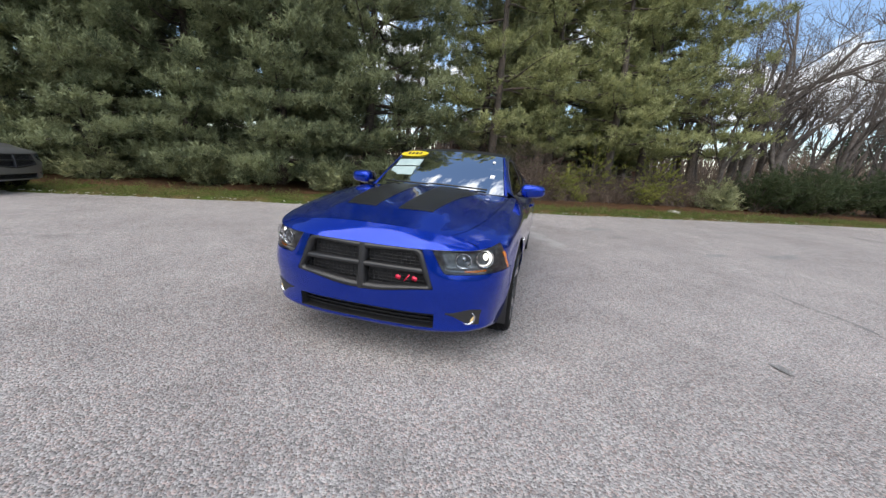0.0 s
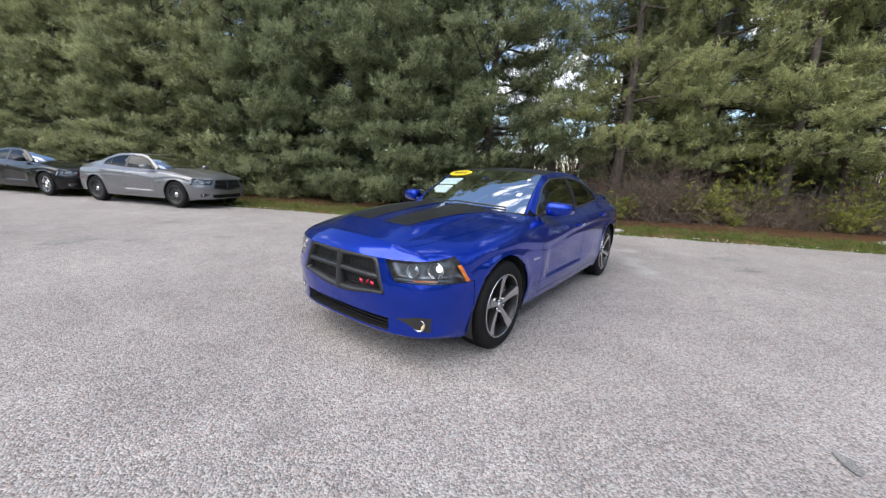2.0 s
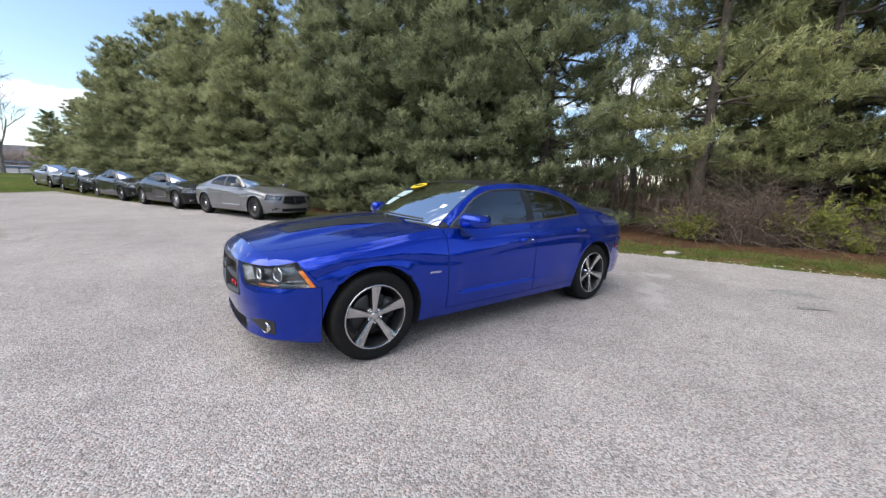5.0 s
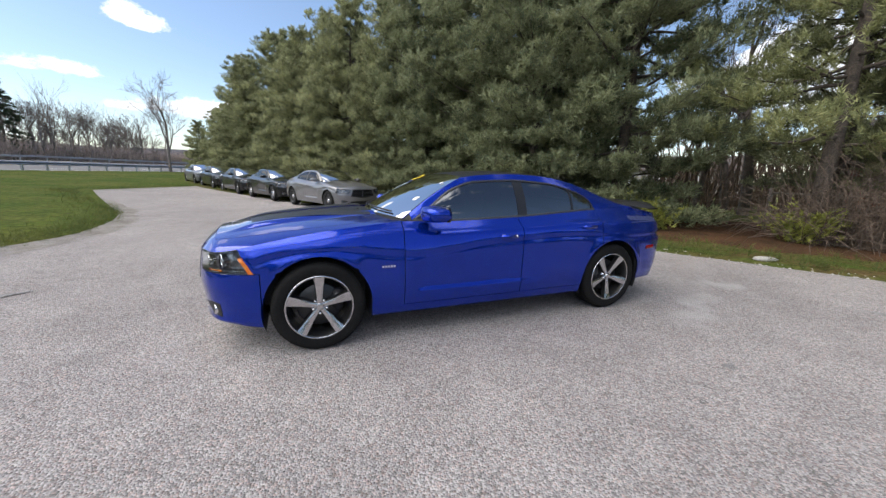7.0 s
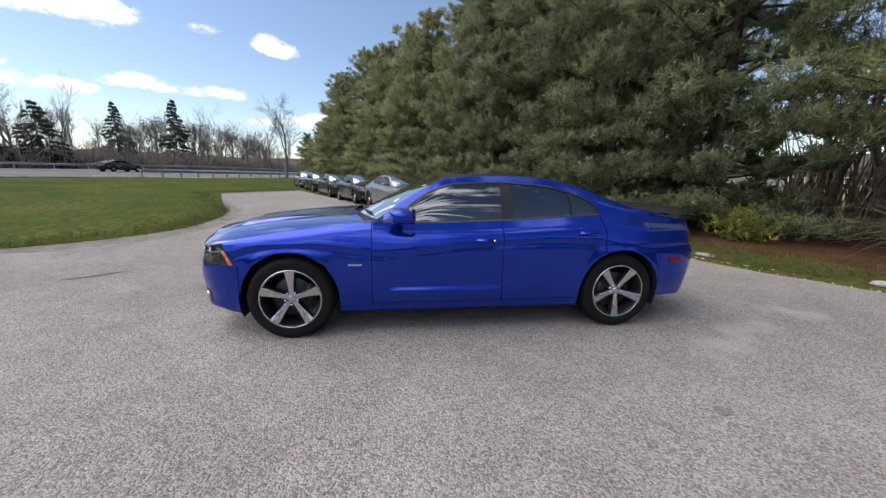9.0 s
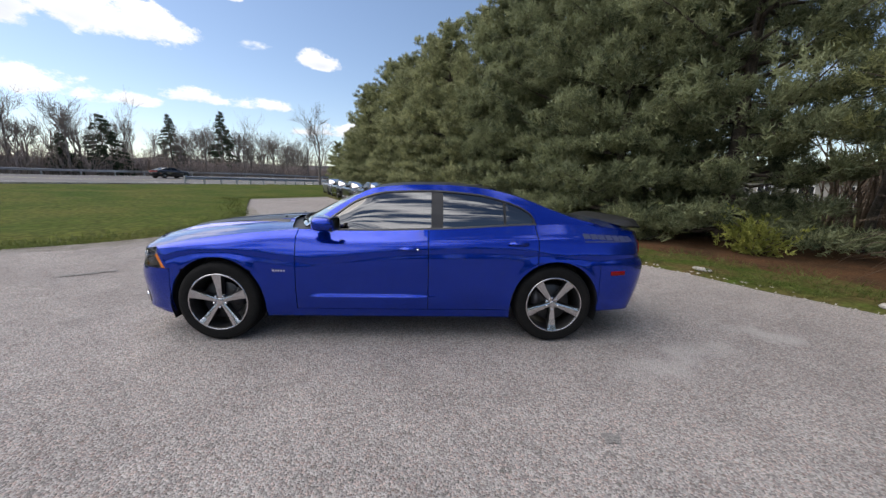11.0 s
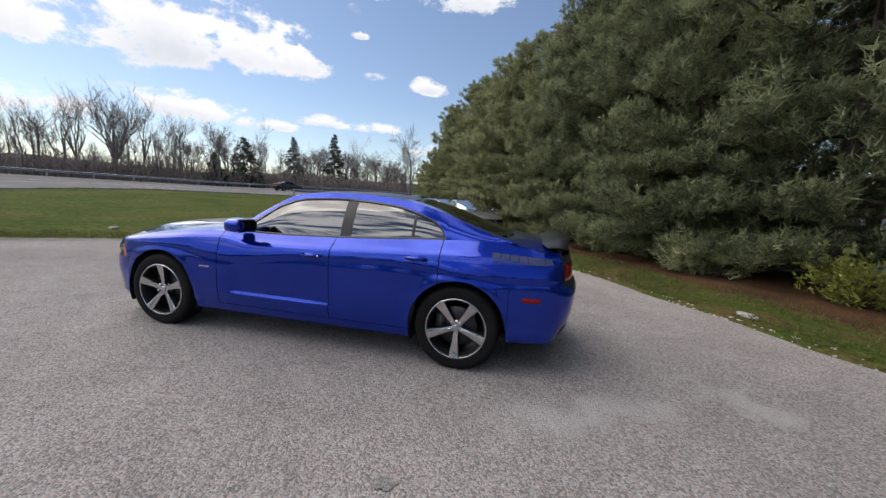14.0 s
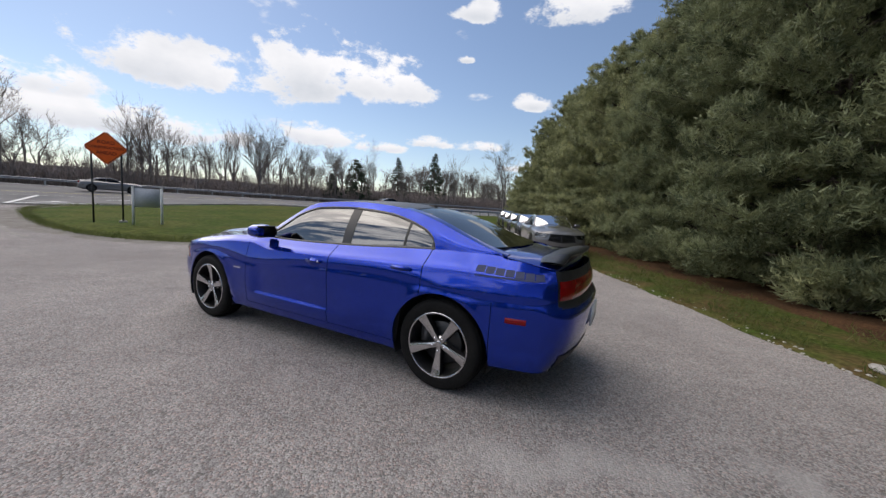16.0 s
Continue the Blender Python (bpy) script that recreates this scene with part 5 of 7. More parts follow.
    inner = [[skin(s, 0.28 + 0.13 * j / 4, -0.09) for j in range(5)] for s in np.linspace(0, s_of_h(0.52), 16)]
    across(inner, "intake_backing", PLASTIC)
    across([[skin(s, 0.289, -0.008), skin(s, 0.286, -0.05), skin(s, 0.284, -0.096)] for s in np.linspace(0, s_of_h(0.52), 20)], "intake_floor", PLASTIC)
    for sign in (-1, 1):
        wall = [[skin(s_of_h(0.49), z, -0.002), skin(s_of_h(0.49), z, -0.05), skin(s_of_h(0.49), z, -0.10)] for z in (0.28, 0.34, 0.40)]
        grow("intake_end", wall, sign, PLASTIC, root, "", 0.003)
    for z in (0.315, 0.34, 0.365):
        across([[skin(s, z - 0.004, -0.05), skin(s, z + 0.004, -0.05), skin(s, z + 0.004, -0.075)] for s in np.linspace(0, s_of_h(0.49), 14)], "intake_bar", PLASTIC, "", 0.003)
    # grille: frame, cross bars, mesh backing
    gr = new("grille")
    gr.parent = root

    def gp(h, z, out):
        return skin(s_of_h(abs(h)), z, out)[:1] + (h,) + (z,)

    def g_half(z):
        return 0.474 - 0.085 * (z - 0.56) / 0.246

    backing = [[(skin(s_of_h(h), 0.6)[0] + 0.085, h, z) for z in (0.5, 0.6, 0.7, 0.815)] for h in np.linspace(0, 0.49, 8)]
    v, f = sheet(both(backing))
    solid("grille_backing", v, f, SATIN, gr)
    # honeycomb mesh as thin slats both ways
    lat = []
    for z in np.arange(0.53, 0.80, 0.021):
        r = []
        for h in np.linspace(-0.44, 0.44, 28):
            if abs(h) > g_half(z):
                continue
            x = skin(s_of_h(abs(h)), 0.66)[0] + 0.055
            r.append([(x, h, z - 0.002), (x - 0.008, h, z), (x, h, z + 0.002)])
        if len(r) > 2:
            lat.append(sheet(r))
    for h in np.arange(-0.43, 0.44, 0.03):
        x = skin(s_of_h(abs(h)), 0.66)[0] + 0.055
        lat.append(sheet([[(x, h - 0.002, z), (x - 0.008, h, z), (x, h + 0.002, z)] for z in (0.52, 0.66, 0.80)]))
    solid("grille_mesh", *joined(lat), SATIN, gr)
    frame_ = []
    loop = [(h, grille_low(h)) for h in np.linspace(0, 0.455, 12)] + [(0.474, 0.575)] + [(g_half(z), z) for z in np.linspace(0.6, 0.78, 6)] + [(0.38, 0.797)] + [(h, 0.803) for h in np.linspace(0.36, 0, 10)]
    rows = []
    for k, (h, z) in enumerate(loop):
        cz = 0.66
        inw = Vector((0, -h, (cz - z) * 1.6)).normalized() * 0.03
        p0, p1 = skin(s_of_h(h), z, 0.004), skin(s_of_h(max(0, h + inw.y)), z + inw.z, 0.0)
        rows.append([(p0[0] + 0.03, p0[1], p0[2]), p0, p1, (p1[0] + 0.06, max(0, p1[1] - 0.005), p1[2] + (0.008 if z < cz else -0.008))])
    for sign in (-1, 1):
        frame_.append(sheet(mirror_rows(rows, sign), sign < 0))
    solid("grille_frame", *joined(frame_), GRILLE, gr, "dark grey grille surround", True, 0.0)
    bar = []
    for h in np.linspace(-0.44, 0.44, 30):
        x = skin(s_of_h(abs(h)), 0.66, 0.0)[0]
        w = 0.017
        zc = 0.672 - 0.004 * (h / 0.44) ** 2
        bar.append([(x + 0.06, h, zc - w), (x + 0.012, h, zc - w), (x + 0.004, h, zc - w * 0.4), (x + 0.004, h, zc + w * 0.4), (x + 0.012, h, zc + w), (x + 0.06, h, zc + w)])
    solid("grille_bar", *sheet(bar, True), GRILLE, gr)
    bar = []
    for z in np.linspace(0.508, 0.806, 14):
        x = skin(0.0, z)[0]
        w = 0.022 + 0.01 * abs(z - 0.66) / 0.15
        bar.append([(x + 0.06, -w, z), (x + 0.010, -w, z), (x - 0.004, -w * 0.5, z), (x - 0.004, w * 0.5, z), (x + 0.010, w, z), (x + 0.06, w, z)])
    solid("grille_post", *sheet(bar), GRILLE, gr)
    if special:
        for h0, w, tall, tilt, dz in ((-0.252, 0.034, 0.026, 18, 0.0), (-0.308, 0.008, 0.058, 38, 0.0), (-0.356, 0.034, 0.026, 18, 0.0)):
            x = skin(s_of_h(abs(h0)), 0.62)[0]
            part("grille_badge", box_bm((0.008, w, tall), (x + 0.010, h0, 0.618 + dz), 0.002, (tilt, 0, 0)), REDBADGE, gr, "red grille badge")
    # hood
    rows = []
    for a in np.linspace(0, 1, 40):
        r = []
        for b in np.linspace(-1, 1, 41):
            xf = -2.30 + 0.032 * b * b
            xc = -1.03 + 0.13 * b * b
            x = xf + (xc - xf) * a
            h = b * (hood_half(x) - 0.001)
            r.append((x, h, hood_z(x, abs(h))))
        rows.append(r)
    solid("hood", *sheet(rows), body, root, "", True, 0.006)
    if special:
        for sign in (-1, 1):
            rows = []
            for a in np.linspace(0, 1, 18):
                x = -2.02 + (-1.03 + 2.02) * a
                h0, h1 = 0.085 + 0.01 * a, 0.33 + 0.15 * a
                r = []
                for b in np.linspace(0, 1, 9):
                    h = h0 + (h1 - h0) * b
                    xx = x - 0.03 * (1 - b) * (1 - a)
                    r.append((xx, sign * h, hood_z(xx, h) + 0.0022))
                rows.append(r)
            solid("hood_stripe", *sheet(rows, sign < 0), SATIN, root, "matt black hood stripe", True, 0.0)
            part("washer_jet", box_bm((0.02, 0.03, 0.012), (-1.12, sign * 0.30, hood_z(-1.12, 0.3) + 0.006), 0.004), PLASTIC, root)
    # cowl and wipers
    rows = []
    for b in np.linspace(-1, 1, 21):
        x0 = -1.03 + 0.13 * b * b
        w = screen(abs(b), 0.0)
        rows.append([(x0 - 0.02, b * 0.745, hood_z(x0, 0.745 * abs(b)) - 0.025), (w[0] + 0.03, w[1] * (1 if b > 0 else -1), w[2] - 0.012)])
    solid("cowl", *sheet(rows, True), PLASTIC, root, "", True, 0.004)
    for y0, y1 in ((-0.52, 0.05), (0.05, 0.58)):
        pts = []
        for k in range(7):
            y = y0 + (y1 - y0) * k / 6
            w = screen(abs(y) / 0.7, 0.05 + 0.02 * k / 6)
            pts.append((w[0] - 0.012, y, w[2] + 0.015))
        solid("wiper", *tube(pts, [0.009] * 6 + [0.006], 6), SATIN, root)
    # windscreen, roof, rear window
    rows = [[(p[0], math.copysign(p[1], b), p[2]) for p in (screen(abs(b), t) for t in np.linspace(0, 1, 12))] for b in np.linspace(-0.955, 0.955, 31)]
    ob = solid("windscreen", *sheet(rows), GLASS_FRONT, root, "", True, 0.0)
    ob.visible_shadow = False
    rows = [[(x, b * roof_h(x), roof_z(x) + 0.03 * (1 - b * b) * (1 if x > 0 else 1)) for b in np.linspace(-1, 1, 25)] for x in np.linspace(-0.168, 0.985, 26)]
    roof = solid("roof", *sheet(rows), roofmat, root, "", True, 0.006)
    rows = []
    for b in np.linspace(-1, 1, 25):
        rows.append([(x, b * (roof_h(x) - 0.085), roof_z(x) + 0.012 + 0.018 * (1 - b * b)) for x in np.linspace(0.99 + 0.04 * b * b, 1.93 - 0.10 * b * b, 14)])
    solid("rear_window", *sheet(rows, True), dark_glass, root, "", True, 0.0)
    part("antenna", box_bm((0.11, 0.035, 0.03), (0.9, 0, 1.445), 0.012), roofmat, root)
    # boot lid
    rows = []
    for x in np.linspace(1.80, 2.385, 16):
        half = roof_h(x) - 0.004 if x < 1.98 else edge_h(min(x, 2.34)) - 0.0
        if 1.98 <= x < 2.1:
            k = ease(1.98, 2.1, x)
            half = (roof_h(1.98) - 0.004) * (1 - k) + half * k
        zt = roof_z(x) if x < 1.98 else top_z(min(x, 2.36))
        zt = min(zt, deck_mid(x))
        rows.append([(x - 0.05 * b * b * ease(2.2, 2.38, x), b * half, deck_mid(x) - (deck_mid(x) - zt) * abs(b) ** 3 - (0.03 if x < 1.86 else 0)) for b in np.linspace(-1, 1, 25)])
    lastrow = rows[-1]
    rows.append([(p[0] + 0.012, p[1], p[2] - 0.02) for p in lastrow])
    rows.append([(p[0] + 0.004, p[1] * 0.995, 1.02) for p in lastrow])
    solid("boot_lid", *sheet(rows), body, root, "", True, 0.005)
    # shelf between quarter tops and lid
    for sign in (-1, 1):
        rows = []
        for x in np.linspace(1.975, 2.33, 10):
            e = edge_h(x)
            k = ease(1.98, 2.1, x)
            inner_h = (roof_h(1.98) - 0.006) * (1 - k) + (e - 0.004) * k
            rows.append([(x, e, top_z(x)), (x, inner_h, min(top_z(x), deck_mid(x)) - 0.002)])
        grow("quarter_top", rows, sign, body, root, "", 0.004)
    # rear bumper
    s_r = s_of_x(1.9455)
    rows = [[skin(s, 0.30 + (0.768 - 0.30) * j / 16) for j in range(17)] + [skin(s, 0.782), skin(s, 0.79)] for s in np.linspace(s_r, SMAX, 46)]
    pieces = [sheet(mirror_rows(rows, sg), sg > 0) for sg in (-1, 1)]
    solid("rear_bumper", *joined(pieces), body, root, "", True, 0.006)
    low = [[skin(s, z, 0.006) for z in (0.315, 0.34, 0.40, 0.42)] for s in np.linspace(s_of_x(2.45), SMAX, 16)]
    v, f = joined([sheet(mirror_rows(low, sg), sg > 0) for sg in (-1, 1)])
    solid("rear_diffuser", v, f, PLASTIC, root, "black lower bumper insert", True, 0.004)
    for sg in (-1, 1):
        v, f = lathe([(0.034, 0.0), (0.038, 0.0), (0.04, -0.12), (0.03, -0.12), (0.03, -0.01)], 20, "x")
        v = [(2.34 + a * 1.0, b * 1.25 + sg * 0.62, c * 0.8 + 0.288) for a, b, c in v]
        solid("exhaust_tip", v, f, CHROME, root)
    part("plate_panel", box_bm((0.02, 0.36, 0.16), (2.553, 0, 0.62), 0.006), PLASTIC if not special else WHITE, root, "plate recess panel")
    if special:
        # rear wing: blade whose ends turn down to the lid
        rows = []
        for b in np.linspace(-1, 1, 33):
            h = 0.74 * b
            down = ease(0.72, 1.0, abs(b))
            front_x, back_x = 2.15 + 0.08 * b * b, 2.45 - 0.07 * b * b
            loopp = []
            for t, dz in ((0, 0.0), (0.25, 0.018), (0.6, 0.022), (1.0, 0.012), (1.0, -0.008), (0.6, -0.012), (0.25, -0.012), (0, 0.0)):
                x = front_x + (back_x - front_x) * t
                z = 1.102 + 0.042 * t + dz * (0.85 - 0.4 * down) - down * (0.012 + 0.045 * t)
                loopp.append((x, h, z))
            rows.append(loopp)
        solid("rear_wing", *sheet(rows, True), SATIN, root, "matt black rear wing", True, 0.0)
        for y in (-0.45, 0.45):
            part("wing_post", box_bm((0.12, 0.03, 0.06), (2.29, y, 1.10), 0.008), SATIN, root)
    # underside
    part("floor_pan", box_bm((4.3, 1.1, 0.10), (0.05, 0, 0.27), 0.02), PLASTIC, root)
    part("side_floor", box_bm((2.1, 1.64, 0.05), (0.0, 0, 0.285), 0.01), PLASTIC, root)
    part("engine_block", box_bm((0.9, 1.05, 0.45), (-1.75, 0, 0.55), 0.03), PLASTIC, root)
    part("boot_floor", box_bm((0.7, 1.05, 0.5), (1.95, 0, 0.6), 0.05), PLASTIC, root)
    # cabin
    part("dashboard", box_bm((0.42, 1.36, 0.20), (-0.62, 0, 0.96), 0.06, (0, -8, 0)), TRIM_IN, root)
    part("cabin_floor", box_bm((2.6, 1.4, 0.05), (0.4, 0, 0.42), 0.01), TRIM_IN, root)
    part("parcel_shelf", box_bm((0.55, 1.1, 0.04), (1.55, 0, 1.04), 0.01), TRIM_IN, root)
    v, f = [], []
    for k in range(28):
        t = 2 * math.pi * k / 28
        for j in range(6):
            w = 2 * math.pi * j / 6
            r = 0.185 + 0.014 * math.cos(w)
            v.append((0.014 * math.sin(w), r * math.cos(t), r * math.sin(t)))
    f = [(k * 6 + j, ((k + 1) % 28) * 6 + j, ((k + 1) % 28) * 6 + (j + 1) % 6, k * 6 + (j + 1) % 6) for k in range(28) for j in range(6)]
    tilt = Euler((0, radians(-22), 0)).to_matrix()
    solid("steering_wheel", [tilt @ Vector(p) + Vector((-0.33, -0.37, 1.0)) for p in v], f, TRIM_IN, root)
    for y in (-0.37, 0.37):
        st = new("seat")
        st.parent = root
        part("cushion", box_bm((0.52, 0.5, 0.16), (0.12, y, 0.55), 0.06), TRIM_IN, st)
        part("seat_back", box_bm((0.16, 0.5, 0.66), (0.42, y, 0.88), 0.07, (0, 14, 0)), TRIM_IN, st)
        part("headrest", box_bm((0.09, 0.26, 0.17), (0.52, y, 1.25), 0.04, (0, 8, 0)), TRIM_IN, st)
    part("rear_bench", box_bm((0.5, 1.3, 0.18), (1.05, 0, 0.55), 0.06), TRIM_IN, root)
    part("bench_back", box_bm((0.16, 1.3, 0.6), (1.32, 0, 0.86), 0.06, (0, 18, 0)), TRIM_IN, root)
    m = part("inner_mirror", box_bm((0.03, 0.22, 0.06), (-0.28, 0, 1.345), 0.012), PLASTIC, root)


def screen(b, t):
    """A point of the windscreen's half: b across (0 middle, 1 pillar), t upwards."""
    x0, z0, h0 = -0.99 + 0.22 * b * b, 1.058 - 0.026 * b * b, 0.715 * b
    x1, z1, h1 = -0.175 + 0.005 * b * b, 1.434 - 0.030 * b * b, 0.592 * b
    u = t
    bow = 0.022 * math.sin(math.pi * t)
    return (x0 + (x1 - x0) * u - bow * 0.4, h0 + (h1 - h0) * u, z0 + (z1 - z0) * u + bow)


def on_screen(y, t, lift=0.006):
    p = screen(abs(y) / 0.65, t)
    return (p[0] - lift * 0.4, y, p[2] + lift)


def build_papers(root):
    """A year oval, a sheet of paper and two small stickers on the windscreen."""
    rows = [[on_screen(0.45 + 0.17 * r * math.cos(a), 0.865 + 0.10 * r * math.sin(a)) for r in np.linspace(0, 1, 4)] for a in np.linspace(0, 2 * math.pi, 25)]
    oval = solid("price_oval", *sheet(rows), YELLOW, root, "yellow oval price sticker", True, 0.001)
    for k in range(4):
        y0 = 0.53 - k * 0.048
        solid("oval_mark", *sheet([[on_screen(y, t, 0.009) for t in (0.83, 0.90)] for y in (y0, y0 - 0.028)]), LETTER, oval, "dark mark", False, 0.001)
    solid("window_sheet", *sheet([[on_screen(y, t, 0.006) for t in (0.47, 0.56, 0.66)] for y in np.linspace(0.28, 0.58, 6)]), PAPER, root, "pale printed window sheet", True, 0.001)
    solid("lower_sheet", *sheet([[on_screen(y, t, 0.006) for t in (0.24, 0.34, 0.44)] for y in np.linspace(0.30, 0.60, 6)]), PAPER, root, "pale printed window sheet", True, 0.001)
    for y, t, w, h in ((-0.53, 0.36, 0.045, 0.075), (-0.50, 0.76, 0.028, 0.05)):
        solid("small_sticker", *sheet([[on_screen(a, b) for b in (t - h / 2, t + h / 2)] for a in (y - w / 2, y + w / 2)]), WHITE, root, "small white sticker", False, 0.001)


main_car = thing("sedan", "glossy blue sedan with black hood stripes, black roof and rear wing", "car")
build_car(main_car, BLUE, "alloy", True)
build_papers(main_car)

# ---- trees ----


def tufts(centres, directions, sizes, rng, blades=20, length=0.155, width=0.0135):
    """Brushes of needles: at each centre a spray of thin blades that leans along its direction."""
    c, d, z = np.array(centres, float), np.array(directions, float), np.array(sizes, float)
    k = len(c)
    d /= np.linalg.norm(d, axis=1)[:, None] + 1e-9
    v = rng.normal(size=(k, blades, 3))
    v /= np.linalg.norm(v, axis=2)[:, :, None]
    v = v + d[:, None, :] * 1.0
    v /= np.linalg.norm(v, axis=2)[:, :, None]
    ln = (z[:, None] * length * rng.uniform(0.6, 1.2, (k, blades)))[:, :, None]
    side = np.cross(v, rng.normal(size=(k, blades, 3)))
    side /= np.linalg.norm(side, axis=2)[:, :, None] + 1e-9
    base = c[:, None, :] + (rng.uniform(-0.5, 0.6, (k, blades, 1)) * d[:, None, :] + rng.normal(size=(k, blades, 3)) * 0.12) * 0.22 * z[:, None, None]
    w = width * z[:, None, None]
    tri = np.stack([base + side * w, base - side * w, base + v * ln], axis=2).reshape(-1, 3)
    return tri, np.arange(k * blades * 3).reshape(-1, 3)


def quick_mesh(name, verts, faces, mat):
    me = bpy.data.meshes.new(name)
    me.vertices.add(len(verts))
    me.vertices.foreach_set("co", np.asarray(verts, np.float32).ravel())
    m, w = len(faces), len(faces[0])
    me.loops.add(m * w)
    me.loops.foreach_set("vertex_index", np.asarray(faces, np.int32).ravel())
    me.polygons.add(m)
    me.polygons.foreach_set("loop_start", np.arange(0, m * w, w, dtype=np.int32))
    me.materials.append(mat)
    me.update()
    me.validate()
    return me


def pine(seed, tall, spread, low, mat, density=1.0, name="pine_tree", droop=0.15, thin=0.0):
    """A white pine: straight trunk, whorls of limbs, needle brushes on twigs, gaps between the layers."""
    rng = np.random.default_rng(seed)
    root = new(name)
    lean = rng.normal(0, 0.02, 2)
    trunk_path = [(lean[0] * z + 0.05 * math.sin(z * 0.7 + seed), lean[1] * z, z) for z in np.linspace(-0.1, tall * 0.97, 12)]
    r0 = 0.012 * tall + 0.05
    pieces = [tube(trunk_path, [r0 * (1 - 0.93 * k / 11) for k in range(12)], 9)]
    cs, ds, ss = [], [], []
    z = low
    while z < tall * 0.98:
        f = (z - low) / (tall - low)
        reach = spread * (1 - f) ** 0.5 * (0.74 + 0.26 * min(1, f * 6)) * rng.uniform(0.8, 1.15) + 0.25
        count = int(rng.integers(5, 8))
        a0 = rng.uniform(0, 6.28)
        for i in range(count):
            a = a0 + 6.283 * i / count + rng.normal(0, 0.18)
            if rng.random() < thin:
                continue
            ln = reach * rng.uniform(0.62, 1.12)
            rise = 0.25 + 0.55 * f
            p0 = np.array([lean[0] * z, lean[1] * z, z + rng.normal(0, 0.1)])
            path = []
            for k in range(6):
                u = k / 5
                path.append(p0 + np.array([math.cos(a) * ln * u, math.sin(a) * ln * u, ln * (rise * u * u * 0.55 - droop * u * (1 - f) + 0.06 * math.sin(u * 5 + i))]))
            pieces.append(tube(path, [max(0.006, (0.018 + 0.012 * ln) * (1 - 0.9 * k / 5)) for k in range(6)], 5))
            # pads of needle brushes along the outer limb, flat above, with gaps between
            spots = [(u, 0.0) for u in np.linspace(0.42, 1.0, max(2, int(round(ln * 1.5))))]
            spots += [(u, sd * rng.uniform(0.25, 0.42) * min(1.6, ln * 0.45)) for u in np.linspace(0.5, 0.9, max(1, int(ln * 1.1))) for sd in (-1, 1)]
            for u, off in spots:
                k = min(4, int(u * 5))
                h = path[k] + (path[k + 1] - path[k]) * (u * 5 - k)
                h = h + np.array([-math.sin(a), math.cos(a), 0.1]) * off + np.array([math.cos(a), math.sin(a), 0]) * abs(off) * 0.5
                wide_ = rng.uniform(0.20, 0.36) * min(1.25, 0.55 + 0.25 * ln)
                for j in range(int(rng.integers(9, 15) * density)):
                    w = rng.normal(size=3)
                    w /= np.linalg.norm(w)
                    w *= rng.uniform(0.45, 1.0)
                    cs.append(h + w * np.array([wide_, wide_, wide_ * 0.55]))
                    ds.append(w * 0.8 + np.array([math.cos(a) * 0.45, math.sin(a) * 0.45, 0.85]))
                    ss.append(rng.uniform(0.75, 1.3))
        z += rng.uniform(0.36, 0.6) * (0.8 + 0.5 * (1 - f))
    solid("trunk", *joined(pieces), BARK, root)
    v, q = tufts(cs, ds, ss, rng)
    crown = new("crown", quick_mesh("crown", v, q, mat))
    crown.parent = root
    return root


def bare_tree(seed, tall, name="bare_tree", mat=None, forks=5, thick=0.017, wide=0.5, finest=0.006, lean=0.0, rise=0.15, wobble=0.10):
    """A leafless tree that forks down to thin twigs."""
    rng = np.random.default_rng(seed)
    root = new(name)
    limbs, fine = [], []

    def grow(p, d, ln, r, level):
        path, rad = [p], [r]
        for k in range(4):
            d = d + rng.normal(0, wobble * (1 + 0.3 * level), 3) + np.array([0, 0, 0.05])
            d = d / np.linalg.norm(d)
            p = p + d * ln / 4
            path.append(p)
            rad.append(r * (1 - 0.42 * (k + 1) / 4))
        (limbs if level < 2 else fine).append(tube(path, rad, 7 if level < 2 else 4 if level < 3 else 3))
        if level >= forks:
            return
        for _ in range(int(rng.integers(3, 5))):
            k = int(rng.integers(1 if level else 2, 5))
            nd = d + rng.normal(0, wide, 3) + np.array([0, 0, rise])
            nd /= np.linalg.norm(nd)
            grow(path[k], nd, ln * rng.uniform(0.55, 0.8), max(finest, rad[k] * rng.uniform(0.5, 0.78)), level + 1)

    grow(np.array([0, 0, -0.1]), np.array([lean, 0, 1.0]), tall * 0.36, thick * tall, 0)
    solid("trunk", *joined(limbs), mat or GREYBARK, root)
    if fine:
        tagged(solid("twigwork", *joined(fine), mat or GREYBARK, root, "thin bare twigs"), kind="stuff")
    return root


def put(ob, used, s, n, size, turn, label, category, group, z=0.04):
    """Stand a prototype, or a copy of it once it is in use, at a place along the lot's edge."""
    m = Matrix.Translation(along(s, n, z)) @ Euler((0, 0, turn)).to_matrix().to_4x4() @ Matrix.Scale(size, 4)
    if ob.name in used:
        ob = copy_thing(ob, m)
    else:
        used.add(ob.name)
    ob.matrix_basis = m
    return tagged(ob, label, category, group)


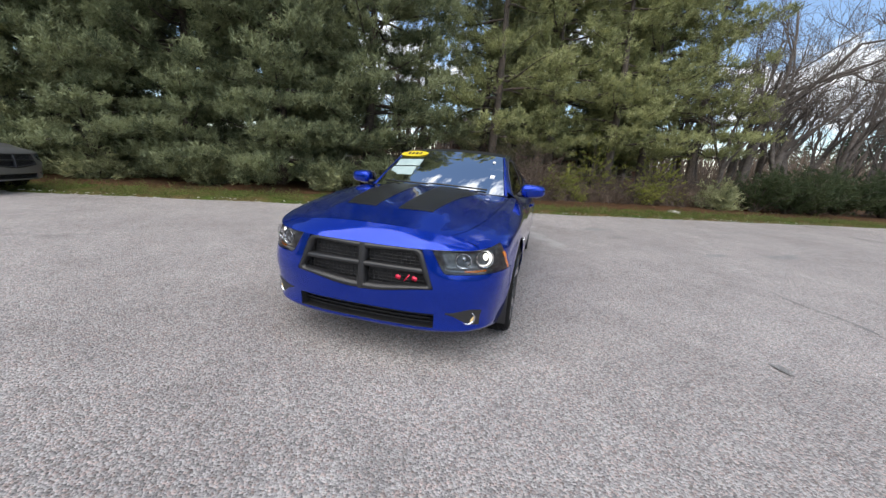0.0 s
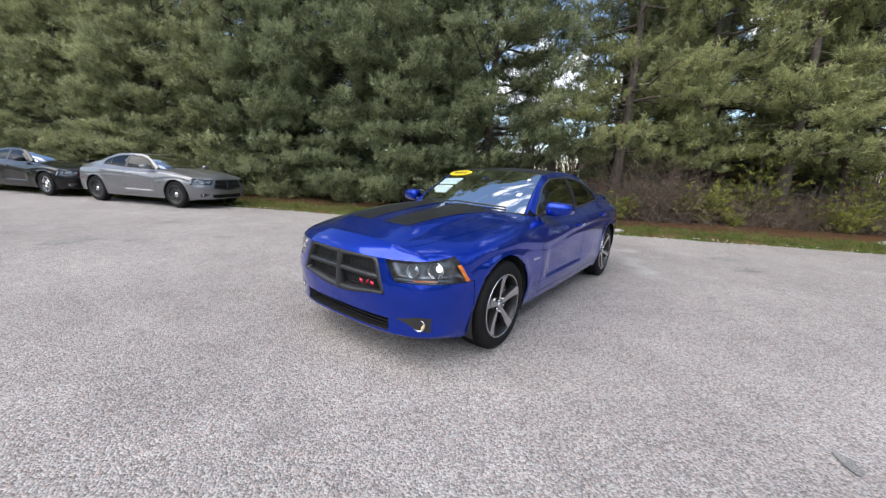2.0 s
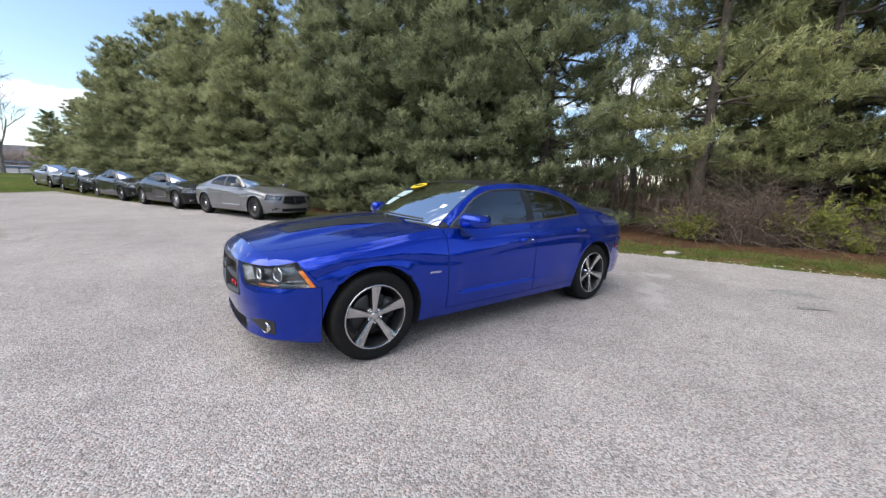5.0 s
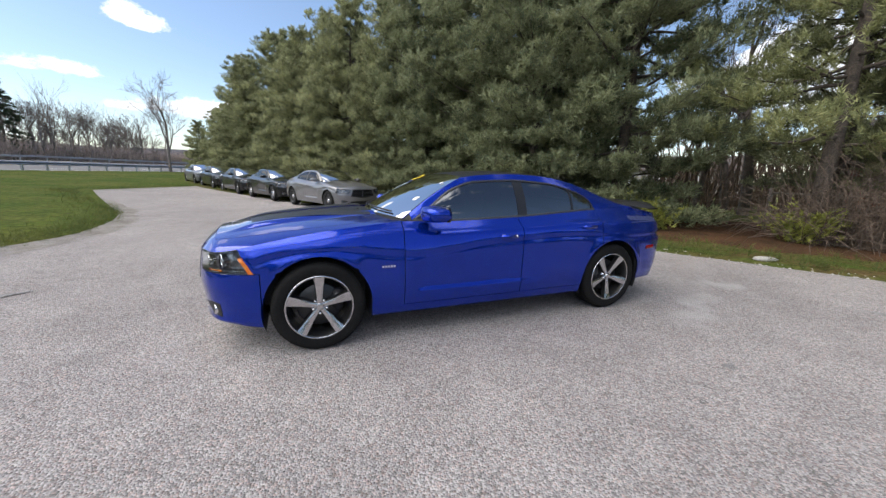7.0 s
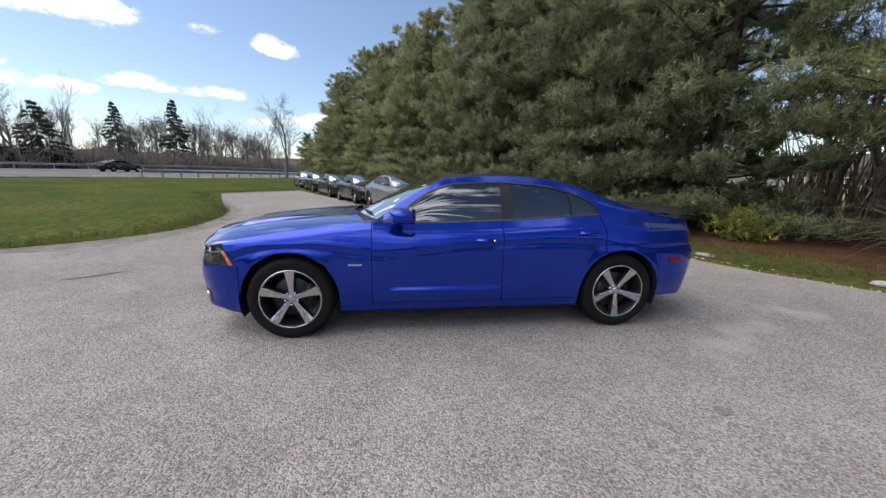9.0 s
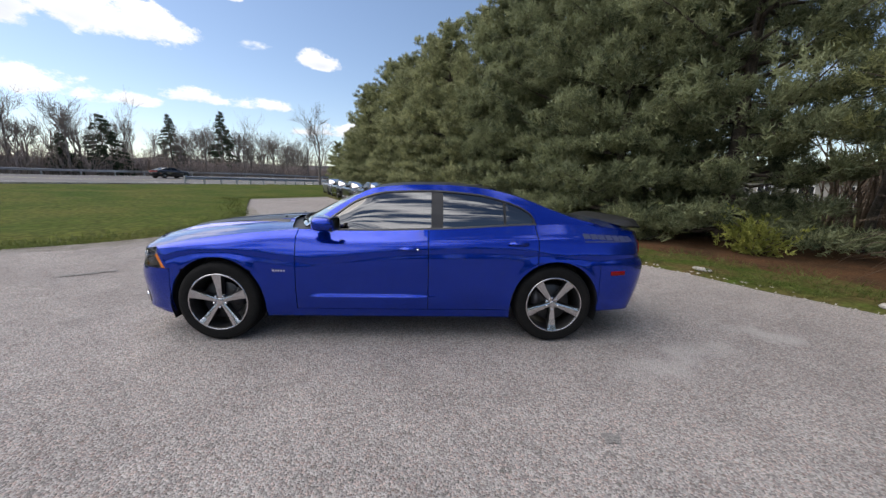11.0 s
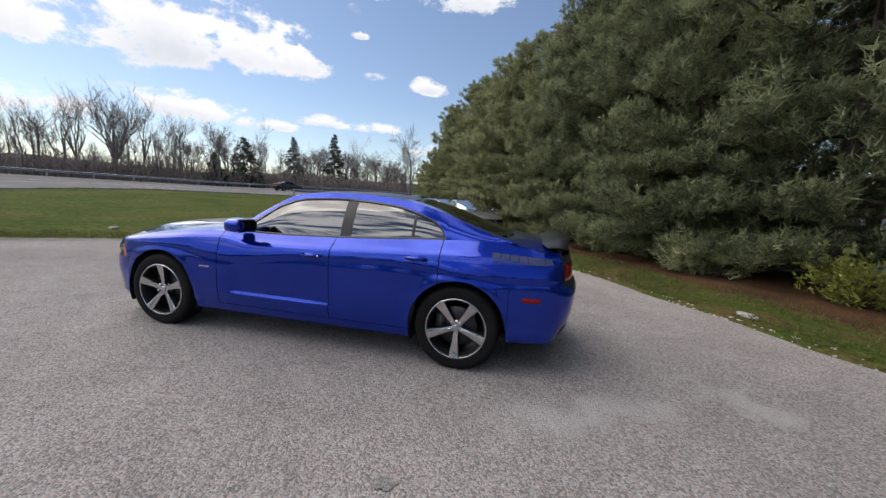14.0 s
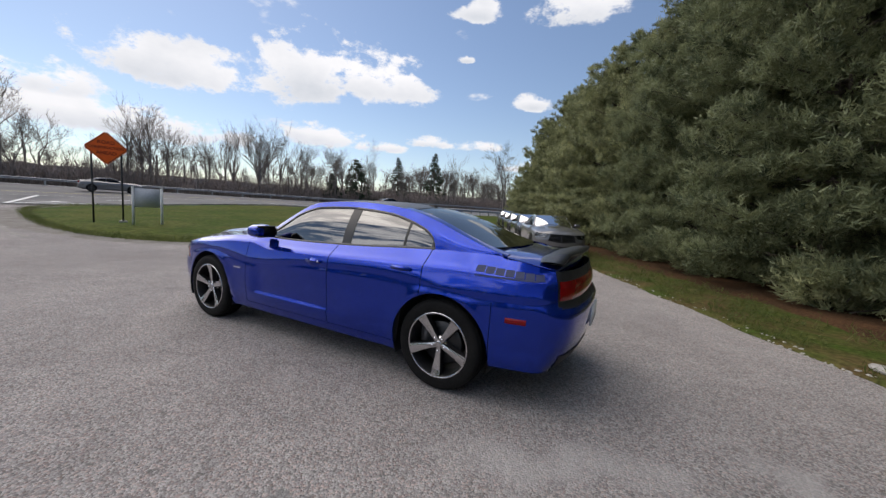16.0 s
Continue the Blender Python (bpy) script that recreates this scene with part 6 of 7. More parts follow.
def build_trees():
    used = set()
    rng = np.random.default_rng(5)
    dense = [pine(11, 12.5, 3.6, 0.45, NEEDLE, 1.1), pine(12, 11.8, 3.5, 0.35, NEEDLE, 1.1), pine(13, 13.0, 3.7, 0.6, NEEDLE, 1.05)]
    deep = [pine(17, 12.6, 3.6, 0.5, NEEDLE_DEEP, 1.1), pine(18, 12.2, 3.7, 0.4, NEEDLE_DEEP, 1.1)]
    back = [pine(21, 12.0, 2.9, 1.2, NEEDLE, 0.6), pine(22, 13.0, 3.1, 1.6, NEEDLE, 0.6)]
    dry = [pine(14, 12.5, 3.4, 2.2, NEEDLE_DRY, 0.75, thin=0.46, droop=0.2), pine(15, 11.5, 3.2, 2.5, NEEDLE_DRY, 0.7, thin=0.5, droop=0.25)]
    label = "tall white pine with dense soft grey-green needles"
    for k, s in enumerate(np.arange(-39.2, -1.0, 2.7)):
        f = (s + 39.6) / 38
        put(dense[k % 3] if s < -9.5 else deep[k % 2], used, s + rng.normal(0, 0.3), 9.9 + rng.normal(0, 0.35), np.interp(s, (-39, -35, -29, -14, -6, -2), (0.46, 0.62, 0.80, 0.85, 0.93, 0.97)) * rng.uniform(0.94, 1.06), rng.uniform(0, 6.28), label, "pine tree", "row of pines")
    for k, s in enumerate(np.arange(-30.0, -3.0, 3.2)):
        put(back[k % 2], used, s + rng.normal(0, 0.5), 13.0 + rng.normal(0, 0.5), (0.78 if s < -12 else 0.9) * rng.uniform(0.92, 1.08), rng.uniform(0, 6.28), label, "pine tree", "row of pines")
    for s, n, k, size in ((4.6, 13.0, 1, 1.0), (7.0, 15.0, 0, 1.05), (-3.6, 17.0, 0, 1.0), (9.0, 17.5, 1, 0.95), (12.5, 15.5, 0, 1.0), (15.5, 18.0, 1, 0.9)):
        put(back[k], used, s, n, size, rng.uniform(0, 6.28), label, "pine tree", "row of pines")
    for s, n, k, size in ((3.9, 9.9, 0, 1.0), (6.9, 10.8, 1, 1.05), (9.4, 10.0, 0, 1.0), (11.8, 10.9, 1, 1.05), (14.3, 10.6, 0, 0.95), (8.4, 13.6, 0, 1.1), (13.0, 13.8, 1, 1.1)):
        put(dry[k], used, s, n, size, rng.uniform(0, 6.28), "white pine with bare lower trunk and yellowish needles", "pine tree", "row of pines")
    # leafless trees at the end of the row
    bare = [bare_tree(31, 13.0, lean=0.12), bare_tree(32, 11.0, wide=0.6), bare_tree(33, 9.0, thick=0.013)]
    for s, n, k, size in ((15.6, 11.6, 1, 1.0), (16.9, 10.2, 0, 1.1), (18.6, 11.8, 2, 1.2), (20.2, 10.4, 1, 0.95), (22.0, 12.4, 2, 1.2), (24.0, 10.6, 0, 0.95), (27.0, 12.0, 2, 1.2), (17.5, 15.0, 1, 1.2), (20.5, 16.0, 2, 1.4), (23.5, 16.5, 0, 1.1), (30.0, 13.0, 1, 1.1), (18.0, 9.6, 1, 1.0), (19.4, 12.9, 0, 1.05), (21.3, 9.4, 2, 1.25), (22.8, 14.0, 1, 1.15), (25.6, 9.8, 2, 1.3), (26.4, 13.8, 1, 1.1), (16.4, 13.2, 2, 1.3), (14.9, 9.6, 2, 1.1), (-30.5, 15.5, 1, 1.05), (-33.5, 14.0, 0, 0.8), (-27.0, 17.0, 2, 1.3), (-36.0, 13.0, 2, 0.95), (1.6, 20.0, 1, 1.1), (0.9, 14.6, 2, 1.1), (2.4, 17.0, 0, 1.0), (-0.5, 24.0, 2, 1.3)):
        put(bare[k], used, s, n, size, rng.uniform(0, 6.28), "leafless grey-barked tree with fine twigs", "tree", "bare trees")
    # shrubs under the trees
    shrubs = [shrub(41, 1.3, 0.9, SPRING), shrub(42, 1.0, 0.8, NEEDLE), shrub(43, 2.2, 1.6, SPRUCE_LIGHT), shrub(44, 3.6, 1.25, SPRING)]
    for s, n, k, size in ((8.3, 9.6, 3, 0.85), (11.8, 9.8, 3, 0.9), (-8.5, 7.9, 1, 0.9), (-5.6, 8.1, 1, 0.9), (-2.0, 7.9, 1, 1.0), (0.4, 8.3, 0, 0.8), (3.6, 8.4, 0, 0.75), (6.3, 9.0, 0, 1.1), (7.4, 8.7, 0, 0.5), (10.4, 8.8, 0, 0.9), (12.4, 9.2, 0, 0.7), (13.6, 8.4, 1, 1.2), (15.4, 8.0, 2, 0.9), (17.0, 7.9, 2, 1.0), (18.9, 8.2, 2, 1.1), (21.0, 8.6, 2, 1.1), (23.5, 8.2, 2, 1.2)):
        names = ("low yellow-green leafy shrub beside the verge", "young pine sapling with soft needles", "dense dark evergreen shrub by the lot", "tall thin sapling with fresh yellow-green leaves")
        put(shrubs[k], used, s, n, size, rng.uniform(0, 6.28), names[k], "shrub", "shrubs under the trees")
    # tangle of bare brush and vines
    for k, (s0, s1, n0, n1, tall, count) in enumerate(((3.5, 5.8, 8.2, 9.8, 2.9, 1000), (5.4, 13.5, 8.5, 11.0, 2.0, 2000), (13.5, 20.0, 8.6, 11.0, 2.5, 1100))):
        bits = []
        for _ in range(count):
            p = np.array(along(rng.uniform(s0, s1), rng.uniform(n0, n1), 0.02))
            d = np.array([rng.normal(0, 0.5), rng.normal(0, 0.5), 1.0])
            ln = tall * rng.uniform(0.4, 1.0)
            path = [p]
            for j in range(4):
                d = d + rng.normal(0, 0.35, 3) - np.array([0, 0, 0.16 * j])
                d /= np.linalg.norm(d)
                path.append(path[-1] + d * ln / 4)
            path = [(q[0], q[1], max(0.03, q[2])) for q in path]
            bits.append(tube(path, [0.009, 0.008, 0.007, 0.005, 0.003], 3))
        tagged(solid("brush", *joined(bits), BRUSH), "tangle of bare brown brush and vines", "brush", "", "stuff")
    bits = []
    for _ in range(2600):
        p = along(rng.uniform(-2, 48), rng.uniform(19, 30), 0.0)
        tall = rng.uniform(1.5, 5.5)
        d = rng.normal(0, 0.2, 2)
        bits.append(tube([p, (p[0] + d[0] * tall * 0.5, p[1] + d[1] * tall * 0.5, tall * 0.55), (p[0] + d[0] * tall * 1.3, p[1] + d[1] * tall * 1.3, tall)], [0.05, 0.035, 0.008], 3))
    tagged(solid("thicket", *joined(bits), BRUSH), "bare brown thicket behind the yard", "thicket", "", "stuff")


def shrub(seed, tall, wide, mat):
    rng = np.random.default_rng(seed)
    root = new("shrub")
    pieces, cs, ds, ss = [], [], [], []
    for k in range(int(16 * wide + 8)):
        a, r = rng.uniform(0, 6.28), wide * rng.uniform(0.3, 1.0)
        h = tall * rng.uniform(0.35, 1.0) * (1 - 0.4 * (r / wide) ** 2)
        path = [np.array([math.cos(a) * r * u, math.sin(a) * r * u, -0.03 + h * u ** 0.8]) for u in (0, 0.35, 0.7, 1.0)]
        pieces.append(tube(path, [0.02, 0.014, 0.009, 0.004], 4))
        for j in range((8 if tall > 3 else 13) if mat is SPRING else 26):
            u = rng.uniform(0.25, 1.05)
            cs.append(np.array([math.cos(a) * r * u, math.sin(a) * r * u, h * u ** 0.8]) + rng.normal(0, 0.13, 3))
            ds.append((math.cos(a), math.sin(a), 0.8))
            ss.append(rng.uniform(0.6, 1.0))
    cs = [np.array([c[0], c[1], max(0.12, c[2])]) for c in cs]
    tagged(solid("stemwork", *joined(pieces), BARK, root, "thin brown stems"), kind="stuff")
    v, q = tufts(cs, ds, ss, rng, 12, 0.15, 0.026) if mat is SPRING else tufts(cs, ds, ss, rng, 12, 0.20, 0.018)
    leaves = new("leaves", quick_mesh("leaves", v, q, mat))
    leaves.parent = root
    return root


build_trees()


def build_grass():
    """Uneven blades standing out of the verge, the lawn's rim and the needle bed."""
    rng = np.random.default_rng(17)
    cs, ds, ss = [], [], []
    for _ in range(9000):
        s = rng.uniform(-24, 18)
        n = EDGE - 0.02 + 1.6 * rng.random() ** 1.4
        if noise.noise((s * 1.3, n * 1.3, 4.0)) < -0.15:
            continue
        p = along(s, n)
        cs.append((p[0], p[1], height(p[0], p[1]) + 0.045))
        ds.append((rng.normal(0, 0.3), rng.normal(0, 0.3), 1.6))
        ss.append(rng.uniform(0.5, 1.1))
    rim = smooth_line(LAWN_RIM, 40)
    for _ in range(7000):
        x, y = rim[int(rng.integers(0, len(rim)))]
        off = abs(rng.normal(0, 0.5))
        x, y = x - HW_N[0] * off + rng.normal(0, 0.12), y - HW_N[1] * off * 0.3 + rng.normal(0, 0.12)
        cs.append((x, y, height(x, y) + 0.03))
        ds.append((rng.normal(0, 0.3), rng.normal(0, 0.3), 1.6))
        ss.append(rng.uniform(0.4, 0.9))
    v, q = tufts(cs, ds, ss, rng, 7, 0.11, 0.006)
    v[:, 2] = np.maximum(v[:, 2], np.repeat(np.array([c[2] for c in cs]) - 0.06, 21))
    ob = new("grass", quick_mesh("grass", v, q, GRASS))
    tagged(ob, "short uneven grass along the verge and lawn edge", "grass", "", "stuff")


build_grass()

# ---- parked cars along the trees ----


def build_parked():
    turn = Euler((0, 0, radians(112.5))).to_matrix().to_4x4()
    silver = thing("sedan", "parked silver-grey sedan with black steel wheels, half on the verge", "car", "row of parked sedans")
    build_car(silver, SILVERPAINT, "steel", False)
    black = thing("sedan", "parked black sedan with bright wheels beside the trees", "car", "row of parked sedans")
    build_car(black, BLACKPAINT, "silver", False)
    dark = thing("sedan", "parked black sedan with dark steel wheels beside the trees", "car", "row of parked sedans")
    build_car(dark, BLACKPAINT, "steel", False)
    for k, ob in enumerate((silver, black, dark, black, silver)):
        x, y = -0.28 - 0.383 * 5.3 * k, 11.74 + 0.924 * 5.3 * k
        m = Matrix.Translation((x, y, height(x, y) + 0.012)) @ turn
        if k in (3, 4):
            ob = copy_thing(ob, m)
        ob.matrix_basis = m
        if k == 4:
            tagged(ob, "parked silver-grey sedan at the end of the row")
    # traffic on the highway, standing on its far and near lanes
    for k, (ob, t, q, turned, label) in enumerate(((silver, 1.0, -17.0, 180, "silver sedan on the far lanes of the highway"), (dark, 37.0, -17.5, 180, "dark sedan on the far lanes of the highway"))):
        x, y = HW[0] + HW_D[0] * t + HW_N[0] * q, HW[1] + HW_D[1] * t + HW_N[1] * q
        a = math.atan2(HW_D[1], HW_D[0]) + radians(turned)
        c = copy_thing(ob, Matrix.Translation((x, y, road_z(t, q) + 0.012)) @ Euler((0, 0, a)).to_matrix().to_4x4())
        tagged(c, label, "car")
        c["group"] = "traffic on the highway"


build_parked()

# ---- signs by the entrance ----


def text_mesh(body, size, mat, name, parent, m):
    cu = bpy.data.curves.new(name, "FONT")
    cu.body, cu.size, cu.align_x, cu.align_y, cu.extrude, cu.offset = body, size, "CENTER", "CENTER", 0.001, 0.004
    tmp = bpy.data.objects.new(name, cu)
    scene.collection.objects.link(tmp)
    dg = bpy.context.evaluated_depsgraph_get()
    me = bpy.data.meshes.new_from_object(tmp.evaluated_get(dg))
    bpy.data.objects.remove(tmp)
    me.materials.clear()
    me.materials.append(mat)
    ob = new(name, me)
    ob.parent = parent
    ob.matrix_basis = m
    return ob


def build_signs():
    sg = thing("road_sign", "orange diamond road sign with faded dark lettering on two dark posts", "road sign", at=(-15.6, 3.15, 0))
    z0 = height(-15.6, 3.15)
    face = Matrix.Rotation(radians(96 - 22), 4, "Z")
    sg.matrix_basis = Matrix.Translation((-15.6, 3.15, z0)) @ face
    # in its own frame the sign faces -y, x to its right
    bm = bmesh.new()
    bmesh.ops.create_cube(bm, size=1.0)
    bmesh.ops.scale(bm, vec=(0.92, 0.012, 0.92), verts=bm.verts)
    bmesh.ops.bevel(bm, geom=[e for e in bm.edges if abs((e.verts[0].co - e.verts[1].co).y) > 0.005], offset=0.05, segments=4, affect="EDGES")
    bmesh.ops.rotate(bm, cent=(0, 0, 0), matrix=Euler((0, radians(45), 0)).to_matrix(), verts=bm.verts)
    bmesh.ops.translate(bm, vec=(0, 0, 2.93), verts=bm.verts)
    part("sign_face", bm, ORANGE, sg, smooth=False)
    for k in range(4):
        a = radians(45 + 90 * k)
        bm = box_bm((0.84, 0.004, 0.016))
        bmesh.ops.rotate(bm, cent=(0, 0, 0), matrix=Euler((0, a, 0)).to_matrix(), verts=bm.verts)
        bmesh.ops.translate(bm, vec=(math.sin(a) * 0.432, -0.009, 2.93 + math.cos(a) * 0.432), verts=bm.verts)
        part("sign_border", bm, LETTER, sg, "black border line", False)
    up = Euler((radians(90), 0, 0)).to_matrix().to_4x4()
    for word, z, size in (("ROAD", 3.14, 0.18), ("CONSTRUCTION", 2.945, 0.13), ("AHEAD", 2.74, 0.18)):
        text_mesh(word, size, FADED, "sign_word", sg, Matrix.Translation((0, -0.011, z)) @ up)
    for x in (-0.47, 0.47):
        part("sign_post", box_bm((0.06, 0.05, 2.95), (x * 0.92, 0.035, 1.35), 0.008), LETTER, sg, "dark steel post")
    pn = thing("notice_board", "blank grey board on two white posts in the lawn", "sign board")
    z1 = height(-14.4, 3.95)
    pn.matrix_basis = Matrix.Translation((-14.4, 3.95, z1)) @ Matrix.Rotation(radians(98 - 22), 4, "Z")
    part("board", box_bm((0.80, 0.03, 0.74), (0, 0, 1.10), 0.008), PANEL, pn)
    for x in (-0.45, 0.45):
        part("post", box_bm((0.08, 0.08, 1.58), (x, 0, 0.73), 0.01), WHITE, pn, "white post")
        part("post_cap", box_bm((0.10, 0.10, 0.03), (x, 0, 1.53), 0.008), WHITE, pn)
    ys = thing("warning_sign", "small yellow diamond sign on a thin post", "road sign")
    x, y = HW[0] + HW_D[0] * 50 + 1.6, HW[1] + HW_D[1] * 50
    ys.location = (x, y, road_z(50, 0) - 0.05)
    part("sign_face", box_bm((0.7, 0.01, 0.7), (0, 0, 2.3), 0.004, (0, 45, 0)), YELLOW, ys)
    bpy.data.objects[ys.children[0].name].location = (0, 0, 0)
    part("sign_post", box_bm((0.06, 0.05, 2.6), (0, 0.04, 1.2), 0.006), GALV, ys)


build_signs()


def build_guard_rail():
    """Galvanised rail on posts along the near edge of the highway, from the entrance lawn northwards."""
    prof = [(-0.03, 0.47), (0.04, 0.51), (0.04, 0.56), (-0.02, 0.61), (0.04, 0.66), (0.04, 0.71), (-0.03, 0.75)]
    def run(t0, t1, q, step, name, label):
        rail = thing(name, label, "guard rail", "guard rails")
        rail.location = (HW[0] + HW_D[0] * t0 + HW_N[0] * q, HW[1] + HW_D[1] * t0 + HW_N[1] * q, 0.0)
        rows = []
        for t in np.linspace(0, t1 - t0, 60):
            rows.append([(HW_D[0] * t + HW_N[0] * a, HW_D[1] * t + HW_N[1] * a, z + road_z(t0 + t, q)) for a, z in prof])
        solid("beam", *sheet(rows), GALV, rail, "corrugated steel beam", True, 0.006)
        post = None
        for t in np.arange(0, t1 - t0, step):
            if post is None:
                post = box_bm((0.12, 0.16, 0.85))
                me = bpy.data.meshes.new("post")
                post.to_mesh(me)
                post.free()
                me.materials.append(GALV)
            ob = new("post", me)
            ob.parent = rail
            ob.location = (HW_D[0] * t - HW_N[0] * 0.1, HW_D[1] * t - HW_N[1] * 0.1, 0.36 + road_z(t0 + t, q))
    run(24, 150, 0.2, 2.0, "guard_rail", "galvanised guard rail along the road shoulder")
    run(-60, 150, -26.2, 4.0, "guard_rail", "galvanised guard rail beyond the far lanes")


build_guard_rail()


def build_far_trees():
    rng = np.random.default_rng(77)
    used = set()
    kinds = [bare_tree(seed, tall, "bare_tree", FARBARK, forks, thick, wide, finest, 0.0, rise, 0.065) for seed, tall, forks, thick, wide, finest, rise in ((51, 15.0, 5, 0.013, 0.44, 0.014, 0.3), (52, 16.0, 5, 0.012, 0.40, 0.014, 0.32), (53, 13.5, 5, 0.014, 0.5, 0.014, 0.25), (54, 17.0, 4, 0.010, 0.34, 0.014, 0.4), (55, 11.0, 5, 0.012, 0.58, 0.013, 0.2))]

    def far(ob, x, y, size, label, category, group):
        t, q = (x - HW[0]) * HW_D[0] + (y - HW[1]) * HW_D[1], to_highway(x, y)
        m = Matrix.Translation((x, y, road_z(t, q) - 0.05)) @ Euler((0, 0, rng.uniform(0, 6.28))).to_matrix().to_4x4() @ Matrix.Scale(size, 4)
        if ob.name in used:
            ob = copy_thing(ob, m)
        else:
            used.add(ob.name)
        ob.matrix_basis = m
        return tagged(ob, label, category, group)

    for t in np.arange(-60, 100, 0.75):
        q = -rng.uniform(31, 44)
        s = 1.0
        if -4 < t < 3 or 44 < t < 62:
            s = 0.8
        x, y = HW[0] + HW_D[0] * t + HW_N[0] * q, HW[1] + HW_D[1] * t + HW_N[1] * q
        far(kinds[int(rng.integers(0, 5))], x, y, 1.0 * s * rng.uniform(0.62, 1.1), "tall leafless roadside tree beyond the highway", "tree", "trees beyond the highway")
    far(kinds[3], -40 - 22, 23.5, 0.95, "slender leafless tree beyond the highway", "tree", "trees beyond the highway")
    far(bare_tree(58, 12.0, mat=FARBARK, wide=0.5, thick=0.016, finest=0.013, wobble=0.07), -15.5, 51.0, 1.0, "spreading leafless tree at the end of the pines", "tree", "trees beyond the highway")
    spr = spruce(61, 9.6, 4.3)
    spr2 = spruce(62, 11.4, 3.5)
    for ob, x, y, size in ((spr, -49, 54.9, 0.98), (spr2, -48, 68.4, 0.98), (spr2, -45.2, 80.9, 1.22), (spr, -50.5, 50.0, 0.62)):
        far(ob, x, y, size, "dark spruce standing among bare trees", "spruce", "spruces beyond the highway")
    # the belt of trees that closes the lot to the south
    for k in range(44):
        x, y = -60 + k * 3.1 + rng.normal(0, 1.2), -42 + rng.normal(0, 2.5)
        ob = far((spr, spr2)[k % 2], x, y, rng.uniform(0.7, 1.0), "dark spruce in the belt south of the lot", "spruce", "southern tree belt")
        ob.location.z = height(x, y) - 0.08
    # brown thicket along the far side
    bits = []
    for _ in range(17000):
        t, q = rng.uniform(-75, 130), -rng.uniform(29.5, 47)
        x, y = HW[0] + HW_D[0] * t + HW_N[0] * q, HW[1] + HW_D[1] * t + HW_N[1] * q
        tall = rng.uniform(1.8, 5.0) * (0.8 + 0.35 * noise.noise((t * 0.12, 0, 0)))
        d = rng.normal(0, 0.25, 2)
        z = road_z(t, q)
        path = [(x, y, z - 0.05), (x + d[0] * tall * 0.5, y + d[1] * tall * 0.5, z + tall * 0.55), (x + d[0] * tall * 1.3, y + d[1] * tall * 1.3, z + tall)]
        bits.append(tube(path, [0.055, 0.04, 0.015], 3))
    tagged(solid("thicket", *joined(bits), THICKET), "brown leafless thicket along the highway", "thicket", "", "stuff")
    rows = []
    for a in np.linspace(-130, 60, 120):
        r = 520
        h = 21 + 9 * noise.noise((a * 0.05, 2.0, 0)) + 2.5 * noise.noise((a * 0.6, 5.0, 0))
        x, y = r * math.sin(radians(a)), r * math.cos(radians(a))
        rows.append([(x, y, -2), (x, y, h * 0.6), (x * 1.03, y * 1.03, h)])
    structure("ridge", "low wooded ridge on the horizon", "backdrop", solid("ridge", *sheet(rows), RIDGE))


def spruce(seed, tall, spread):
    rng = np.random.default_rng(seed)
    root = new("spruce")
    pieces = [tube([(0, 0, -0.1), (0, 0, tall * 0.5), (0, 0, tall)], [0.2, 0.11, 0.02], 7)]
    cs, ds, ss = [], [], []
    z = 0.8
    while z < tall:
        f = z / tall
        for i in range(6):
            a = rng.uniform(0, 6.28)
            ln = (spread * (1 - f) ** 0.9 + 0.15) * rng.uniform(0.7, 1.1)
            tip = (math.cos(a) * ln, math.sin(a) * ln, z - 0.22 * ln + 0.1)
            pieces.append(tube([(0, 0, z), tip], [0.035, 0.008], 3))
            for k in range(int(5 + ln * 5)):
                u = rng.uniform(0.2, 1.05)
                cs.append((tip[0] * u, tip[1] * u, z + (tip[2] - z) * u - rng.uniform(0, 0.25)))
                ds.append((math.cos(a), math.sin(a), -0.2))
                ss.append(rng.uniform(0.9, 1.5))
        z += 0.55
    solid("trunk", *joined(pieces), BARK, root)
    v, q = tufts(cs, ds, ss, rng, 9, 0.34, 0.035)
    ob = new("crown", quick_mesh("crown", v, q, SPRUCE))
    ob.parent = root
    return root


build_far_trees()

# ---- behind the trees: fence, houses ----


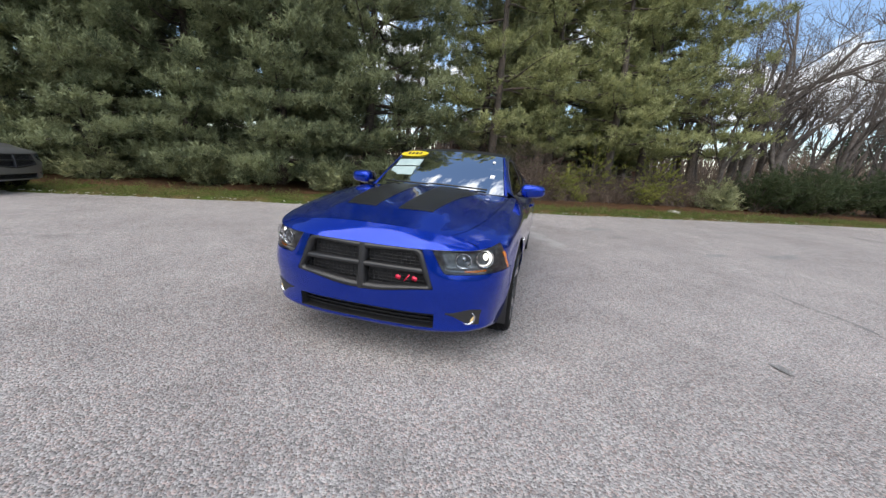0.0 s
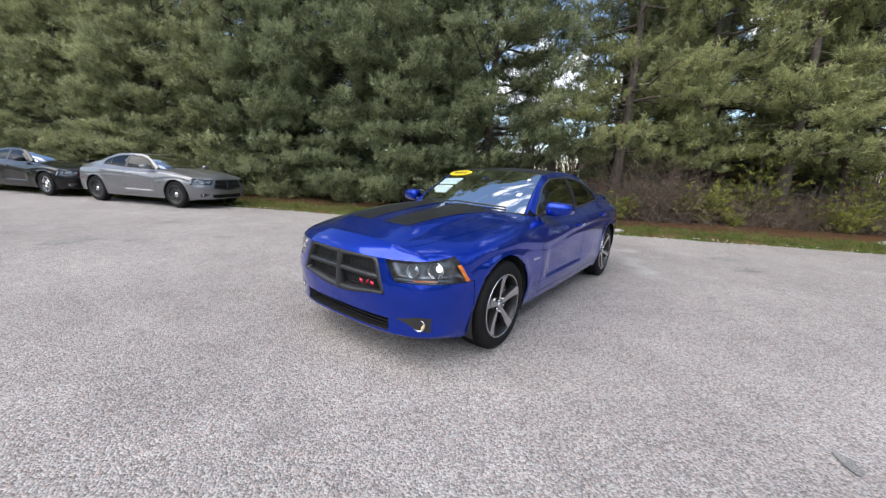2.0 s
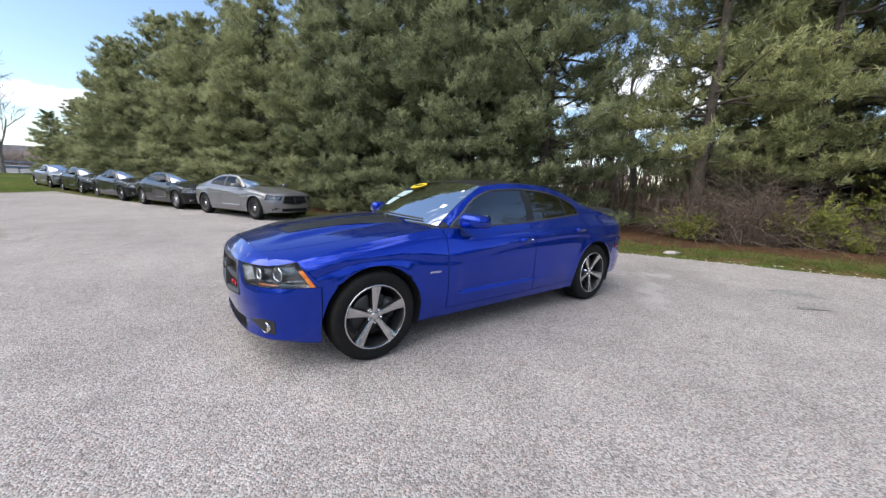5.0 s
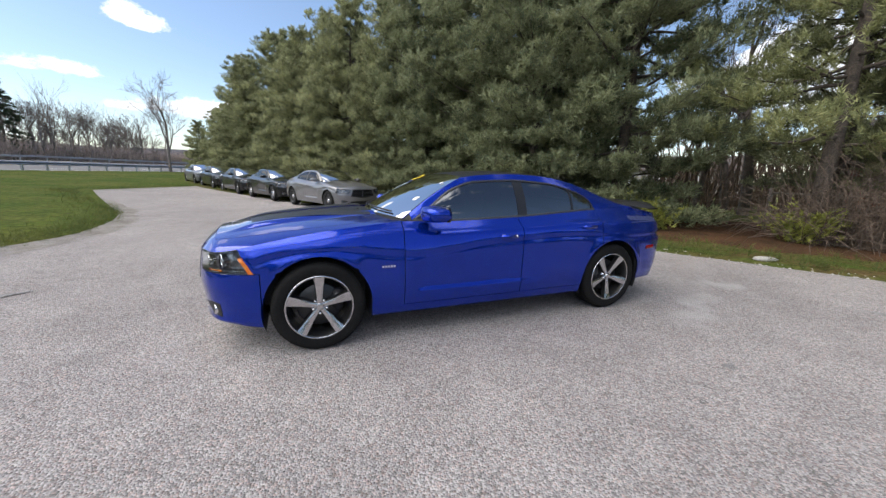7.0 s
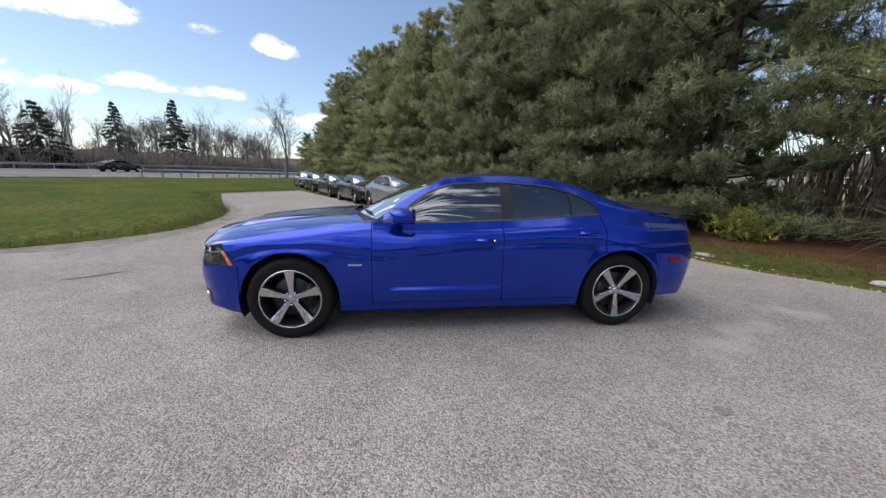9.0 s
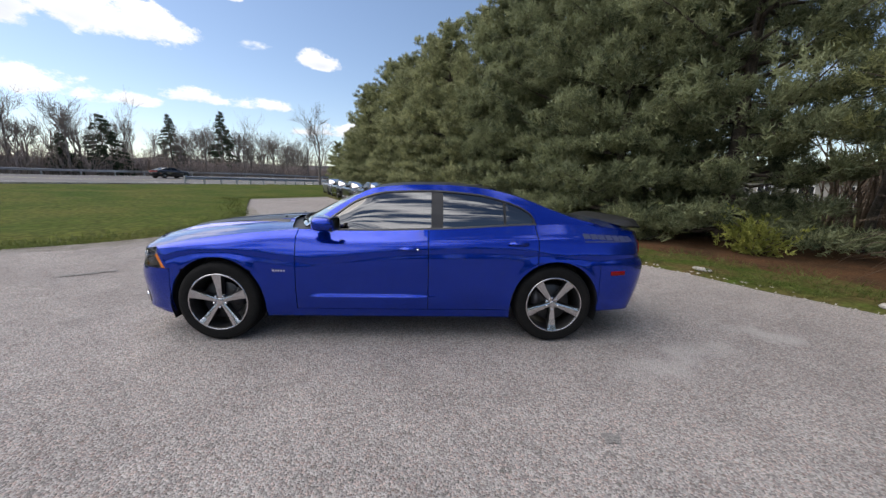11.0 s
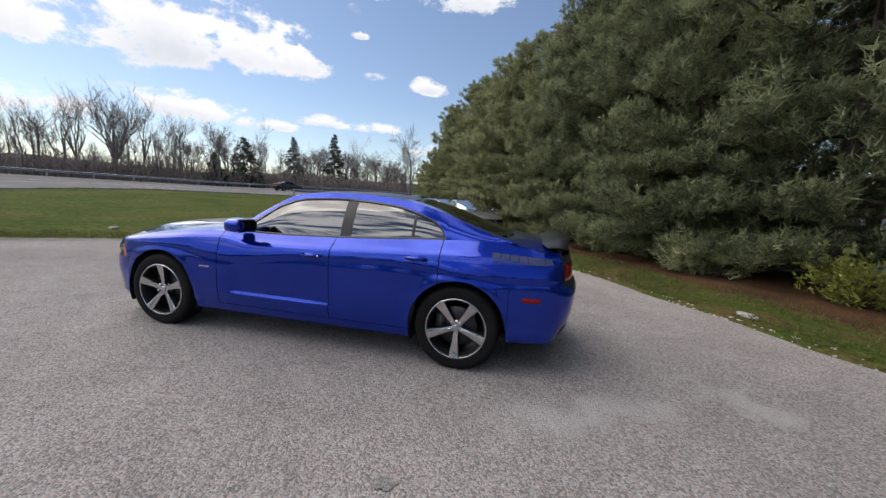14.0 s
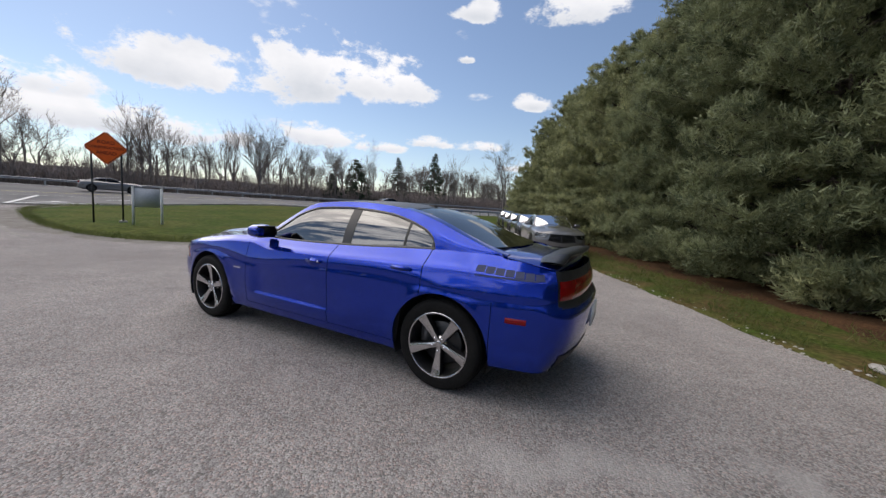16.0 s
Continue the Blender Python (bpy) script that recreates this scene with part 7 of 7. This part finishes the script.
def build_behind():
    fence = thing("fence", "weathered wire fence on wooden posts behind the trees", "fence")
    for k in range(9):
        s = 3.0 + k * 1.6
        p = along(s, 11.0, 0.0)
        part("post", box_bm((0.09, 0.09, 1.35), (p[0], p[1], 0.62), 0.01), WOOD, fence)
    for z in (0.55, 1.15):
        a, b = along(3.0, 11.0, z), along(15.8, 11.0, z)
        solid("rail", *tube([a, b], [0.03, 0.03], 6), WOOD, fence)

    def house(name, label, s0, n0, wide, deep, tall, wall, win):
        h = thing(name, label, "house")
        ang = math.atan2(EDGE_D[1], EDGE_D[0])
        h.matrix_basis = Matrix.Translation(along(s0, n0, 0.02)) @ Matrix.Rotation(ang, 4, "Z")
        # own frame: x along the lot's edge, y away from the lot
        part("wall", box_bm((wide, deep, tall), (0, deep / 2, tall / 2), 0.01), wall, h, smooth=False)
        rise = 1.7
        e = 0.45
        v = [(-wide / 2 - e, -e, tall), (wide / 2 + e, -e, tall), (wide / 2 + e, deep + e, tall), (-wide / 2 - e, deep + e, tall), (-wide / 2 - e, deep / 2, tall + rise), (wide / 2 + e, deep / 2, tall + rise)]
        v += [(a, b, c - 0.14) for a, b, c in v[:4]]
        f = [(0, 1, 5, 4), (2, 3, 4, 5), (0, 4, 3), (1, 2, 5), (6, 7, 1, 0), (7, 8, 2, 1), (8, 9, 3, 2), (9, 6, 0, 3), (9, 8, 7, 6)]
        solid("roof", v, f, ROOFING, h, smooth=False)
        for k in range(win):
            x = -wide / 2 + wide * (k + 0.5) / win
            w = part("window", box_bm((1.25, 0.10, 1.15), (x, -0.02, 1.5), 0.01), WHITE, h, "white window frame", False)
            for dx in (-0.29, 0.29):
                part("pane", box_bm((0.5, 0.03, 0.98), (x + dx, -0.07, 1.5), 0.004), DARKPANE, w, "", False)

    house("brick_house", "single-storey red brick house with brown shingle roof", 11.5, 17.5, 12, 7, 2.5, BRICK, 4)
    house("pale_house", "single-storey pale house with dark windows", -6.0, 46.0, 16, 8, 2.6, SIDING, 5)
    house("pale_house", "single-storey pale house across the yard", 16.0, 42.0, 13, 8, 2.6, SIDING, 4)


build_behind()


def build_litter():
    """Pale stones and chips along the edge of the asphalt."""
    rng = np.random.default_rng(9)
    for x, y, sx, sy, sz, label in ((6.2, -0.1, 0.22, 0.11, 0.045, "pale flat stone on the verge"), (10.3, -5.7, 0.22, 0.16, 0.07, "white litter lying in the verge"), (5.2, 1.9, 0.18, 0.1, 0.04, "pale flat stone on the verge"), (-9.3, 4.2, 0.14, 0.12, 0.05, "white litter lying in the lawn"), (-15.6, 3.6, 0.18, 0.12, 0.08, "white litter lying in the lawn")):
        bm = bmesh.new()
        bmesh.ops.create_icosphere(bm, subdivisions=2, radius=1)
        for v in bm.verts:
            v.co *= 1 + 0.25 * noise.noise(v.co * 1.7 + Vector((x, y, 0)))
            v.co = Vector((v.co.x * sx, v.co.y * sy, v.co.z * sz))
        z = height(x, y) + 0.075
        bmesh.ops.translate(bm, vec=(0, 0, 0), verts=bm.verts)
        ob = part("stone", bm, STONE)
        ob.matrix_basis = Matrix.Translation((x, y, z)) @ Matrix.Rotation(rng.uniform(0, 3), 4, "Z")
        tagged(ob, label, "stone")
    bits = []
    for _ in range(850):
        s, n = rng.uniform(-10, 16), EDGE + abs(rng.normal(0, 0.13)) - 0.09
        if noise.noise((s * 1.1, 0.0, 2.0)) < -0.1 and n > EDGE + 0.03:
            continue
        p = along(s, n)
        r = rng.uniform(0.007, 0.026)
        a = rng.uniform(0, 6.28)
        z = height(p[0], p[1]) + (0.004 if n < EDGE else 0.035)
        v = [(p[0] + r * math.cos(a + k * 1.57) * (1.4 if k % 2 else 0.8), p[1] + r * math.sin(a + k * 1.57) * (1.4 if k % 2 else 0.8), z) for k in range(4)]
        v += [((q[0] + p[0]) / 2, (q[1] + p[1]) / 2, z + r * 0.6) for q in v]
        bits.append((v, [(4, 5, 6, 7), (0, 1, 5, 4), (1, 2, 6, 5), (2, 3, 7, 6), (3, 0, 4, 7)]))
    tagged(solid("chippings", *joined(bits), STONE, smooth=False), "pale stone chips along the asphalt's edge", "gravel", "", "stuff")


build_litter()
